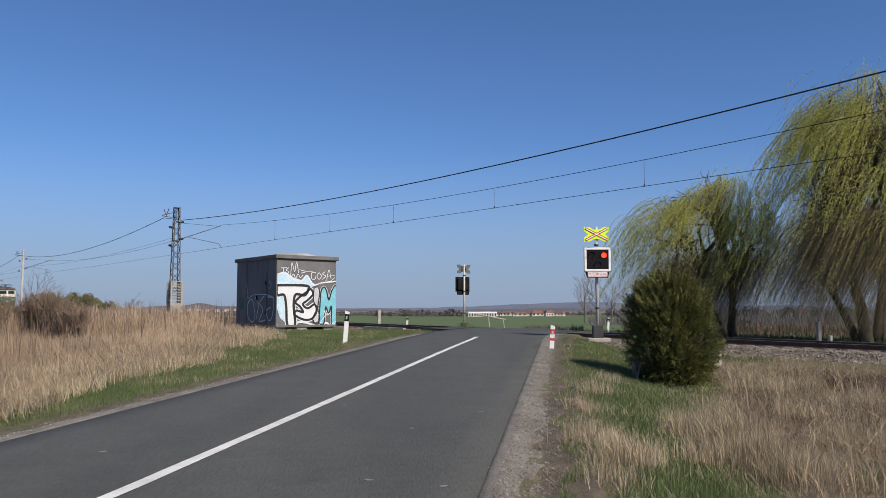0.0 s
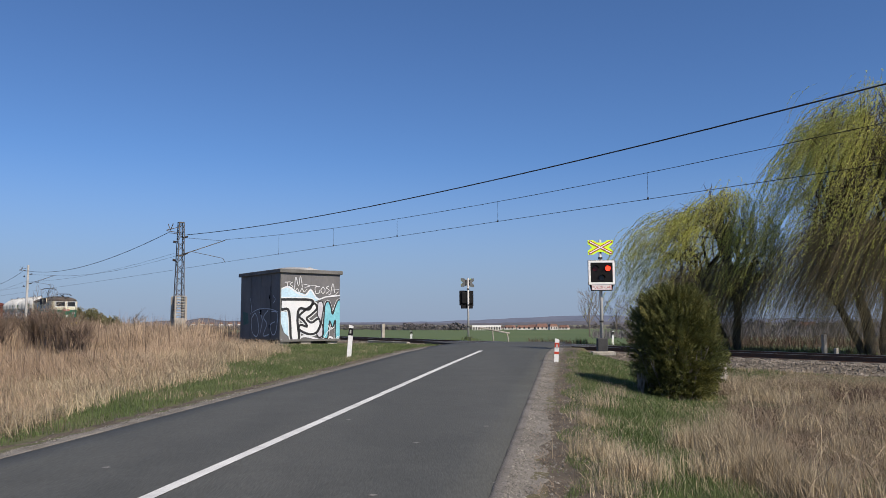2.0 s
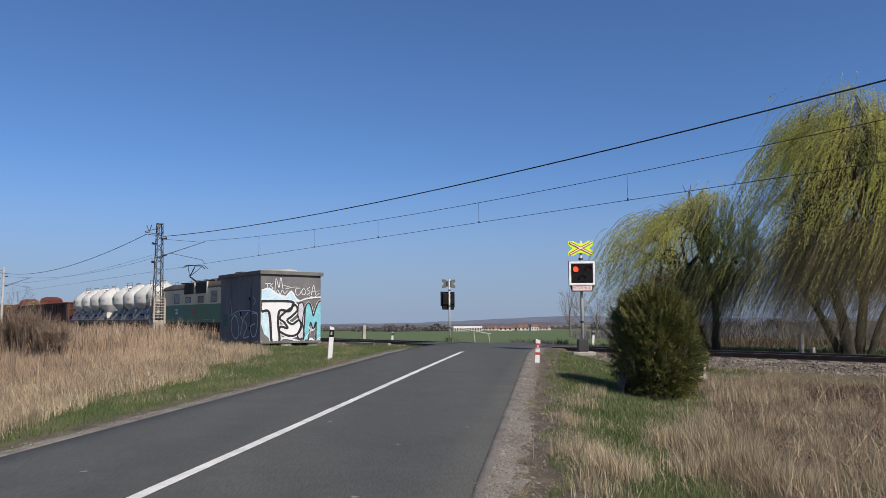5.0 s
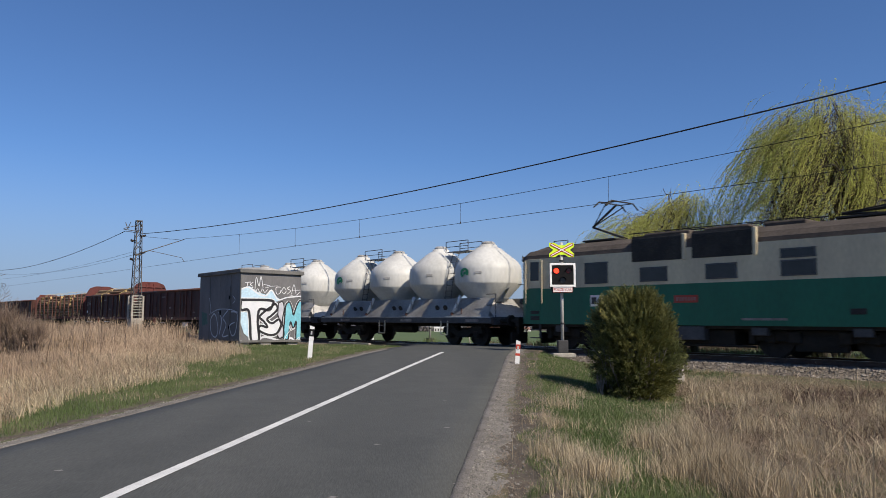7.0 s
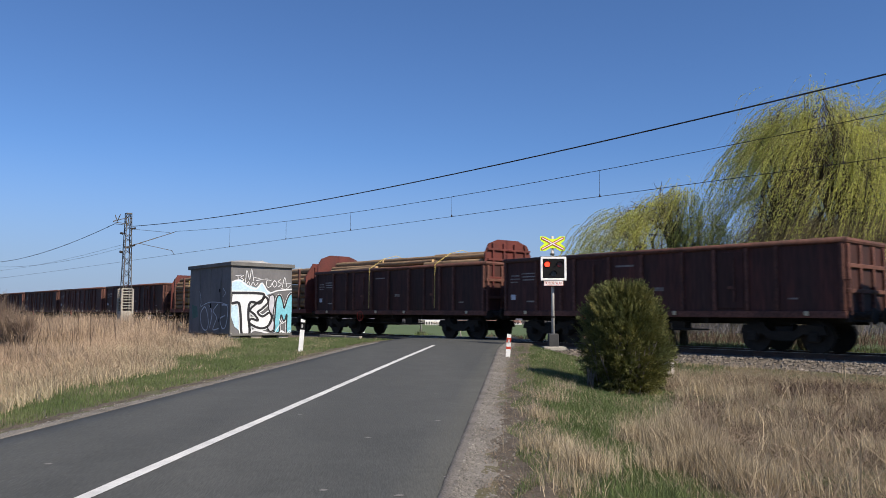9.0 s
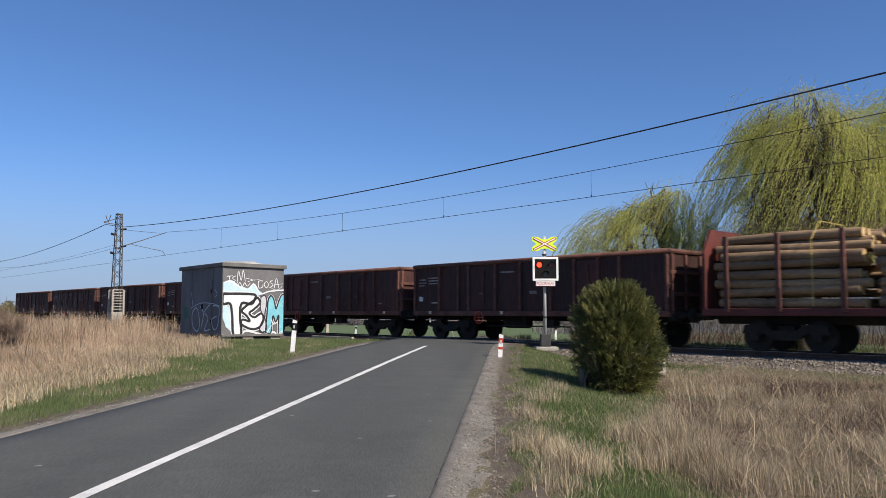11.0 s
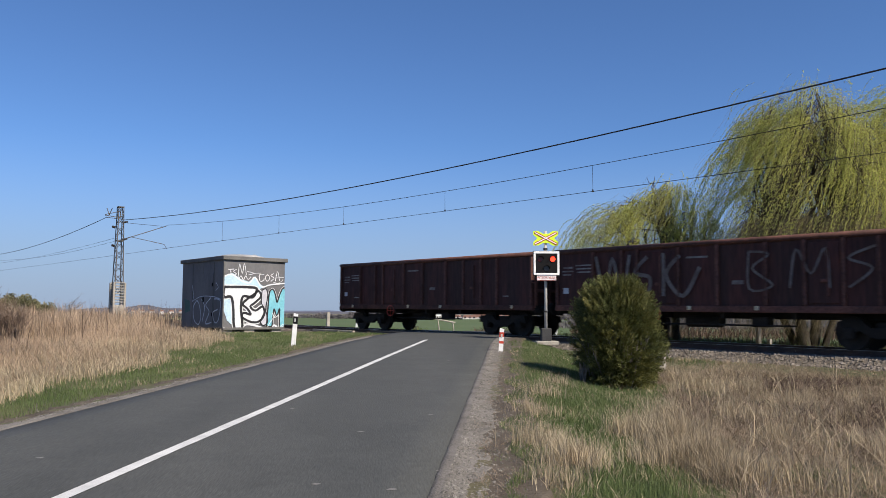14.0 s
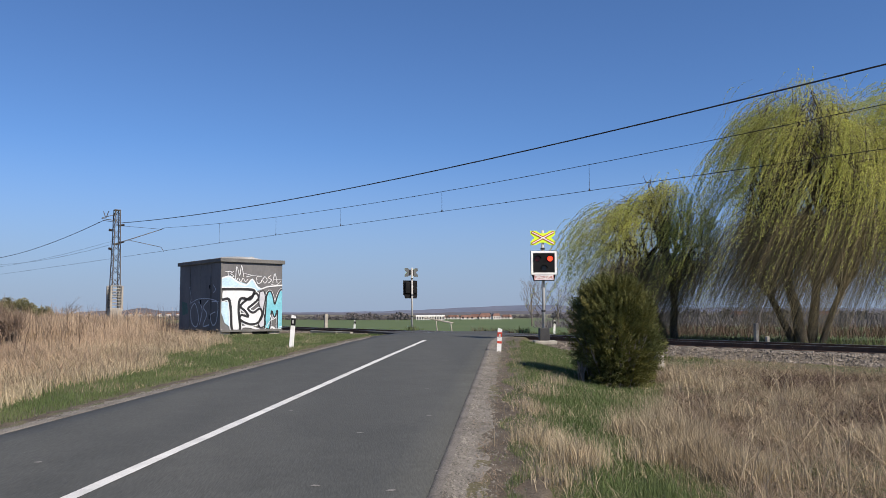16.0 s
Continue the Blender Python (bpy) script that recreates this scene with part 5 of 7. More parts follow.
def nose_patch(e, y0, y1, z0, z1, out, half=1.452, n=8, slant=0.0):
    """A thin plate lying on the rounded cab front."""
    bm = B()
    rows = []
    for i in range(n + 1):
        y = y0 + (y1 - y0) * i / n
        x = front_x(y, half) + out
        rows.append([bm.verts.new((e * (x - slant * (z - 2.3)), y, z)) for z in (z0, z1)] + [bm.verts.new((e * (x - 0.03 - slant * (z - 2.3)), y, z)) for z in (z1, z0)])
    for p, q in zip(rows[:-1], rows[1:]):
        for k in range(4):
            bm.faces.new((p[k], p[(k + 1) % 4], q[(k + 1) % 4], q[k]))
    bm.faces.new(rows[0])
    bm.faces.new(rows[-1][::-1])
    return bm


part("lower_body", plan(B(), 1.46, 0.94, 2.27), M_LGREEN, loco, "dark green lower body")
part("upper_body", box(B(), (0, 0, 2.845), (14.0, 2.91, 1.15)), M_LCREAM, loco, "dirty cream upper body")
for e in (-1, 1):
    # leading end takes the cream with sunlight painted in
    part("cab_front", plan(B(), 1.455, 2.27, 3.42, 0.985, 7.77, 7.0, e * 6.99), M_LSUNLIT if e > 0 else M_LCREAM, loco, "cream rounded cab front")
part("eave", plan(B(), 1.44, 3.42, 3.56, 0.985, 7.80, 7.0), M_LROOF, loco, "sooty brown roof edge")
part("eave", plan(B(), 1.42, 3.56, 3.74, 0.90, 7.78, 6.95), M_LROOF, loco, "sooty brown roof shoulder")
part("roof", plan(B(), 1.28, 3.74, 3.93, 0.72, 7.45, 6.6), M_LROOF, loco, "sooty brown roof")
# ventilator housings on both shoulders
for y in (-1, 1):
    for x0, x1 in ((-2.05, -0.05), (0.25, 2.35)):
        h = part("vent_housing", prism(B(), [(x0 - 0.18, 3.02), (x1 + 0.1, 3.02), (x1 - 0.05, 3.92), (x0 + 0.05, 3.92)], 0.5, Matrix.Translation((0, y * 1.20, 0)) @ pose(0, 0, 0, 0, 0, 0)), M_LROOF, loco, "sooty ventilator housing")
        part("vent_post", box(B(), (x1 + 0.04, y * 1.44, 3.46), (0.13, 0.10, 0.86), 0.02), M_LCREAM, h, "grimy cream vent post")
        part("grille", box(B(), ((x0 + x1) / 2, y * 1.455, 3.45), (x1 - x0 - 0.05, 0.03, 0.78), 0.01), M_SOOT, h, "black ventilator grille")
        for k in range(6):
            part("slat", box(B(), ((x0 + x1) / 2, y * 1.475, 3.14 + k * 0.12), (x1 - x0 - 0.16, 0.012, 0.015)), M_SOOT, h)
    # windows
    for x0, x1, z0, z1 in ((-4.05, -3.07, 2.40, 3.12), (-1.68, -0.66, 2.40, 2.84), (0.77, 1.78, 2.40, 2.84), (3.18, 4.16, 2.40, 2.82), (3.18, 4.16, 2.92, 3.16), (7.12, 7.4, 2.55, 3.2)):
        if x0 > 7:
            continue
        w = part("window", box(B(), ((x0 + x1) / 2, y * 1.462, (z0 + z1) / 2), (x1 - x0, 0.02, z1 - z0), 0.008), M_GLASS, loco, "dark side window")
        fb = B()
        for c, s in ((((x0 + x1) / 2, y * 1.468, z0), (x1 - x0 + 0.06, 0.02, 0.04)), (((x0 + x1) / 2, y * 1.468, z1), (x1 - x0 + 0.06, 0.02, 0.04)), ((x0, y * 1.468, (z0 + z1) / 2), (0.04, 0.02, z1 - z0)), ((x1, y * 1.468, (z0 + z1) / 2), (0.04, 0.02, z1 - z0))):
            box(fb, c, s)
        part("frame", fb, M_HOPFRAME, w)
    for e in (-1, 1):
        d = part("door", box(B(), (e * 6.52, y * 1.464, 2.42), (0.62, 0.02, 1.95), 0.006), M_LGREEN, loco, "cab door")
        part("upper_panel", box(B(), (e * 6.52, y * 1.468, 2.86), (0.62, 0.018, 1.12), 0.006), M_LCREAM, d)
        part("pane", box(B(), (e * 6.52, y * 1.476, 2.95), (0.46, 0.02, 0.72), 0.01), M_GLASS, d, "dark door window")
        for dx in (-0.42, 0.42):
            part("grab_rail", tube(B(), (e * 6.52 + dx, y * 1.53, 1.72), (e * 6.52 + dx, y * 1.53, 3.35), 0.022, 0.022, 6), M_LCREAM, d, "pale grab rail")
        # step recesses are not cut; flat dark plates paint their shade
        for z in (1.36, 1.12):
            part("step_recess", box(B(), (e * 6.52, y * 1.462, z + 0.04), (0.44, 0.012, 0.15), 0.003), M_SOOT, loco, "dark plate painting the shade of a recessed cab step")
        for z in (0.72, 0.42):
            st = box(B(), (e * 6.52, y * 1.40, z), (0.46, 0.2, 0.04))
            box(st, (e * 6.30, y * 1.40, z + 0.14), (0.03, 0.1, 0.28))
            part("step", st, M_HOPFRAME, loco, "dark cab step")
    part("plate", box(B(), (0.03, y * 1.468, 1.78), (0.86, 0.016, 0.24), 0.004), M_SIGNRED, loco, "red number plate")
    for k in range(7):
        part("digit_bar", box(B(), (-0.28 + k * 0.105, y * 1.478, 1.78), (0.045, 0.008, 0.11)), M_MARK, loco)
    lg = part("logo_panel", box(B(), (-3.54, y * 1.468, 1.78), (0.56, 0.012, 0.40), 0.003), M_SIGNWHITE, loco, "white square emblem")
    part("logo_shape", box(B(), (-3.66, y * 1.476, 1.78), (0.22, 0.008, 0.24)), M_HOPFRAME, lg)
    part("logo_shape", box(B(), (-3.40, y * 1.476, 1.80), (0.16, 0.008, 0.12)), M_HOPFRAME, lg)
    part("marking", box(B(), (2.6, y * 1.466, 1.14), (1.4, 0.008, 0.07)), M_MARK, loco, "faded lettering panel")
    part("side_grille", box(B(), (5.25, y * 1.466, 1.35), (0.42, 0.012, 0.16), 0.003), M_SOOT, loco)
    part("frame_skirt", box(B(), (0, y * 1.30, 0.90), (13.4, 0.12, 0.12), 0.02), M_UNDER, loco)
    part("battery_box", box(B(), (0.1, y * 1.25, 0.70), (1.05, 0.35, 0.44), 0.03), M_HOPFRAME, loco, "grey equipment box")
    for x in (-5.3, 2.4, 5.3, -2.6):
        part("sand_box", box(B(), (x, y * 1.28, 0.78), (0.5, 0.2, 0.24), 0.02), M_HOPFRAME, loco)
for e in (-1, 1):
    # windscreens, lamps, plate and emblem on the rounded front
    for y in (-1, 1):
        part("windscreen_frame", nose_patch(e, y * 0.06, y * 1.24, 2.62, 3.37, 0.014, slant=0.02), M_SIGNWHITE, loco, "white windscreen frame")
        w = part("windscreen", nose_patch(e, y * 0.14, y * 1.16, 2.70, 3.30, 0.022, slant=0.02), M_GLASS, loco, "dark windscreen pane")
        part("wiper", tube(B(), (e * 7.80, y * 0.45, 3.28), (e * 7.76, y * 0.80, 2.95), 0.012, 0.012, 5), M_BLACK, w)
        part("grab_rail", tube(B(), (e * 7.82, y * 0.2, 2.50), (e * 7.72, y * 1.1, 2.50), 0.016, 0.016, 6), M_LCREAM, loco)
        for yy in (1.08, 0.82):
            lamp = part("headlight", tube(B(), (e * (front_x(yy, 1.46) - 0.05), y * yy, 1.82), (e * (front_x(yy, 1.46) + 0.09), y * yy, 1.82), 0.125, 0.12, 16), M_HOPFRAME, loco, "round headlight")
            part("lens", tube(B(), (e * (front_x(yy, 1.46) + 0.09), y * yy, 1.82), (e * (front_x(yy, 1.46) + 0.10), y * yy, 1.82), 0.095, 0.095, 16), M_GALV, lamp)
        part("jumper_socket", box(B(), (e * 7.80, y * 0.5, 1.82), (0.10, 0.22, 0.16), 0.03), M_BLACK, loco)
        part("jumper_socket", box(B(), (e * 7.82, y * 0.22, 1.82), (0.10, 0.16, 0.12), 0.03), M_BLACK, loco)
        part("air_hose", pipe(B(), [(e * 7.8, y * 0.4, 1.0), (e * 8.0, y * 0.42, 0.75), (e * 7.95, y * 0.4, 0.45)], 0.035), M_BLACK, loco)
        part("rail_guard", prism(B(), [(-0.40, 0.16), (0.40, 0.16), (0.46, 0.24), (0.46, 0.60), (-0.46, 0.60), (-0.46, 0.24)], 0.07, Matrix.Translation((e * 7.95, y * 0.86, 0)) @ pose(0, 0, 0, 0, 0, 90)), M_YELLOW if e > 0 else M_UNDER, loco, "bright yellow rail guard" if e > 0 else "dirty dark rail guard")
        part("guard_bracket", box(B(), (e * 7.86, y * 0.86, 0.72), (0.12, 0.3, 0.4), 0.02), M_UNDER, loco)
    part("front_plate", nose_patch(e, -0.42, 0.42, 2.10, 2.30, 0.012), M_SIGNRED, loco, "red number plate")
    for k in range(6):
        part("digit_bar", box(B(), (e * 7.797, -0.28 + k * 0.112, 2.20), (0.008, 0.062, 0.11)), M_SIGNWHITE, loco)
    em = part("front_emblem", nose_patch(e, -0.17, 0.17, 1.32, 1.56, 0.012), M_SIGNWHITE, loco, "white square emblem")
    part("emblem_shape", box(B(), (e * 7.795, 0.02, 1.44), (0.008, 0.2, 0.10)), M_LGREEN, em)
    part("roof_headlight", tube(B(), (e * 7.3, 0, 3.72), (e * 7.86, 0, 3.70), 0.20, 0.17, 16), M_LROOF, loco, "sooty roof headlight housing")
    part("roof_brow", nose_patch(e, -1.25, 1.25, 3.40, 3.62, 0.07), M_LROOF, loco, "sooty brow over the windscreens")
    part("buffer_beam", box(B(), (e * 7.70, 0, 1.02), (0.20, 2.5, 0.36), 0.03), M_UNDER, loco)
buffers(loco, 8.37)
fr = box(B(), (0, 0, 0.85), (14.6, 1.6, 0.22))
box(fr, (0, 0, 0.58), (3.0, 2.3, 0.5), 0.05)
pipe(fr, [(-2.2, -1.15, 0.32), (2.2, -1.15, 0.32)], 0.04)
part("underframe", fr, M_UNDER, loco)
for x in (-4.05, 4.05):
    bm = bogie_frame(B(), x, 2.9, 0.60)
    for k in (-0.7, 0.7):
        for y in (-1.12, 1.12):
            box(bm, (x + k, y, 0.62), (0.34, 0.12, 0.34), 0.03)
    for y in (-0.98, 0.98):
        box(bm, (x, y, 0.66), (3.9, 0.10, 0.34), 0.03)
        box(bm, (x, y, 0.36), (1.5, 0.10, 0.30), 0.03)
    for k in (-2.05, 2.05):
        box(bm, (x + k, 0, 0.62), (0.2, 2.2, 0.45), 0.03)
    part("bogie", bm, M_UNDER, loco, "heavy dark bogie")
    for e in (-1, 1):
        wheelset(x + e * 1.45, 0.615, loco)


def pantograph(x, raised):
    pg = part("pantograph", box(B(), (x, 0, 4.02), (1.5, 1.5, 0.06), 0.01), M_SOOT, loco, "raised half pantograph" if raised else "folded pantograph")
    for sx in (-0.7, 0.7):
        for sy in (-0.6, 0.6):
            part("insulator", tube(B(), (x + sx, sy, 3.85), (x + sx, sy, 4.05), 0.07, 0.05, 8), M_INSUL, pg)
    bm = B()
    if raised:
        pipe(bm, [(x + 0.55, 0, 4.12), (x - 0.85, 0, 4.62), (x + 0.25, 0, 5.36)], 0.045, 6)
        pipe(bm, [(x + 0.65, 0.12, 4.08), (x - 0.7, 0.12, 4.55)], 0.025, 6)
        for sy in (-0.55, 0.55):
            pipe(bm, [(x - 0.85, 0, 4.62), (x + 0.2, sy, 5.36)], 0.022, 6)
        h = 5.38
        hx = x + 0.25
    else:
        pipe(bm, [(x + 0.6, 0, 4.10), (x - 0.9, 0, 4.22), (x + 0.9, 0, 4.34)], 0.045, 6)
        for sy in (-0.5, 0.5):
            pipe(bm, [(x - 0.9, 0, 4.22), (x + 0.9, sy, 4.34)], 0.022, 6)
        h, hx = 4.36, x + 0.7
    part("arm", bm, M_SOOT, pg)
    bm = B()
    for dx in (-0.28, 0.28):
        pipe(bm, [(hx + dx, -0.95, h - 0.16), (hx + dx, -0.65, h + 0.06), (hx + dx, 0.65, h + 0.06), (hx + dx, 0.95, h - 0.16)], 0.028, 6)
    for sy in (-0.5, 0.5):
        pipe(bm, [(hx - 0.28, sy, h + 0.04), (hx + 0.28, sy, h + 0.04)], 0.02, 6)
    part("head", bm, M_SOOT, pg)


pantograph(-4.0, True)
pantograph(5.2, False)
bm = B()
pipe(bm, [(-2.6, 0.3, 4.22), (3.8, 0.3, 4.22)], 0.022, 6)
pipe(bm, [(-2.6, -0.8, 4.12), (3.8, -0.8, 4.12)], 0.016, 5)
for x in (-2.4, -0.9, 0.6, 2.1, 3.6):
    tube(bm, (x, 0.3, 3.85), (x, 0.3, 4.22), 0.05, 0.04, 6)
    tube(bm, (x, -0.8, 3.85), (x, -0.8, 4.12), 0.014, 0.014, 5)
for x in (-6.3, -5.6):
    tube(bm, (x, -0.6, 3.85), (x, -0.6, 4.15), 0.015, 0.015, 5)
pipe(bm, [(-6.3, -0.6, 4.15), (-5.6, -0.6, 4.15)], 0.015, 5)
part("roof_line", bm, M_SOOT, loco, "roof bus bar and walkway rail")
for x, w in ((-1.2, 1.8), (1.0, 1.6), (2.9, 1.3)):
    part("roof_box", box(B(), (x, 0, 3.98), (w, 1.3, 0.24), 0.05), M_LROOF, loco, "low sooty roof box")
part("horn", tube(B(), (6.9, 0.35, 3.90), (7.25, 0.35, 3.92), 0.03, 0.07, 8), M_SOOT, loco)
# ---- grass, reeds and weeds ----
def blades(name, pts, h, w, lean, wind, material, label, category, rg, sink=0.02, tuft=0.0):
    """Bent blades of three triangles each, as one mesh."""
    n = len(pts)
    if callable(h):
        h = np.array([h(x, y) for x, y in pts])
    if tuft:
        pts = pts + rg.normal(0, tuft, (n, 2))
    z = np.array([ground_z(x, y) for x, y in pts]) - sink
    base = np.column_stack([pts, z])
    hh = h * rg.uniform(0.55, 1.25, n)
    ww = w * rg.uniform(0.6, 1.3, n) / 2
    a = rg.uniform(0, 2 * math.pi, n)
    side = np.column_stack([np.cos(a), np.sin(a), np.zeros(n)]) * ww[:, None]
    b = rg.uniform(0, 2 * math.pi, n)
    ln = lean * np.abs(rg.normal(0.7, 0.5, n)) * hh
    off = np.column_stack([np.cos(b) * ln, np.sin(b) * ln, np.zeros(n)]) + np.array([wind[0], wind[1], 0]) * hh[:, None]
    up = np.column_stack([np.zeros(n), np.zeros(n), np.sqrt(np.maximum(hh ** 2 * 0.2, hh ** 2 - (off[:, :2] ** 2).sum(1)))])
    mid = base + off * 0.35 + up * 0.6
    tip = base + off + up
    v = np.stack([base - side, base + side, mid + side * 0.8, mid - side * 0.8, tip], 1).reshape(-1, 3)
    k = np.arange(n)[:, None] * 5
    me = bpy.data.meshes.new(name)
    faces = np.concatenate([k + [0, 1, 2], k + [0, 2, 3], k + [3, 2, 4]], 1).reshape(-1, 3)
    me.vertices.add(len(v))
    me.vertices.foreach_set("co", v.ravel())
    me.loops.add(faces.size)
    me.loops.foreach_set("vertex_index", faces.ravel())
    me.polygons.add(len(faces))
    me.polygons.foreach_set("loop_start", np.arange(0, faces.size, 3))
    me.polygons.foreach_set("loop_total", np.full(len(faces), 3))
    me.update(calc_edges=True)
    me.materials.append(material)
    return tagged(new(name, me), label, category, kind="stuff")


def stems(name, pts, h, w, th0, th1, material, label, category, rg, turn=1.2, k=50, seg=4):
    """Bent dry stems in clumps that lean one way each: ribbons whose tilt grows from th0 to th1 (ranges, radians)."""
    n = len(pts)
    hh = (np.array([h(x, y) for x, y in pts]) if callable(h) else np.full(n, h)) * rg.uniform(0.5, 1.3, n)
    ground_ = np.array([ground_z(x, y) for x, y in pts])
    a = np.array([math.pi * 2.2 * noise.noise((x * 0.55, y * 0.55, k)) + 2.6 for x, y in pts]) + rg.normal(0, turn, n)
    t0, t1 = rg.uniform(*th0, n), rg.uniform(*th1, n)
    b = a + rg.uniform(0.6, 2.5, n)
    side = np.column_stack([np.cos(b), np.sin(b), rg.uniform(-0.4, 0.4, n)]) * (w * rg.uniform(0.6, 1.3, n) / 2)[:, None]
    p = np.column_stack([pts, ground_ - 0.01])
    rows = []
    for i in range(seg + 1):
        taper = 1 - 0.75 * i / seg
        rows += [p - side * taper, p + side * taper]
        th = t0 + (t1 - t0) * i / max(1, seg - 1)
        q = a + 0.35 * (i - 1) * np.sin(a * 7)
        p = p + np.column_stack([np.sin(th) * np.cos(q), np.sin(th) * np.sin(q), np.cos(th)]) * (hh / seg)[:, None]
        p[:, 2] = np.maximum(p[:, 2], ground_ + 0.012)
    v = np.stack(rows, 1).reshape(-1, 3)
    base = np.arange(n)[:, None] * (2 * seg + 2)
    faces = np.concatenate([base + [2 * i, 2 * i + 1, 2 * i + 3, 2 * i + 2] for i in range(seg)], 1).reshape(-1, 4)
    me = bpy.data.meshes.new(name)
    me.vertices.add(len(v))
    me.vertices.foreach_set("co", v.ravel())
    me.loops.add(faces.size)
    me.loops.foreach_set("vertex_index", faces.ravel())
    me.polygons.add(len(faces))
    me.polygons.foreach_set("loop_start", np.arange(0, faces.size, 4))
    me.polygons.foreach_set("loop_total", np.full(len(faces), 4))
    me.update(calc_edges=True)
    me.materials.append(material)
    return tagged(new(name, me), label, category, kind="stuff")


def scatter(rg, n, x0, x1, y0, y1, keep):
    out = []
    while len(out) < n:
        P = np.column_stack([rg.uniform(x0, x1, n), rg.uniform(y0, y1, n)])
        out += [p for p in P if keep(p[0], p[1])]
    return np.array(out[:n])


def near_more(rg, y, full, power=1.3):
    return rg.random() < min(1.0, (full / max(y, full)) ** power)


def far_of(x, y):
    return NF.x * x + NF.y * y - TRACK_D


def nz(x, y, f, k):
    return noise.noise((x * f, y * f, k))


rg = np.random.default_rng(5)
py_rng = random.Random(5)


def in_shed(x, y, pad=0.1):
    q = M_SHEDPOSE.inverted() @ Vector((x, y, 0))
    return -pad < q.x < SW + pad and -pad < q.y < SL + pad


def reed_edge(y):
    return -6.0 + 0.35 * math.sin(y * 0.8) + 0.5 * nz(0, y, 0.5, 2) + 0.8 * step(22, 30, y) * 0 - 0.9 * step(26, 33, y)


def reed_spot(x, y):
    return x < reed_edge(y) and -60 < far_of(x, y) < -4.6 and math.atan2(-x, y) < 0.66 and not in_shed(x, y, 0.5) and nz(x, y, 0.35, 8) > -0.45


def reed_low(x, y):
    """Reeds stay short before and around the bramble patch."""
    return 1 - 0.62 * step(3.4, 1.4, math.hypot((x + 11.6) * 0.75, (y - 22.8) * 0.6))


def deep_reed(x, y):
    return reed_spot(x, y) and x < reed_edge(y) - 0.5


blades("reed_bed", scatter(rg, 26000, -19, -4.8, 8, 26, reed_spot), lambda x, y: reed_low(x, y) * (0.30 + 0.62 * step(0.4, 5.2, reed_edge(y) - x)) * (0.80 + 0.9 * nz(x, y, 0.55, 20)), 0.010, 0.5, (-0.06, 0.02), M_STRAW, "dense tall dry straw-coloured reeds", "reeds", rg)
blades("reed_bed", scatter(rg, 34000, -46, -4.8, 24, 72, deep_reed), lambda x, y: reed_low(x, y) * (0.25 + 0.78 * step(0.8, 6.0, reed_edge(y) - x)) * (0.9 + 0.8 * nz(x, y, 0.4, 21)), 0.022, 0.40, (-0.06, 0.02), M_STRAW, "dense tall dry straw-coloured reeds", "reeds", rg)
blades("dry_grass", scatter(rg, 12000, -19, -4.4, 8, 30, lambda x, y: x < reed_edge(y) + 0.5 and reed_edge(y) - 3 < x and not in_shed(x, y)), 0.36, 0.012, 0.5, (-0.12, -0.1), M_PALE, "bent pale dry grass at the edge of the reeds", "dry grass", rg)
blades("dead_stalks", scatter(rg, 700, -30, -5.2, 14, 50, lambda x, y: deep_reed(x, y) and x < reed_edge(y) - 2.5), 1.3, 0.016, 0.2, (0, 0), M_TWIG, "thin dark dead stalks among reeds", "weeds", rg)


stems("reed_stems", scatter(rg, 15000, -19, -4.6, 8, 30, lambda x, y: reed_spot(x, y) and nz(x, y, 0.6, 33) > -0.2), lambda x, y: reed_low(x, y) * (0.42 + 0.5 * step(0.2, 4.0, reed_edge(y) - x)), 0.010, (0.05, 0.45), (0.4, 1.7), M_STRAW, "bent and broken straw-coloured reed stems", "reeds", rg, 0.9)
stems("fallen_reeds", scatter(rg, 6000, -19, -4.4, 8, 30, lambda x, y: reed_edge(y) - 2.2 < x < reed_edge(y) + 0.35 and not in_shed(x, y)), 0.5, 0.010, (0.4, 1.0), (1.2, 1.9), M_PALE, "pale broken reeds lying over the grass", "reeds", rg, 1.0)


def left_verge(x, y):
    return reed_edge(y) - 0.6 < x < road_left(y) - 0.46 + 0.2 * nz(0, y, 1.0, 3) and far_of(x, y) < -3.2 and not in_shed(x, y, 0.0)


blades("grass_verge", scatter(rg, 78000, -9, 1, 5.5, 34, left_verge), 0.10, 0.008, 0.5, (0, 0), M_GREEN, "short fresh green grass on the roadside verge", "grass", rg)
blades("dry_grass", scatter(rg, 4500, -9, 1, 5.5, 34, lambda x, y: left_verge(x, y) and nz(x, y, 0.9, 5) > 0.12), 0.13, 0.008, 0.8, (0, 0), M_PALE, "pale dry blades among green verge grass", "dry grass", rg)


def right_off(x, y):
    return x - road_right(y) - 0.55 - 0.25 * nz(0, y, 0.9, 6)


def right_land(x, y):
    return right_off(x, y) > 0 and far_of(x, y) < -3.1


def straw_line(y):
    return 3.0 + 0.30 * (y - 6.7)


def lush_line(y):
    return 1.95 + 0.150 * (y - 6.0)


def turf_part(x, y):
    return right_land(x, y) and x < straw_line(y) + 0.5 * nz(x, y, 0.7, 7.0) + 1.5 * step(15, 19, y) and nz(x, y, 1.3, 11.0) > -0.42


def lush_part(x, y):
    return right_land(x, y) and abs(x - lush_line(y) - 0.5 * nz(0, y, 0.45, 4)) < 0.42 + 0.3 * nz(x, y, 1.1, 3) + 0.5 * step(11, 15, y)


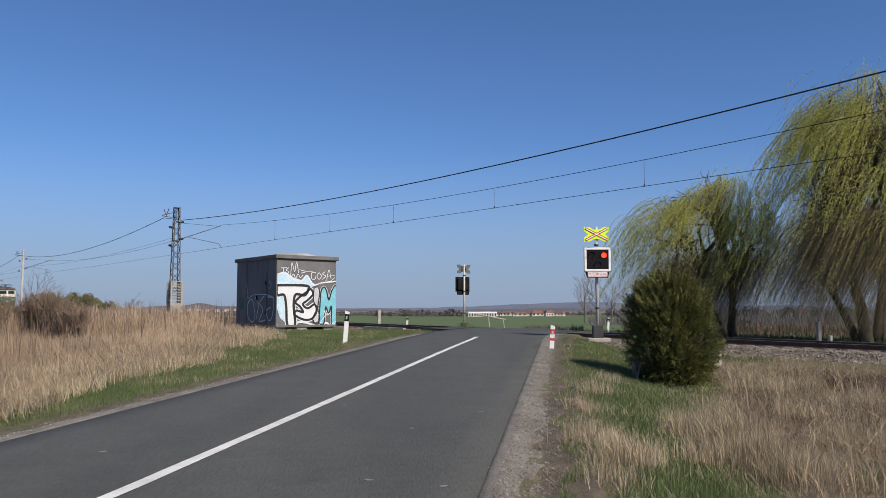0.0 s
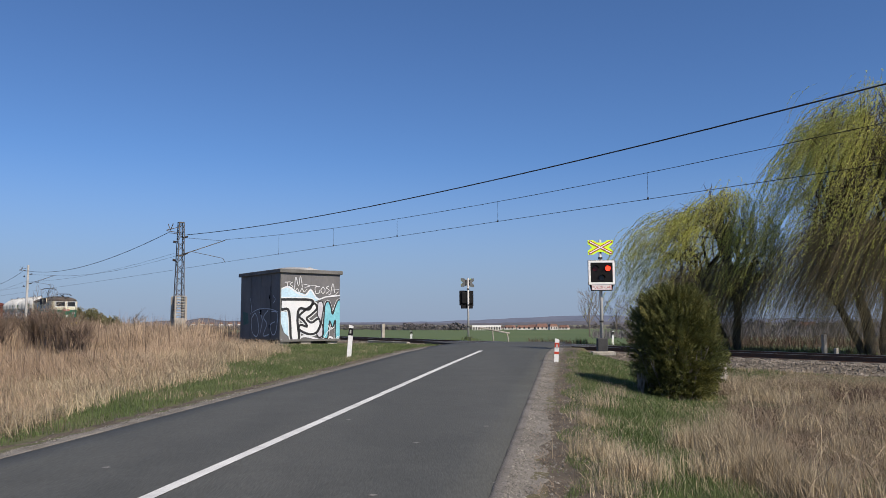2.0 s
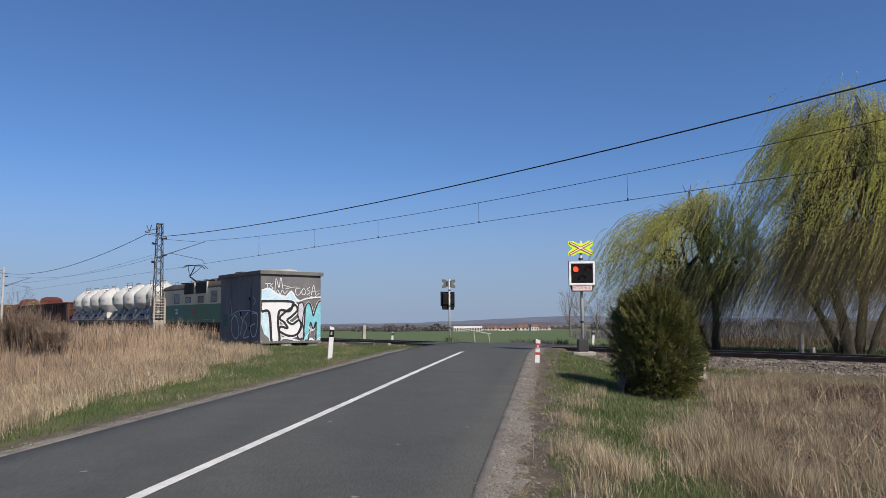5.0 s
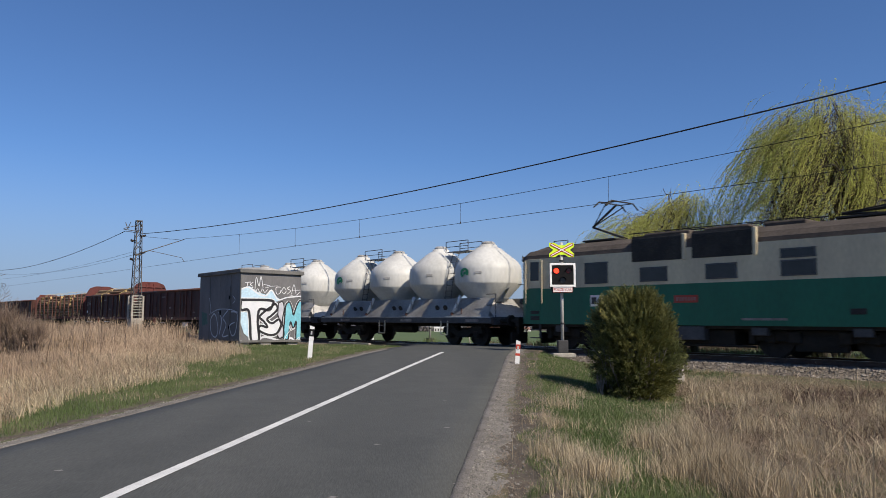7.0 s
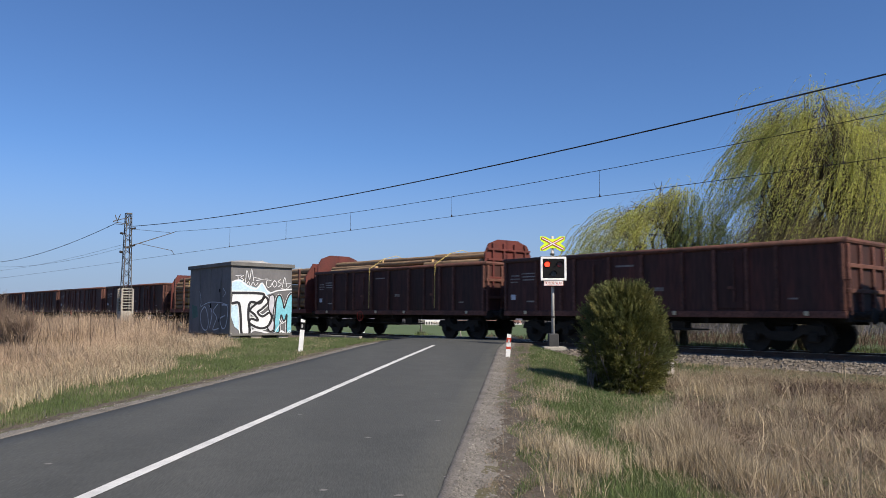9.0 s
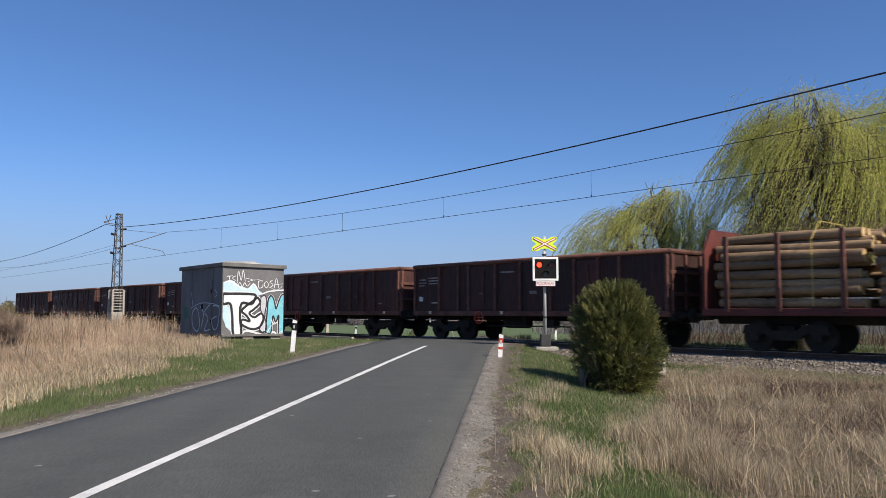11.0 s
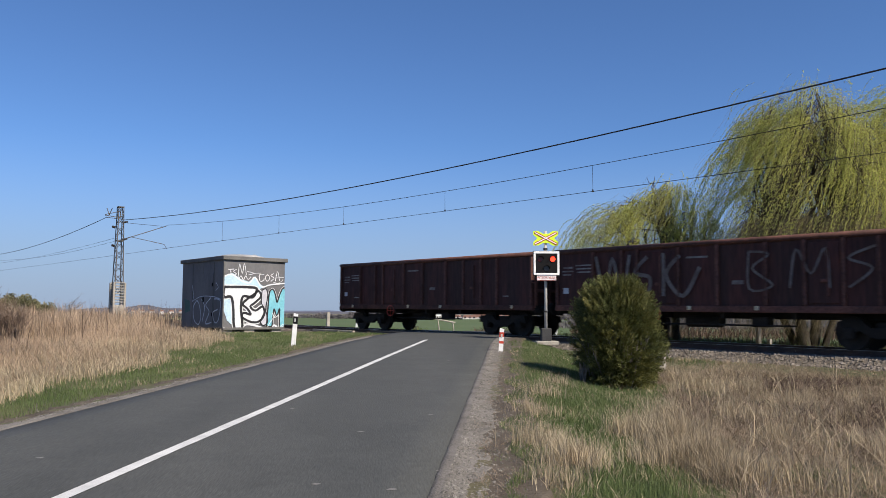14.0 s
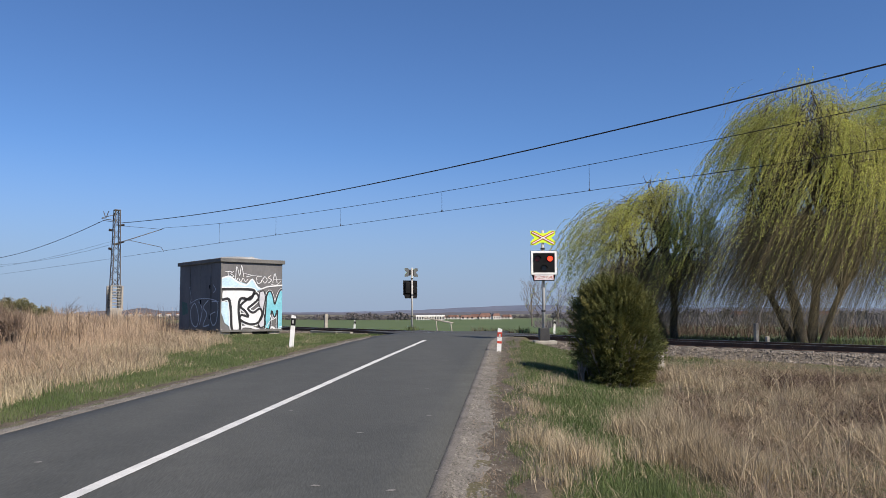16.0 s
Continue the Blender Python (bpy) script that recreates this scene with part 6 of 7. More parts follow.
def dry_patch(x, y):
    return turf_part(x, y) and nz(x, y, 0.95, 4.0) > 0.08 and not lush_part(x, y)


def straw_part(x, y):
    return right_land(x, y) and x > straw_line(y) - 0.25 + 0.5 * nz(x, y, 0.7, 7.0) and math.atan2(x, y) < 0.72


def low_by_track(x, y):
    return 0.5 + 0.5 * step(-3.4, -8.0, far_of(x, y))


def weed_height(x, y):
    return (0.25 + 1.15 * step(-0.25, 0.40, nz(x, y, 0.42, 9))) * (0.60 + 0.6 * nz(x, y, 1.6, 19)) * low_by_track(x, y)


blades("grass_verge", scatter(rg, 125000, 0.5, 9, 5.4, 26, lambda x, y: turf_part(x, y) and near_more(py_rng, y, 8)), 0.095, 0.006, 0.7, (-0.03, 0), M_GREEN, "short fresh green turf on the verge", "grass", rg)
blades("lush_grass", scatter(rg, 38000, 0.5, 8, 5.4, 22, lambda x, y: lush_part(x, y) and near_more(py_rng, y, 8)), 0.11, 0.006, 0.75, (-0.05, 0), M_GREEN, "lush green grass swath along the verge", "grass", rg)
blades("dry_grass", scatter(rg, 8500, 0.5, 8, 5.4, 24, lambda x, y: dry_patch(x, y) and near_more(py_rng, y, 8)), 0.11, 0.005, 0.9, (-0.05, -0.05), M_PALE, "pale dry grass mixed into the turf", "dry grass", rg)
stems("dry_grass", scatter(rg, 5500, 0.5, 9, 5.4, 22, lambda x, y: turf_part(x, y) and nz(x, y, 1.5, 44) > -0.15 and near_more(py_rng, y, 8)), 0.17, 0.005, (0.1, 0.7), (0.6, 1.8), M_PALE, "bent pale blades among the green turf", "dry grass", rg, 1.4, 51)
blades("grass_verge", scatter(rg, 26000, 1.5, 19, 5.4, 26, lambda x, y: straw_part(x, y) and nz(x, y, 0.8, 61) > 0.02 and near_more(py_rng, y, 9)), 0.07, 0.006, 0.7, (0, 0), M_GREEN, "thin green grass under the dead weeds", "grass", rg)
stems("weed_mat", scatter(rg, 34000, 1.5, 19, 5.4, 27, lambda x, y: straw_part(x, y) and near_more(py_rng, y, 9, 1.5)), lambda x, y: 0.30 * low_by_track(x, y), 0.006, (0.5, 1.3), (1.2, 2.0), M_WEED, "matted brown dead weeds lying flat", "weeds", rg, 1.6, 52)
stems("dead_weeds", scatter(rg, 40000, 1.8, 21, 5.4, 27, lambda x, y: straw_part(x, y) and nz(x, y, 0.9, 9.5) > -0.15 and near_more(py_rng, y, 10, 1.2)), lambda x, y: 0.36 * weed_height(x, y), 0.0055, (0.0, 0.7), (0.3, 2.0), M_WEED, "tangled brown dead weeds beside the track", "weeds", rg, 2.2, 53)
stems("straw_weeds", scatter(rg, 6500, 1.8, 21, 5.4, 26, lambda x, y: straw_part(x, y) and nz(x, y, 0.7, 14.0) > 0.12 and near_more(py_rng, y, 10, 1.2)), lambda x, y: 0.42 * weed_height(x, y), 0.006, (0.0, 0.7), (0.5, 2.0), M_PALE, "pale straw arching through the dead weeds", "straw", rg, 1.6, 53)
stems("long_straw", scatter(rg, 600, 2.0, 20, 5.4, 25, lambda x, y: straw_part(x, y) and near_more(py_rng, y, 10, 1.0)), lambda x, y: 0.85 * low_by_track(x, y), 0.008, (0.1, 0.8), (1.0, 1.9), M_PALE, "long fallen pale straw lying criss-cross", "straw", rg, 1.5, 54, 5)
stems("dark_brambles", scatter(rg, 5000, 4, 12, 8, 17, lambda x, y: straw_part(x, y) and nz(x, y, 0.42, 9) < -0.05 and nz(x, y, 0.5, 70) > -0.1), 0.40, 0.009, (0.2, 1.0), (0.9, 2.0), M_TWIG, "dark brown bramble runners in a hollow", "weeds", rg, 1.6, 55, 5)
blades("grass_tuft", scatter(rg, 260, 2.0, 18, 5.4, 24, lambda x, y: straw_part(x, y) and nz(x, y, 0.5, 17) > 0.0).repeat(45, axis=0), lambda x, y: 0.30 * low_by_track(x, y), 0.006, 0.5, (-0.12, 0), M_PALE, "scattered pale dry grass tufts", "dry grass", rg, tuft=0.06)
blades("dead_stalks", scatter(rg, 160, 2.5, 18, 5.4, 23, straw_part), lambda x, y: 0.75 * low_by_track(x, y), 0.008, 0.3, (-0.1, 0), M_PALE, "single pale dead stalks standing in the meadow", "weeds", rg)
stems("dry_grass", scatter(rg, 5200, 0.2, 6, 5.0, 25, lambda x, y: -0.36 < right_off(x, y) < 0.6 and near_more(py_rng, y, 8) and nz(x, y, 1.3, 23) > -0.15), 0.09, 0.005, (0.4, 1.2), (1.0, 1.9), M_WEED, "short brown withered grass over the gravel edge", "dry grass", rg, 1.6, 56, 3)
blades("grass_verge", scatter(rg, 2600, 0.2, 6, 5.0, 25, lambda x, y: -0.25 < right_off(x, y) < 0.4 and nz(x, y, 1.1, 29) > 0.12), 0.06, 0.005, 0.7, (0, 0), M_GREEN, "sparse green grass creeping over the gravel edge", "grass", rg)
# single pale tufts on the right verge
for x, y, h, n in ((3.05, 8.3, 0.60, 4200), (3.0, 7.5, 0.52, 4000), (3.1, 6.8, 0.40, 2600), (2.9, 9.3, 0.5, 1600), (1.75, 7.4, 0.42, 1600), (1.6, 8.3, 0.4, 1200), (2.55, 7.6, 0.42, 900), (1.9, 10.6, 0.34, 600), (2.35, 12.3, 0.40, 500), (1.65, 7.2, 0.36, 700), (3.1, 6.9, 0.5, 900), (3.35, 9.2, 0.48, 800), (3.9, 11.2, 0.5, 700), (1.45, 6.6, 0.30, 500), (4.5, 9.0, 0.4, 600), (5.2, 11.8, 0.5, 600), (3.0, 14.2, 0.35, 400), (6.0, 15.3, 0.55, 600)):
    blades("grass_tuft", np.tile([[x, y]], (int(n * 0.55), 1)), h * 0.72, 0.006, 0.55, (-0.10, -0.05), M_PALE, "pale dry grass tuft on the verge", "dry grass", rg, tuft=0.15)
# grass beyond the track
blades("field_edge", scatter(rg, 14000, -14, 20, 22, 62, lambda x, y: 3.0 < far_of(x, y) < 8 and abs(x - road_mid(y)) > 2.8), 0.35, 0.02, 0.5, (-0.1, 0), M_GREEN, "rough green grass beyond the track", "grass", rg)
blades("field_edge", scatter(rg, 9000, 4, 30, 18, 40, lambda x, y: 3.0 < far_of(x, y) < 9), 0.32, 0.018, 0.6, (-0.1, 0), M_TWIG, "tall brown dry grass under the willows", "dry grass", rg)


# ---- shrubs and trees ----
def twigs(bm, p, d, length, r, depth, rg_, spread_=0.5):
    q = p + d * length
    mid = p.lerp(q, 0.5) + Vector((rg_.uniform(-1, 1), rg_.uniform(-1, 1), rg_.uniform(-0.5, 0.5))) * length * 0.06
    tube(bm, p, mid, r, r * 0.82, 5 if r > 0.03 else 3, False)
    tube(bm, mid, q, r * 0.82, r * 0.6, 5 if r > 0.03 else 3, False)
    if depth:
        for i in range(rg_.choice((2, 3))):
            e = (d + Vector((rg_.uniform(-1, 1), rg_.uniform(-1, 1), rg_.uniform(-0.6, 0.8))) * spread_).normalized()
            twigs(bm, mid.lerp(q, rg_.uniform(0.2, 1.0)), e, length * rg_.uniform(0.55, 0.8), r * 0.6, depth - 1, rg_, spread_)


def bare_shrub(x, y, h, w, label, stems, material, seed, depth=3):
    rg_ = random.Random(seed)
    bm = B()
    z = ground_z(x, y) - 0.05
    for i in range(stems):
        a = rg_.uniform(0, 6.283)
        d = Vector((math.cos(a) * w / h * 0.55 * rg_.random(), math.sin(a) * w / h * 0.55 * rg_.random(), 1)).normalized()
        twigs(bm, Vector((rg_.uniform(-0.3, 0.3) * w, rg_.uniform(-0.3, 0.3) * w, 0)), d, h * rg_.uniform(0.34, 0.46), 0.011 + 0.004 * h, depth, rg_)
    ob = new("shrub", mesh_of("shrub", bm, material))
    ob.location = (x, y, z)
    return tagged(ob, label, "shrub")


for i, (dx, dy, h) in enumerate(((0, 0, 1.75), (-1.0, 0.6, 1.7), (0.9, -0.5, 1.35), (-1.9, -0.2, 1.6), (-2.9, 0.5, 1.75))):
    bare_shrub(-12.6 + dx, 25.4 + dy, h, 1.1, "leafless dark brown bramble shrub among reeds", 60, M_BRAMBLE, 40 + i)


def leaf_cloud(name, centre_fn, n, size, material, rg_, parent, up=0.3):
    """Small leaf quads, n of them, each at a place and normal from centre_fn."""
    v, f = [], []
    for i in range(n):
        p, nr = centre_fn(rg_)
        t = nr.cross(Vector((rg_.uniform(-1, 1), rg_.uniform(-1, 1), rg_.uniform(-1, 1)))).normalized()
        b = (nr + Vector((rg_.uniform(-1, 1), rg_.uniform(-1, 1), rg_.uniform(-0.2, 1) + up)) * 0.7).normalized()
        s = size * rg_.uniform(0.5, 1.3)
        k = len(v)
        v += [p - t * s * 0.35, p + t * s * 0.35, p + t * s * 0.22 + b * s, p - t * s * 0.22 + b * s * 0.9]
        f.append((k, k + 1, k + 2, k + 3))
    me = bpy.data.meshes.new(name)
    me.from_pydata(v, [], f)
    me.materials.append(material)
    return part(name, me, None, parent)


def thuja(x, y, h, w):
    z = ground_z(x, y)
    t = thing("evergreen_bush", "dense dark olive evergreen bush on the verge", "bush", pose(x, y, z))
    rg_ = random.Random(77)
    bm = B()
    for i in range(26):
        a = rg_.uniform(0, 6.283)
        r = rg_.uniform(0.05, 0.5)
        b = Vector((r * math.cos(a), r * math.sin(a), -0.05))
        d = Vector((0.35 * math.cos(a), 0.35 * math.sin(a), 1)).normalized()
        twigs(bm, b, d, h * 0.3, 0.018, 2, rg_, 0.4)
    for i in range(16):
        b = Vector((-w * 0.42 + rg_.uniform(-0.12, 0.2), rg_.uniform(-0.3, 0.2), -0.05))
        twigs(bm, b, Vector((rg_.uniform(-0.15, 0.1), 0, 1)).normalized(), 0.35, 0.012, 1, rg_, 0.3)
    part("stem", bm, M_PALEBARK, t, "grey bare stems")

    def radius(a, u):
        prof = (max(0.0, 1 - abs(u - 0.42) ** 2.2 * 3.0)) ** 0.55 if u > 0.42 else 0.80 + 0.20 * (u / 0.42)
        return w / 2 * prof * (1 + 0.34 * noise.noise((math.cos(a) * 1.5 + 3.0, math.sin(a) * 1.5, u * 3.0)) + 0.30 * noise.noise((math.cos(a) * 3.5, math.sin(a) * 3.5, u * 8)))

    v, f = [], []
    for i in range(2500):
        a, u = rg_.uniform(0, 6.283), rg_.random() ** 0.9
        r = radius(a, u) * rg_.uniform(0.72, 0.99)
        n = Vector((math.cos(a) + rg_.gauss(0, 0.35), math.sin(a) + rg_.gauss(0, 0.35), (u - 0.25) * 1.7 + rg_.uniform(-0.1, 0.9))).normalized()
        p = Vector((r * math.cos(a), r * math.sin(a), 0.06 + u * h * 0.97))
        sd = n.cross(Vector((rg_.gauss(0, 1), rg_.gauss(0, 1), rg_.gauss(0, 1)))).normalized()
        ln = rg_.uniform(0.12, 0.30)
        thick = n.cross(sd) * 0.010
        # a fan of leaflets on both sides of a short axis
        for k in range(9):
            c = p + n * ln * k / 9 + thick * rg_.uniform(-1, 1)
            for sg in (-1, 1):
                d = (n * 0.8 + sd * sg * rg_.uniform(0.4, 0.9) + thick * rg_.uniform(-20, 20)).normalized()
                l, w_ = (0.075 - 0.004 * k) * rg_.uniform(0.7, 1.3), 0.0085
                e = d.cross(n.cross(sd) + Vector((rg_.uniform(-0.6, 0.6), rg_.uniform(-0.6, 0.6), rg_.uniform(-0.6, 0.6)))).normalized() * w_
                b0 = len(v)
                v += [c - e * 0.6, c + d * l * 0.55 - e, c + d * l, c + d * l * 0.55 + e]
                f.append((b0, b0 + 1, b0 + 2, b0 + 3))
    me = bpy.data.meshes.new("foliage")
    me.from_pydata(v, [], f)
    me.materials.append(M_THUJA)
    part("foliage", me, None, t, "scaly olive-green fronds")

    def inner(q):
        a, u = q.uniform(0, 6.283), q.random()
        r = radius(a, u) * q.uniform(0.45, 0.75)
        return Vector((r * math.cos(a), r * math.sin(a), 0.05 + u * h * 0.95)), Vector((math.cos(a), math.sin(a), 0.2))

    leaf_cloud("inner_foliage", inner, 6000, 0.09, M_THUJA, rg_, t)
    return t


thuja(4.60, 15.75, 2.12, 1.72)


def willow(x, y, h, wl, wr, seed, label, strands, trunks):
    """wl, wr: reach of the crown to either side; strands hang and drift with the wind."""
    rg_ = random.Random(seed)
    z = ground_z(x, y) - 0.1
    t = thing("willow_tree", label, "tree", pose(x, y, z), "weeping willows")
    bm = B()
    tips = []

    def crown(a, e):
        # a point of the crown's dome
        c, s_ = math.cos(a), math.sin(a)
        rx = wr if c > 0 else wl
        lump = 1 + 0.11 * noise.noise((c * 1.7 + seed, s_ * 1.7, e * 2.0)) + 0.05 * noise.noise((c * 4, s_ * 4 + seed, e * 5))
        return Vector((c * rx * math.cos(e), s_ * (wl + wr) / 2 * math.cos(e), h * 0.50 + h * 0.50 * math.sin(e))) * lump

    def limb(p, q, r0, r1, n=6, wob=0.12):
        pts = [p]
        for i in range(1, n + 1):
            u = i / n
            m = p.lerp(q, u) + Vector((0, 0, math.sin(u * math.pi) * (q - p).length * 0.13))
            m += Vector((rg_.uniform(-1, 1), rg_.uniform(-1, 1), rg_.uniform(-1, 1))) * wob * (1 - u * 0.5)
            pts.append(m)
        for i in range(n):
            tube(bm, pts[i], pts[i + 1], r0 + (r1 - r0) * i / n, r0 + (r1 - r0) * (i + 1) / n, 7 if r0 > 0.06 else 4, False)
        return pts

    for bx, by, tx, tz, r in trunks:
        tr_ = limb(Vector((bx, by, 0)), Vector((tx, by, tz)), r, r * 0.62, 5, 0.07)
        top = tr_[-1]
        for i in range(15):
            a, e = rg_.uniform(0, 6.283), rg_.uniform(0.0, 1.45)
            g = crown(a, e) * 0.82
            g.x = g.x * 0.8 + tx * 0.35
            l1 = limb(rg_.choice(tr_[3:]), g, r * 0.52, 0.026, 6, 0.28)
            for k in range(7):
                s0 = rg_.choice(l1[2:])
                a2, e2 = a + rg_.gauss(0, 0.55), max(-0.15, min(1.5, e + rg_.gauss(0, 0.35)))
                l2 = limb(s0, s0.lerp(crown(a2, e2), 0.70), 0.024, 0.008, 4, 0.12)
                tips += l2[2:]
            tips += l1[4:]
    part("trunk", bm, M_BARK, t, "dark forked trunk and limbs", smooth=True)
    wind = Vector((-0.85, 0.05, 0))
    sv, sf, lv, lf = [], [], [], []
    clumps = []
    for i in range(strands // 16):
        if rg_.random() < 0.62:
            c = rg_.choice(tips).copy()
        else:
            c = crown(rg_.uniform(0, 6.283), math.asin(rg_.random() ** 0.8)) * rg_.uniform(0.84, 1.02)
        rx = wr if c.x > 0 else wl
        if (c.x / rx) ** 2 + (c.y * 2 / (wl + wr)) ** 2 + ((c.z - h * 0.46) / (h * 0.54)) ** 2 > 1.02:
            continue
        curtain = rg_.random() < 0.10
        clumps.append((c, rg_.uniform(2.0, 3.0) if curtain else rg_.uniform(0.5, 1.4), rg_.uniform(0.6, 1.7) if curtain or rg_.random() < (0.62 if c.z > h * 0.50 else 0.36) else -1.0, rg_.uniform(0.10, 0.42), rg_.uniform(0.35, 1.15)))
    for i in range(strands // 240):
        a = rg_.uniform(0, 6.283)
        c = crown(a, 0.0) * rg_.uniform(0.45, 0.95)
        clumps.append((Vector((c.x, c.y, h * rg_.uniform(0.24, 0.5))), rg_.uniform(0.7, 1.2), rg_.uniform(0.8, 1.8), rg_.uniform(0.12, 0.4), 0.8))
    for i in range(strands):
        c, long_, leafy, wide, gust_ = rg_.choice(clumps)
        p = c + Vector((rg_.gauss(0, 1), rg_.gauss(0, 1), rg_.gauss(0, 0.8))) * wide
        out = Vector((p.x, p.y, 0))
        out = out.normalized() if out.length > 0.1 else Vector((1, 0, 0))
        ln = min(rg_.uniform(0.8, 2.1) * long_ * h / 9, p.z - 0.3)
        if ln < 0.3:
            continue
        gust = gust_ * rg_.uniform(0.8, 1.15)
        pts, n = [p], 6
        d = (out * 0.6 + Vector((0, 0, 0.12)) + wind * 0.35).normalized()
        for k in range(n):
            d = (d + Vector((0, 0, -0.50)) + wind * 0.22 * gust).normalized()
            pts.append(pts[-1] + d * ln / n)
        q = Vector((rg_.uniform(-1, 1), rg_.uniform(-1, 1), 0)).normalized() * 0.0045
        b0 = len(sv)
        for k, c in enumerate(pts):
            s_ = 1 - 0.75 * k / n
            sv += [c - q * s_, c + q * s_]
        for k in range(n):
            sf.append((b0 + 2 * k, b0 + 2 * k + 1, b0 + 2 * k + 3, b0 + 2 * k + 2))
        if leafy < 0:
            continue
        count = int(ln * 25 * leafy * (0.16 + 0.84 * step(0.38, 0.72, p.z / h)))
        for k in range(count):
            u = rg_.uniform(0.02, 1) ** 1.25 * n
            i0 = min(int(u), n - 1)
            c = pts[i0].lerp(pts[i0 + 1], u - i0)
            d = ((pts[i0 + 1] - pts[i0]).normalized() + Vector((rg_.uniform(-1, 1), rg_.uniform(-1, 1), rg_.uniform(-0.8, 0.7))) * 0.65).normalized()
            sd = d.cross(Vector((rg_.uniform(-1, 1), rg_.uniform(-1, 1), rg_.uniform(-1, 1)))).normalized() * 0.0085
            l = rg_.uniform(0.06, 0.115)
            b1 = len(lv)
            lv += [c, c + d * l * 0.5 + sd, c + d * l, c + d * l * 0.5 - sd]
            lf.append((b1, b1 + 1, b1 + 2, b1 + 3))
    for i in range(strands):
        p = rg_.choice(tips) * rg_.uniform(0.85, 1.0)
        p = Vector((p.x, p.y, min(p.z, h * 0.48))) + Vector((rg_.gauss(0, 0.3), rg_.gauss(0, 0.3), rg_.gauss(0, 0.2)))
        ln = min(rg_.uniform(1.5, 5.0), p.z - 0.2)
        if ln < 0.4:
            continue
        d, c = Vector((rg_.uniform(-0.5, 0.3), rg_.uniform(-0.3, 0.3), 0.1)), p
        q = Vector((rg_.uniform(-1, 1), rg_.uniform(-1, 1), 0)).normalized() * 0.0056
        b0 = len(sv)
        for k in range(5):
            sv += [c - q * (1 - 0.18 * k), c + q * (1 - 0.18 * k)]
            d = (d + Vector((0, 0, -0.7)) + wind * 0.36).normalized()
            c = c + d * ln / 4
        for k in range(4):
            sf.append((b0 + 2 * k, b0 + 2 * k + 1, b0 + 2 * k + 3, b0 + 2 * k + 2))
    for nm, v, f, m, lb in (("drooping_twig_veil", sv, sf, M_STRAND, "long thin drooping twigs"), ("foliage", lv, lf, M_WILLOW, "fresh yellow-green narrow leaves")):
        me = bpy.data.meshes.new(nm)
        me.from_pydata(v, [], f)
        me.materials.append(m)
        part(nm, me, None, t, lb)
    return t


willow(15.0, 27.6, 10.0, 3.0, 3.9, 3, "large weeping willow with fresh yellow-green leaves swept by wind", 5300, ((0.0, 0.0, -0.6, 3.0, 0.22), (0.35, 0.2, 0.9, 3.3, 0.19), (-0.1, 0.3, -1.6, 2.6, 0.15), (0.5, -0.2, 2.0, 2.9, 0.13)))
willow(11.4, 32.4, 7.2, 3.8, 2.5, 8, "smaller weeping willow with yellow-green leaves beside the track", 4000, ((0.6, 0.0, 0.5, 2.8, 0.17), (0.3, 0.3, -0.9, 2.7, 0.15)))
willow(20.0, 27.8, 10.8, 3.4, 3.6, 12, "weeping willow with yellow-green leaves behind the track", 3900, ((-0.3, 0.0, -0.6, 3.6, 0.25), (0.3, 0.2, 0.9, 3.6, 0.22)))


def bare_tree(x, y, h, w, label, seed, material=None, depth=5):
    rg_ = random.Random(seed)
    z = ground_z(x, y) - 0.1
    t = thing("bare_tree", label, "tree", pose(x, y, z))
    bm = B()
    tube(bm, (0, 0, 0), (0, 0, h * 0.45), h * 0.014, h * 0.009, 6, False)
    part("trunk", bm, material or M_PALEBARK, t)
    bm = B()
    for i in range(9):
        a = rg_.uniform(0, 6.283)
        d = Vector((math.cos(a) * w / h, math.sin(a) * w / h, rg_.uniform(0.6, 1.2))).normalized()
        twigs(bm, Vector((0, 0, h * rg_.uniform(0.12, 0.45))), d, h * rg_.uniform(0.2, 0.28), h * 0.0055, depth - 1, rg_, 0.45)
    part("crown", bm, material or M_PALEBARK, t, "fine leafless branches")


def bearing(az, d):
    return math.sin(radians(az)) * d, math.cos(radians(az)) * d


for i, (az, d, h) in enumerate(((10.3, 92, 7.2), (11.2, 96, 6.6), (12.2, 88, 6.0), (13.5, 90, 5.5))):
    x, y = bearing(az, d)
    bare_tree(x, y, h, 4.2, "slender leafless pale tree beyond the field edge", 60 + i)


def brush_row(az0, az1, d0, d1, h, n, label, seed, material=None, w=0.05):
    """A far belt of leafless brush as fine upright twigs."""
    rg_ = np.random.default_rng(seed)
    pts = []
    for i in range(n):
        az, d = rg_.uniform(az0, az1), rg_.uniform(d0, d1)
        pts.append(bearing(az, d))
    return blades("thicket", np.array(pts), h, w, 0.75, (0, 0), material or M_TWIG, label, "thicket", rg_)


brush_row(13, 46, 110, 165, 1.9, 9000, "grey leafless scrub wood behind the willows", 5, M_WOODS, 0.10)
brush_row(10.5, 45, 75, 120, 1.0, 7000, "leafless grey-brown thicket behind the willows", 1, M_WOODS, 0.06)
brush_row(13, 42, 40, 56, 0.7, 7000, "leafless brown scrub behind the willows", 2, M_TWIG, 0.025)


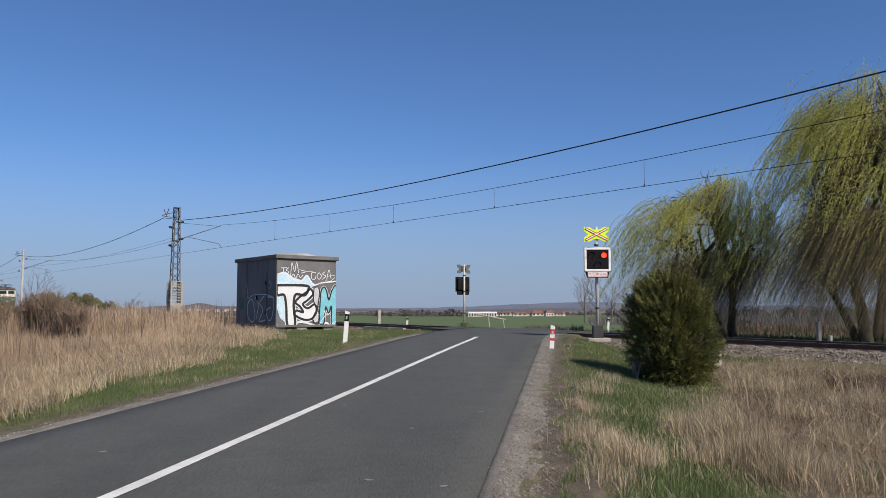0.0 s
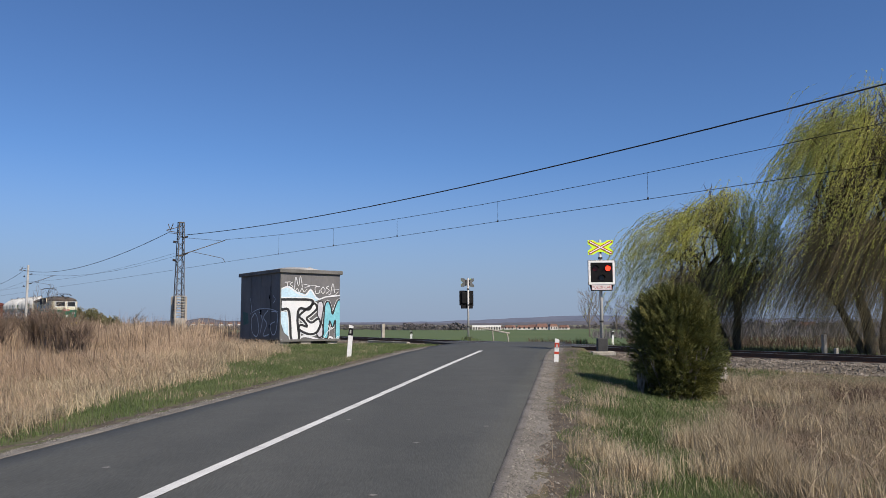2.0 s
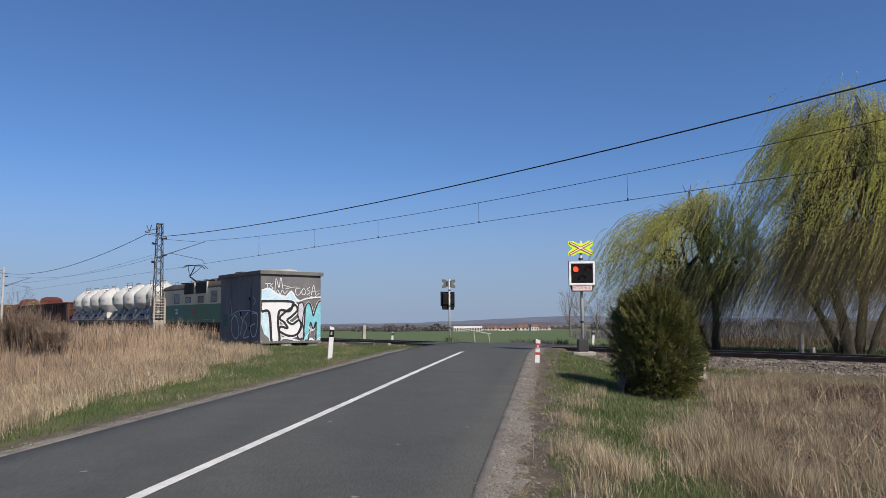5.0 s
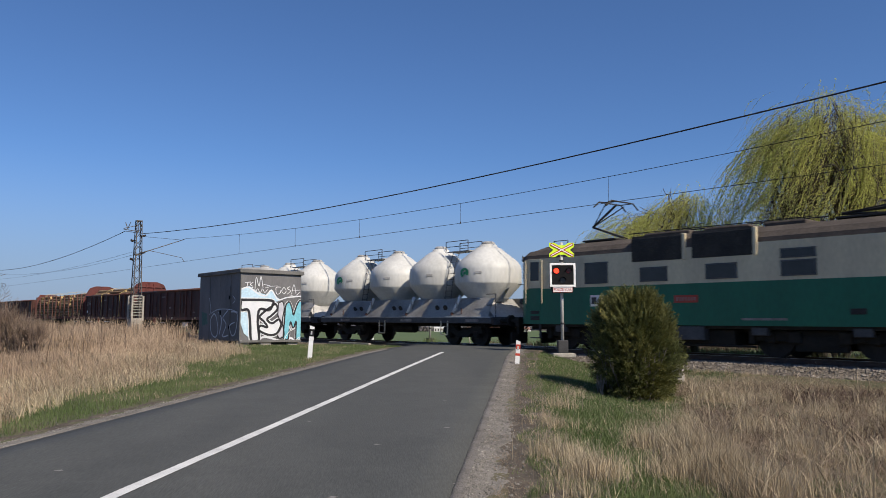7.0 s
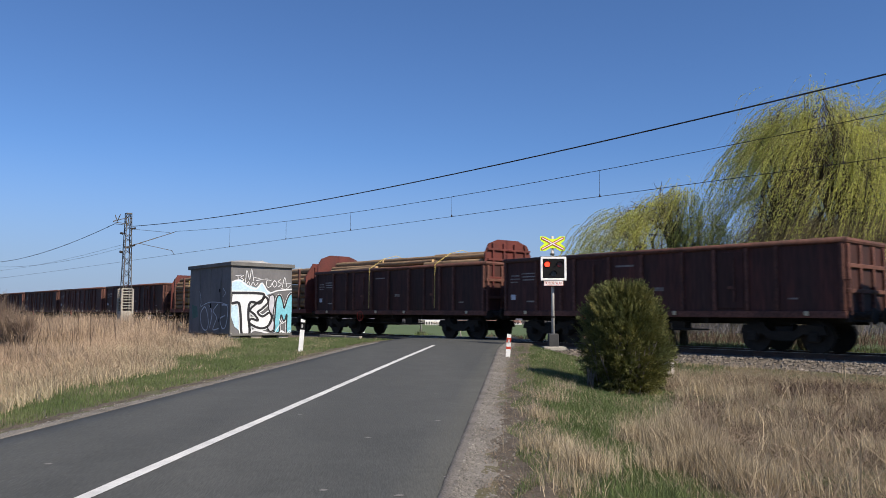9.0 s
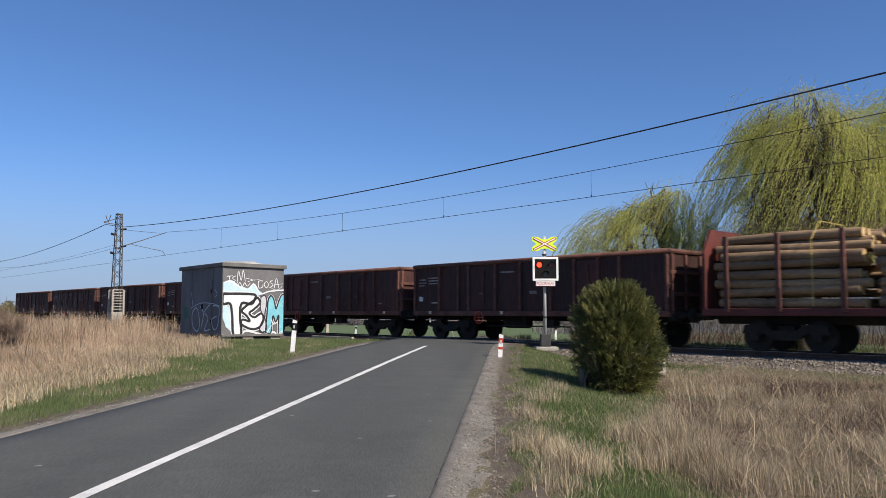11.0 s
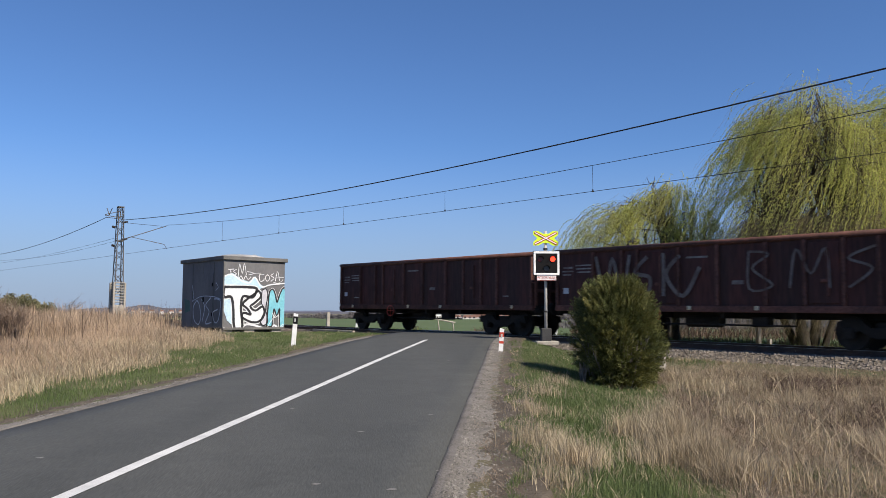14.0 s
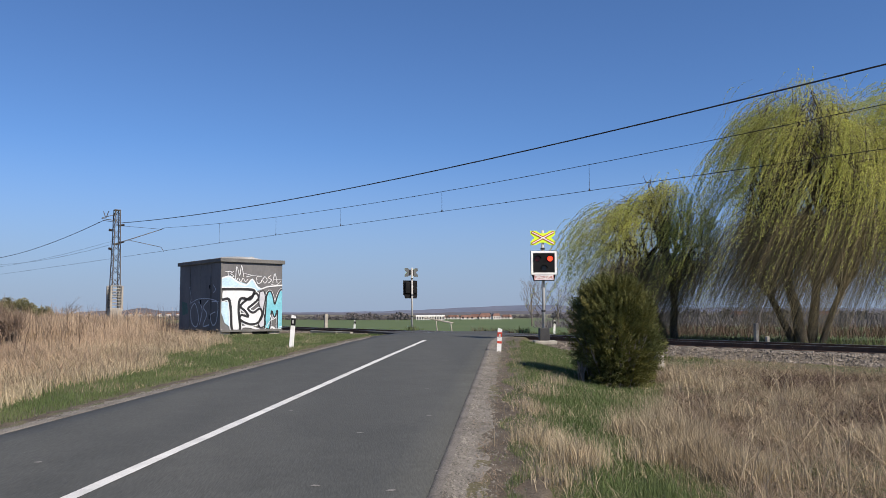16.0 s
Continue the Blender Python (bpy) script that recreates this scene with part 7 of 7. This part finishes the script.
def green_bush(az, d, w, h, label, seed, mt, n=5000):
    x, y = bearing(az, d)
    t = thing("far_bush", label, "bush", pose(x, y, ground_z(x, y) - 0.2))
    rg_ = random.Random(seed)

    def spot(q):
        a, e = q.uniform(0, 6.283), math.asin(q.random())
        k = q.uniform(0.75, 1.02) * (1 + 0.3 * noise.noise((math.cos(a) * 2 + seed, math.sin(a) * 2, e * 2)))
        return Vector((math.cos(a) * math.cos(e) * w / 2 * k, math.sin(a) * math.cos(e) * w / 3 * k, math.sin(e) * h * k)), Vector((math.cos(a), math.sin(a), 0.5))

    bm = B()
    for i in range(8):
        twigs(bm, Vector((rg_.uniform(-0.3, 0.3) * w, 0, 0)), Vector((rg_.uniform(-0.5, 0.5), 0, 1)).normalized(), h * 0.4, 0.05, 2, rg_)
    part("stem", bm, M_BARK, t)
    leaf_cloud("foliage", spot, n * 2, 0.2, mt, rg_, t)


M_OLIVE = thin(mat("olive_leaf", (0.19, 0.185, 0.095), (0.23, 0.21, 0.11), 0.8, scale=0.6, fine=4, bump=0, island=0.3), 0.2)
green_bush(-24.9, 128, 7.5, 3.3, "rounded olive-green far bush beyond the reeds", 1, M_OLIVE)
green_bush(-26.8, 128, 5.5, 3.0, "rounded olive-green far bush beyond the reeds", 2, M_OLIVE)
green_bush(-23.3, 124, 4.0, 2.7, "small olive-green far bush beyond the reeds", 3, M_OLIVE, 3000)
for az, d, h in ((-21.9, 112, 4.6), (-21.6, 113, 4.2), (-27.6, 70, 4.8)):
    x, y = bearing(az, d)
    bare_tree(x, y, h, 3.4, "small rounded leafless tree beyond the reeds", int(az * 10), M_PALEBARK, 4)

# ---- far woods, houses ----
def woods(az0, az1, d0, d1, h, n, label, seed):
    """A distant belt of leafless trees: soft crowns of many small facets each."""
    rg_ = np.random.default_rng(seed)
    v = []
    for i in range(n):
        az, d = rg_.uniform(az0, az1), rg_.uniform(d0, d1)
        x, y = bearing(az, d)
        tall = h * rg_.uniform(0.55, 1.0) * (0.85 + 0.55 * noise.noise((az * 0.9, seed, 0)) + 0.3 * noise.noise((az * 3.5, seed, 2)))
        z = ground_z(x, y)
        m = 46
        q = rg_.normal(0, 1, (m, 3))
        q /= np.linalg.norm(q, axis=1)[:, None]
        q *= rg_.uniform(0.2, 1.0, m)[:, None] ** 0.5
        c = np.array([x, y, z + tall * 0.5]) + q * np.array([tall * 0.55, tall * 0.4, tall * 0.52])
        a, b = rg_.normal(0, 1, (m, 3)), rg_.normal(0, 1, (m, 3))
        s_ = tall * 0.13
        a *= s_ / np.linalg.norm(a, axis=1)[:, None]
        b *= s_ / np.linalg.norm(b, axis=1)[:, None]
        v.append(np.stack([c - a, c + b, c + a, c - b], 1).reshape(-1, 3))
    v = np.concatenate(v)
    me = bpy.data.meshes.new("far_wood")
    me.from_pydata(v.tolist(), [], np.arange(len(v)).reshape(-1, 4).tolist())
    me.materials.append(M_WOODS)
    return tagged(new("far_wood", me), label, "woods", kind="stuff")


woods(-32, 2, 540, 600, 3.7, 800, "low grey-brown line of distant leafless woods", 11)
woods(-5.5, 1.5, 470, 500, 4.6, 150, "grey-brown clump of distant leafless trees", 12)
woods(2, 14, 600, 660, 3.9, 300, "low grey-brown line of distant leafless woods", 13)
woods(12, 45, 400, 450, 5.0, 460, "grey-brown line of distant leafless woods", 14)


def house(az, d, w, dep, wall_h, roof_h, label, wall_m, roof_m, rows=1, cols=3):
    x, y = bearing(az, d)
    t = thing("house", label, "house", pose(x, y, ground_z(x, y) - 0.3, 0, 0, -az + (az * 37) % 24 - 12), "village houses")
    part("wall", box(B(), (0, 0, wall_h / 2), (w, dep, wall_h)), wall_m, t)
    part("roof", prism(B(), [(-w / 2 - 0.3, wall_h), (w / 2 + 0.3, wall_h), (w / 2 - roof_h * 0.4, wall_h + roof_h), (-w / 2 + roof_h * 0.4, wall_h + roof_h)], dep * 0.7), roof_m, t)
    for r in range(rows):
        for c in range(cols):
            part("window", box(B(), (-w / 2 + w * (c + 0.5) / cols, -dep / 2 - 0.02, 1.6 + r * 2.8), (w / cols * 0.4, 0.08, 1.2)), M_GLASS, t)


for az, d, w, wh, rh in ((5.6, 520, 9, 1.5, 1.8), (6.5, 540, 12, 1.6, 2.2), (6.9, 530, 8, 1.8, 2.6), (4.6, 550, 7, 1.6, 1.7), (7.7, 515, 5, 2.4, 1.8), (3.7, 560, 6, 1.4, 1.6), (8.5, 530, 6, 1.6, 1.8), (24.6, 330, 6, 2.0, 1.6), (30.0, 340, 6, 2.0, 1.6)):
    house(az, d, w, 9, wh, rh, "low pale village house with red tiled roof", M_WALLWHITE, M_TILE)
x, y = bearing(2.9, 470)
lw = thing("greenhouse", "long low white building at the far field edge", "building", pose(x, y, ground_z(x, y) - 0.2, 0, 0, -3))
part("wall", box(B(), (0, 0, 1.2), (17, 5, 2.4)), M_WALLWHITE, lw)
part("roof", prism(B(), [(-8.7, 2.4), (8.7, 2.4), (8.5, 3.1), (-8.5, 3.1)], 4.5), M_SIGNWHITE, lw)
for i in range(11):
    part("window", box(B(), (-7.6 + i * 1.52, -2.53, 1.3), (0.7, 0.08, 1.5)), M_GLASS, lw)
for i in range(9):
    az = -19.2 + i * 0.62
    house(az, 1250 + (i * 67) % 200, 6 + (i * 5) % 5, 8, 4, 2.5, "far pale house on the hillside", M_WALLWHITE, M_TILE, 1, 2)


# ---- what moves ----
def motions():
    # the red light jumps from lamp to lamp about twice a second
    for glow, lit in FLASHING:
        rows, side, t = [(0.0, 1 - lit)], 1 - lit, 0.30
        while t < 16.0:
            rows += [(t - 0.04, side), (t + 0.04, 1 - side)]
            side, t = 1 - side, t + 0.532
        rows.append((16.0, side))
        walk(glow, [(t, pose((-0.21, 0.21)[k], -0.262, 2.74)) for t, k in rows])
    times = [k * 2.0 for k in range(9)]
    for v, c in TRAIN:
        walk(v, [(t, at_train(c + SPEED * t)) for t in times])
    turns = [k / FPS for k in range(int(16 * FPS) + 1)]
    for w, x, r in WHEELSETS:
        rate = math.degrees(SPEED / r)
        walk(w, [(t, pose(x, 0, r, 0, rate * t, 0)) for t in turns])


motions()
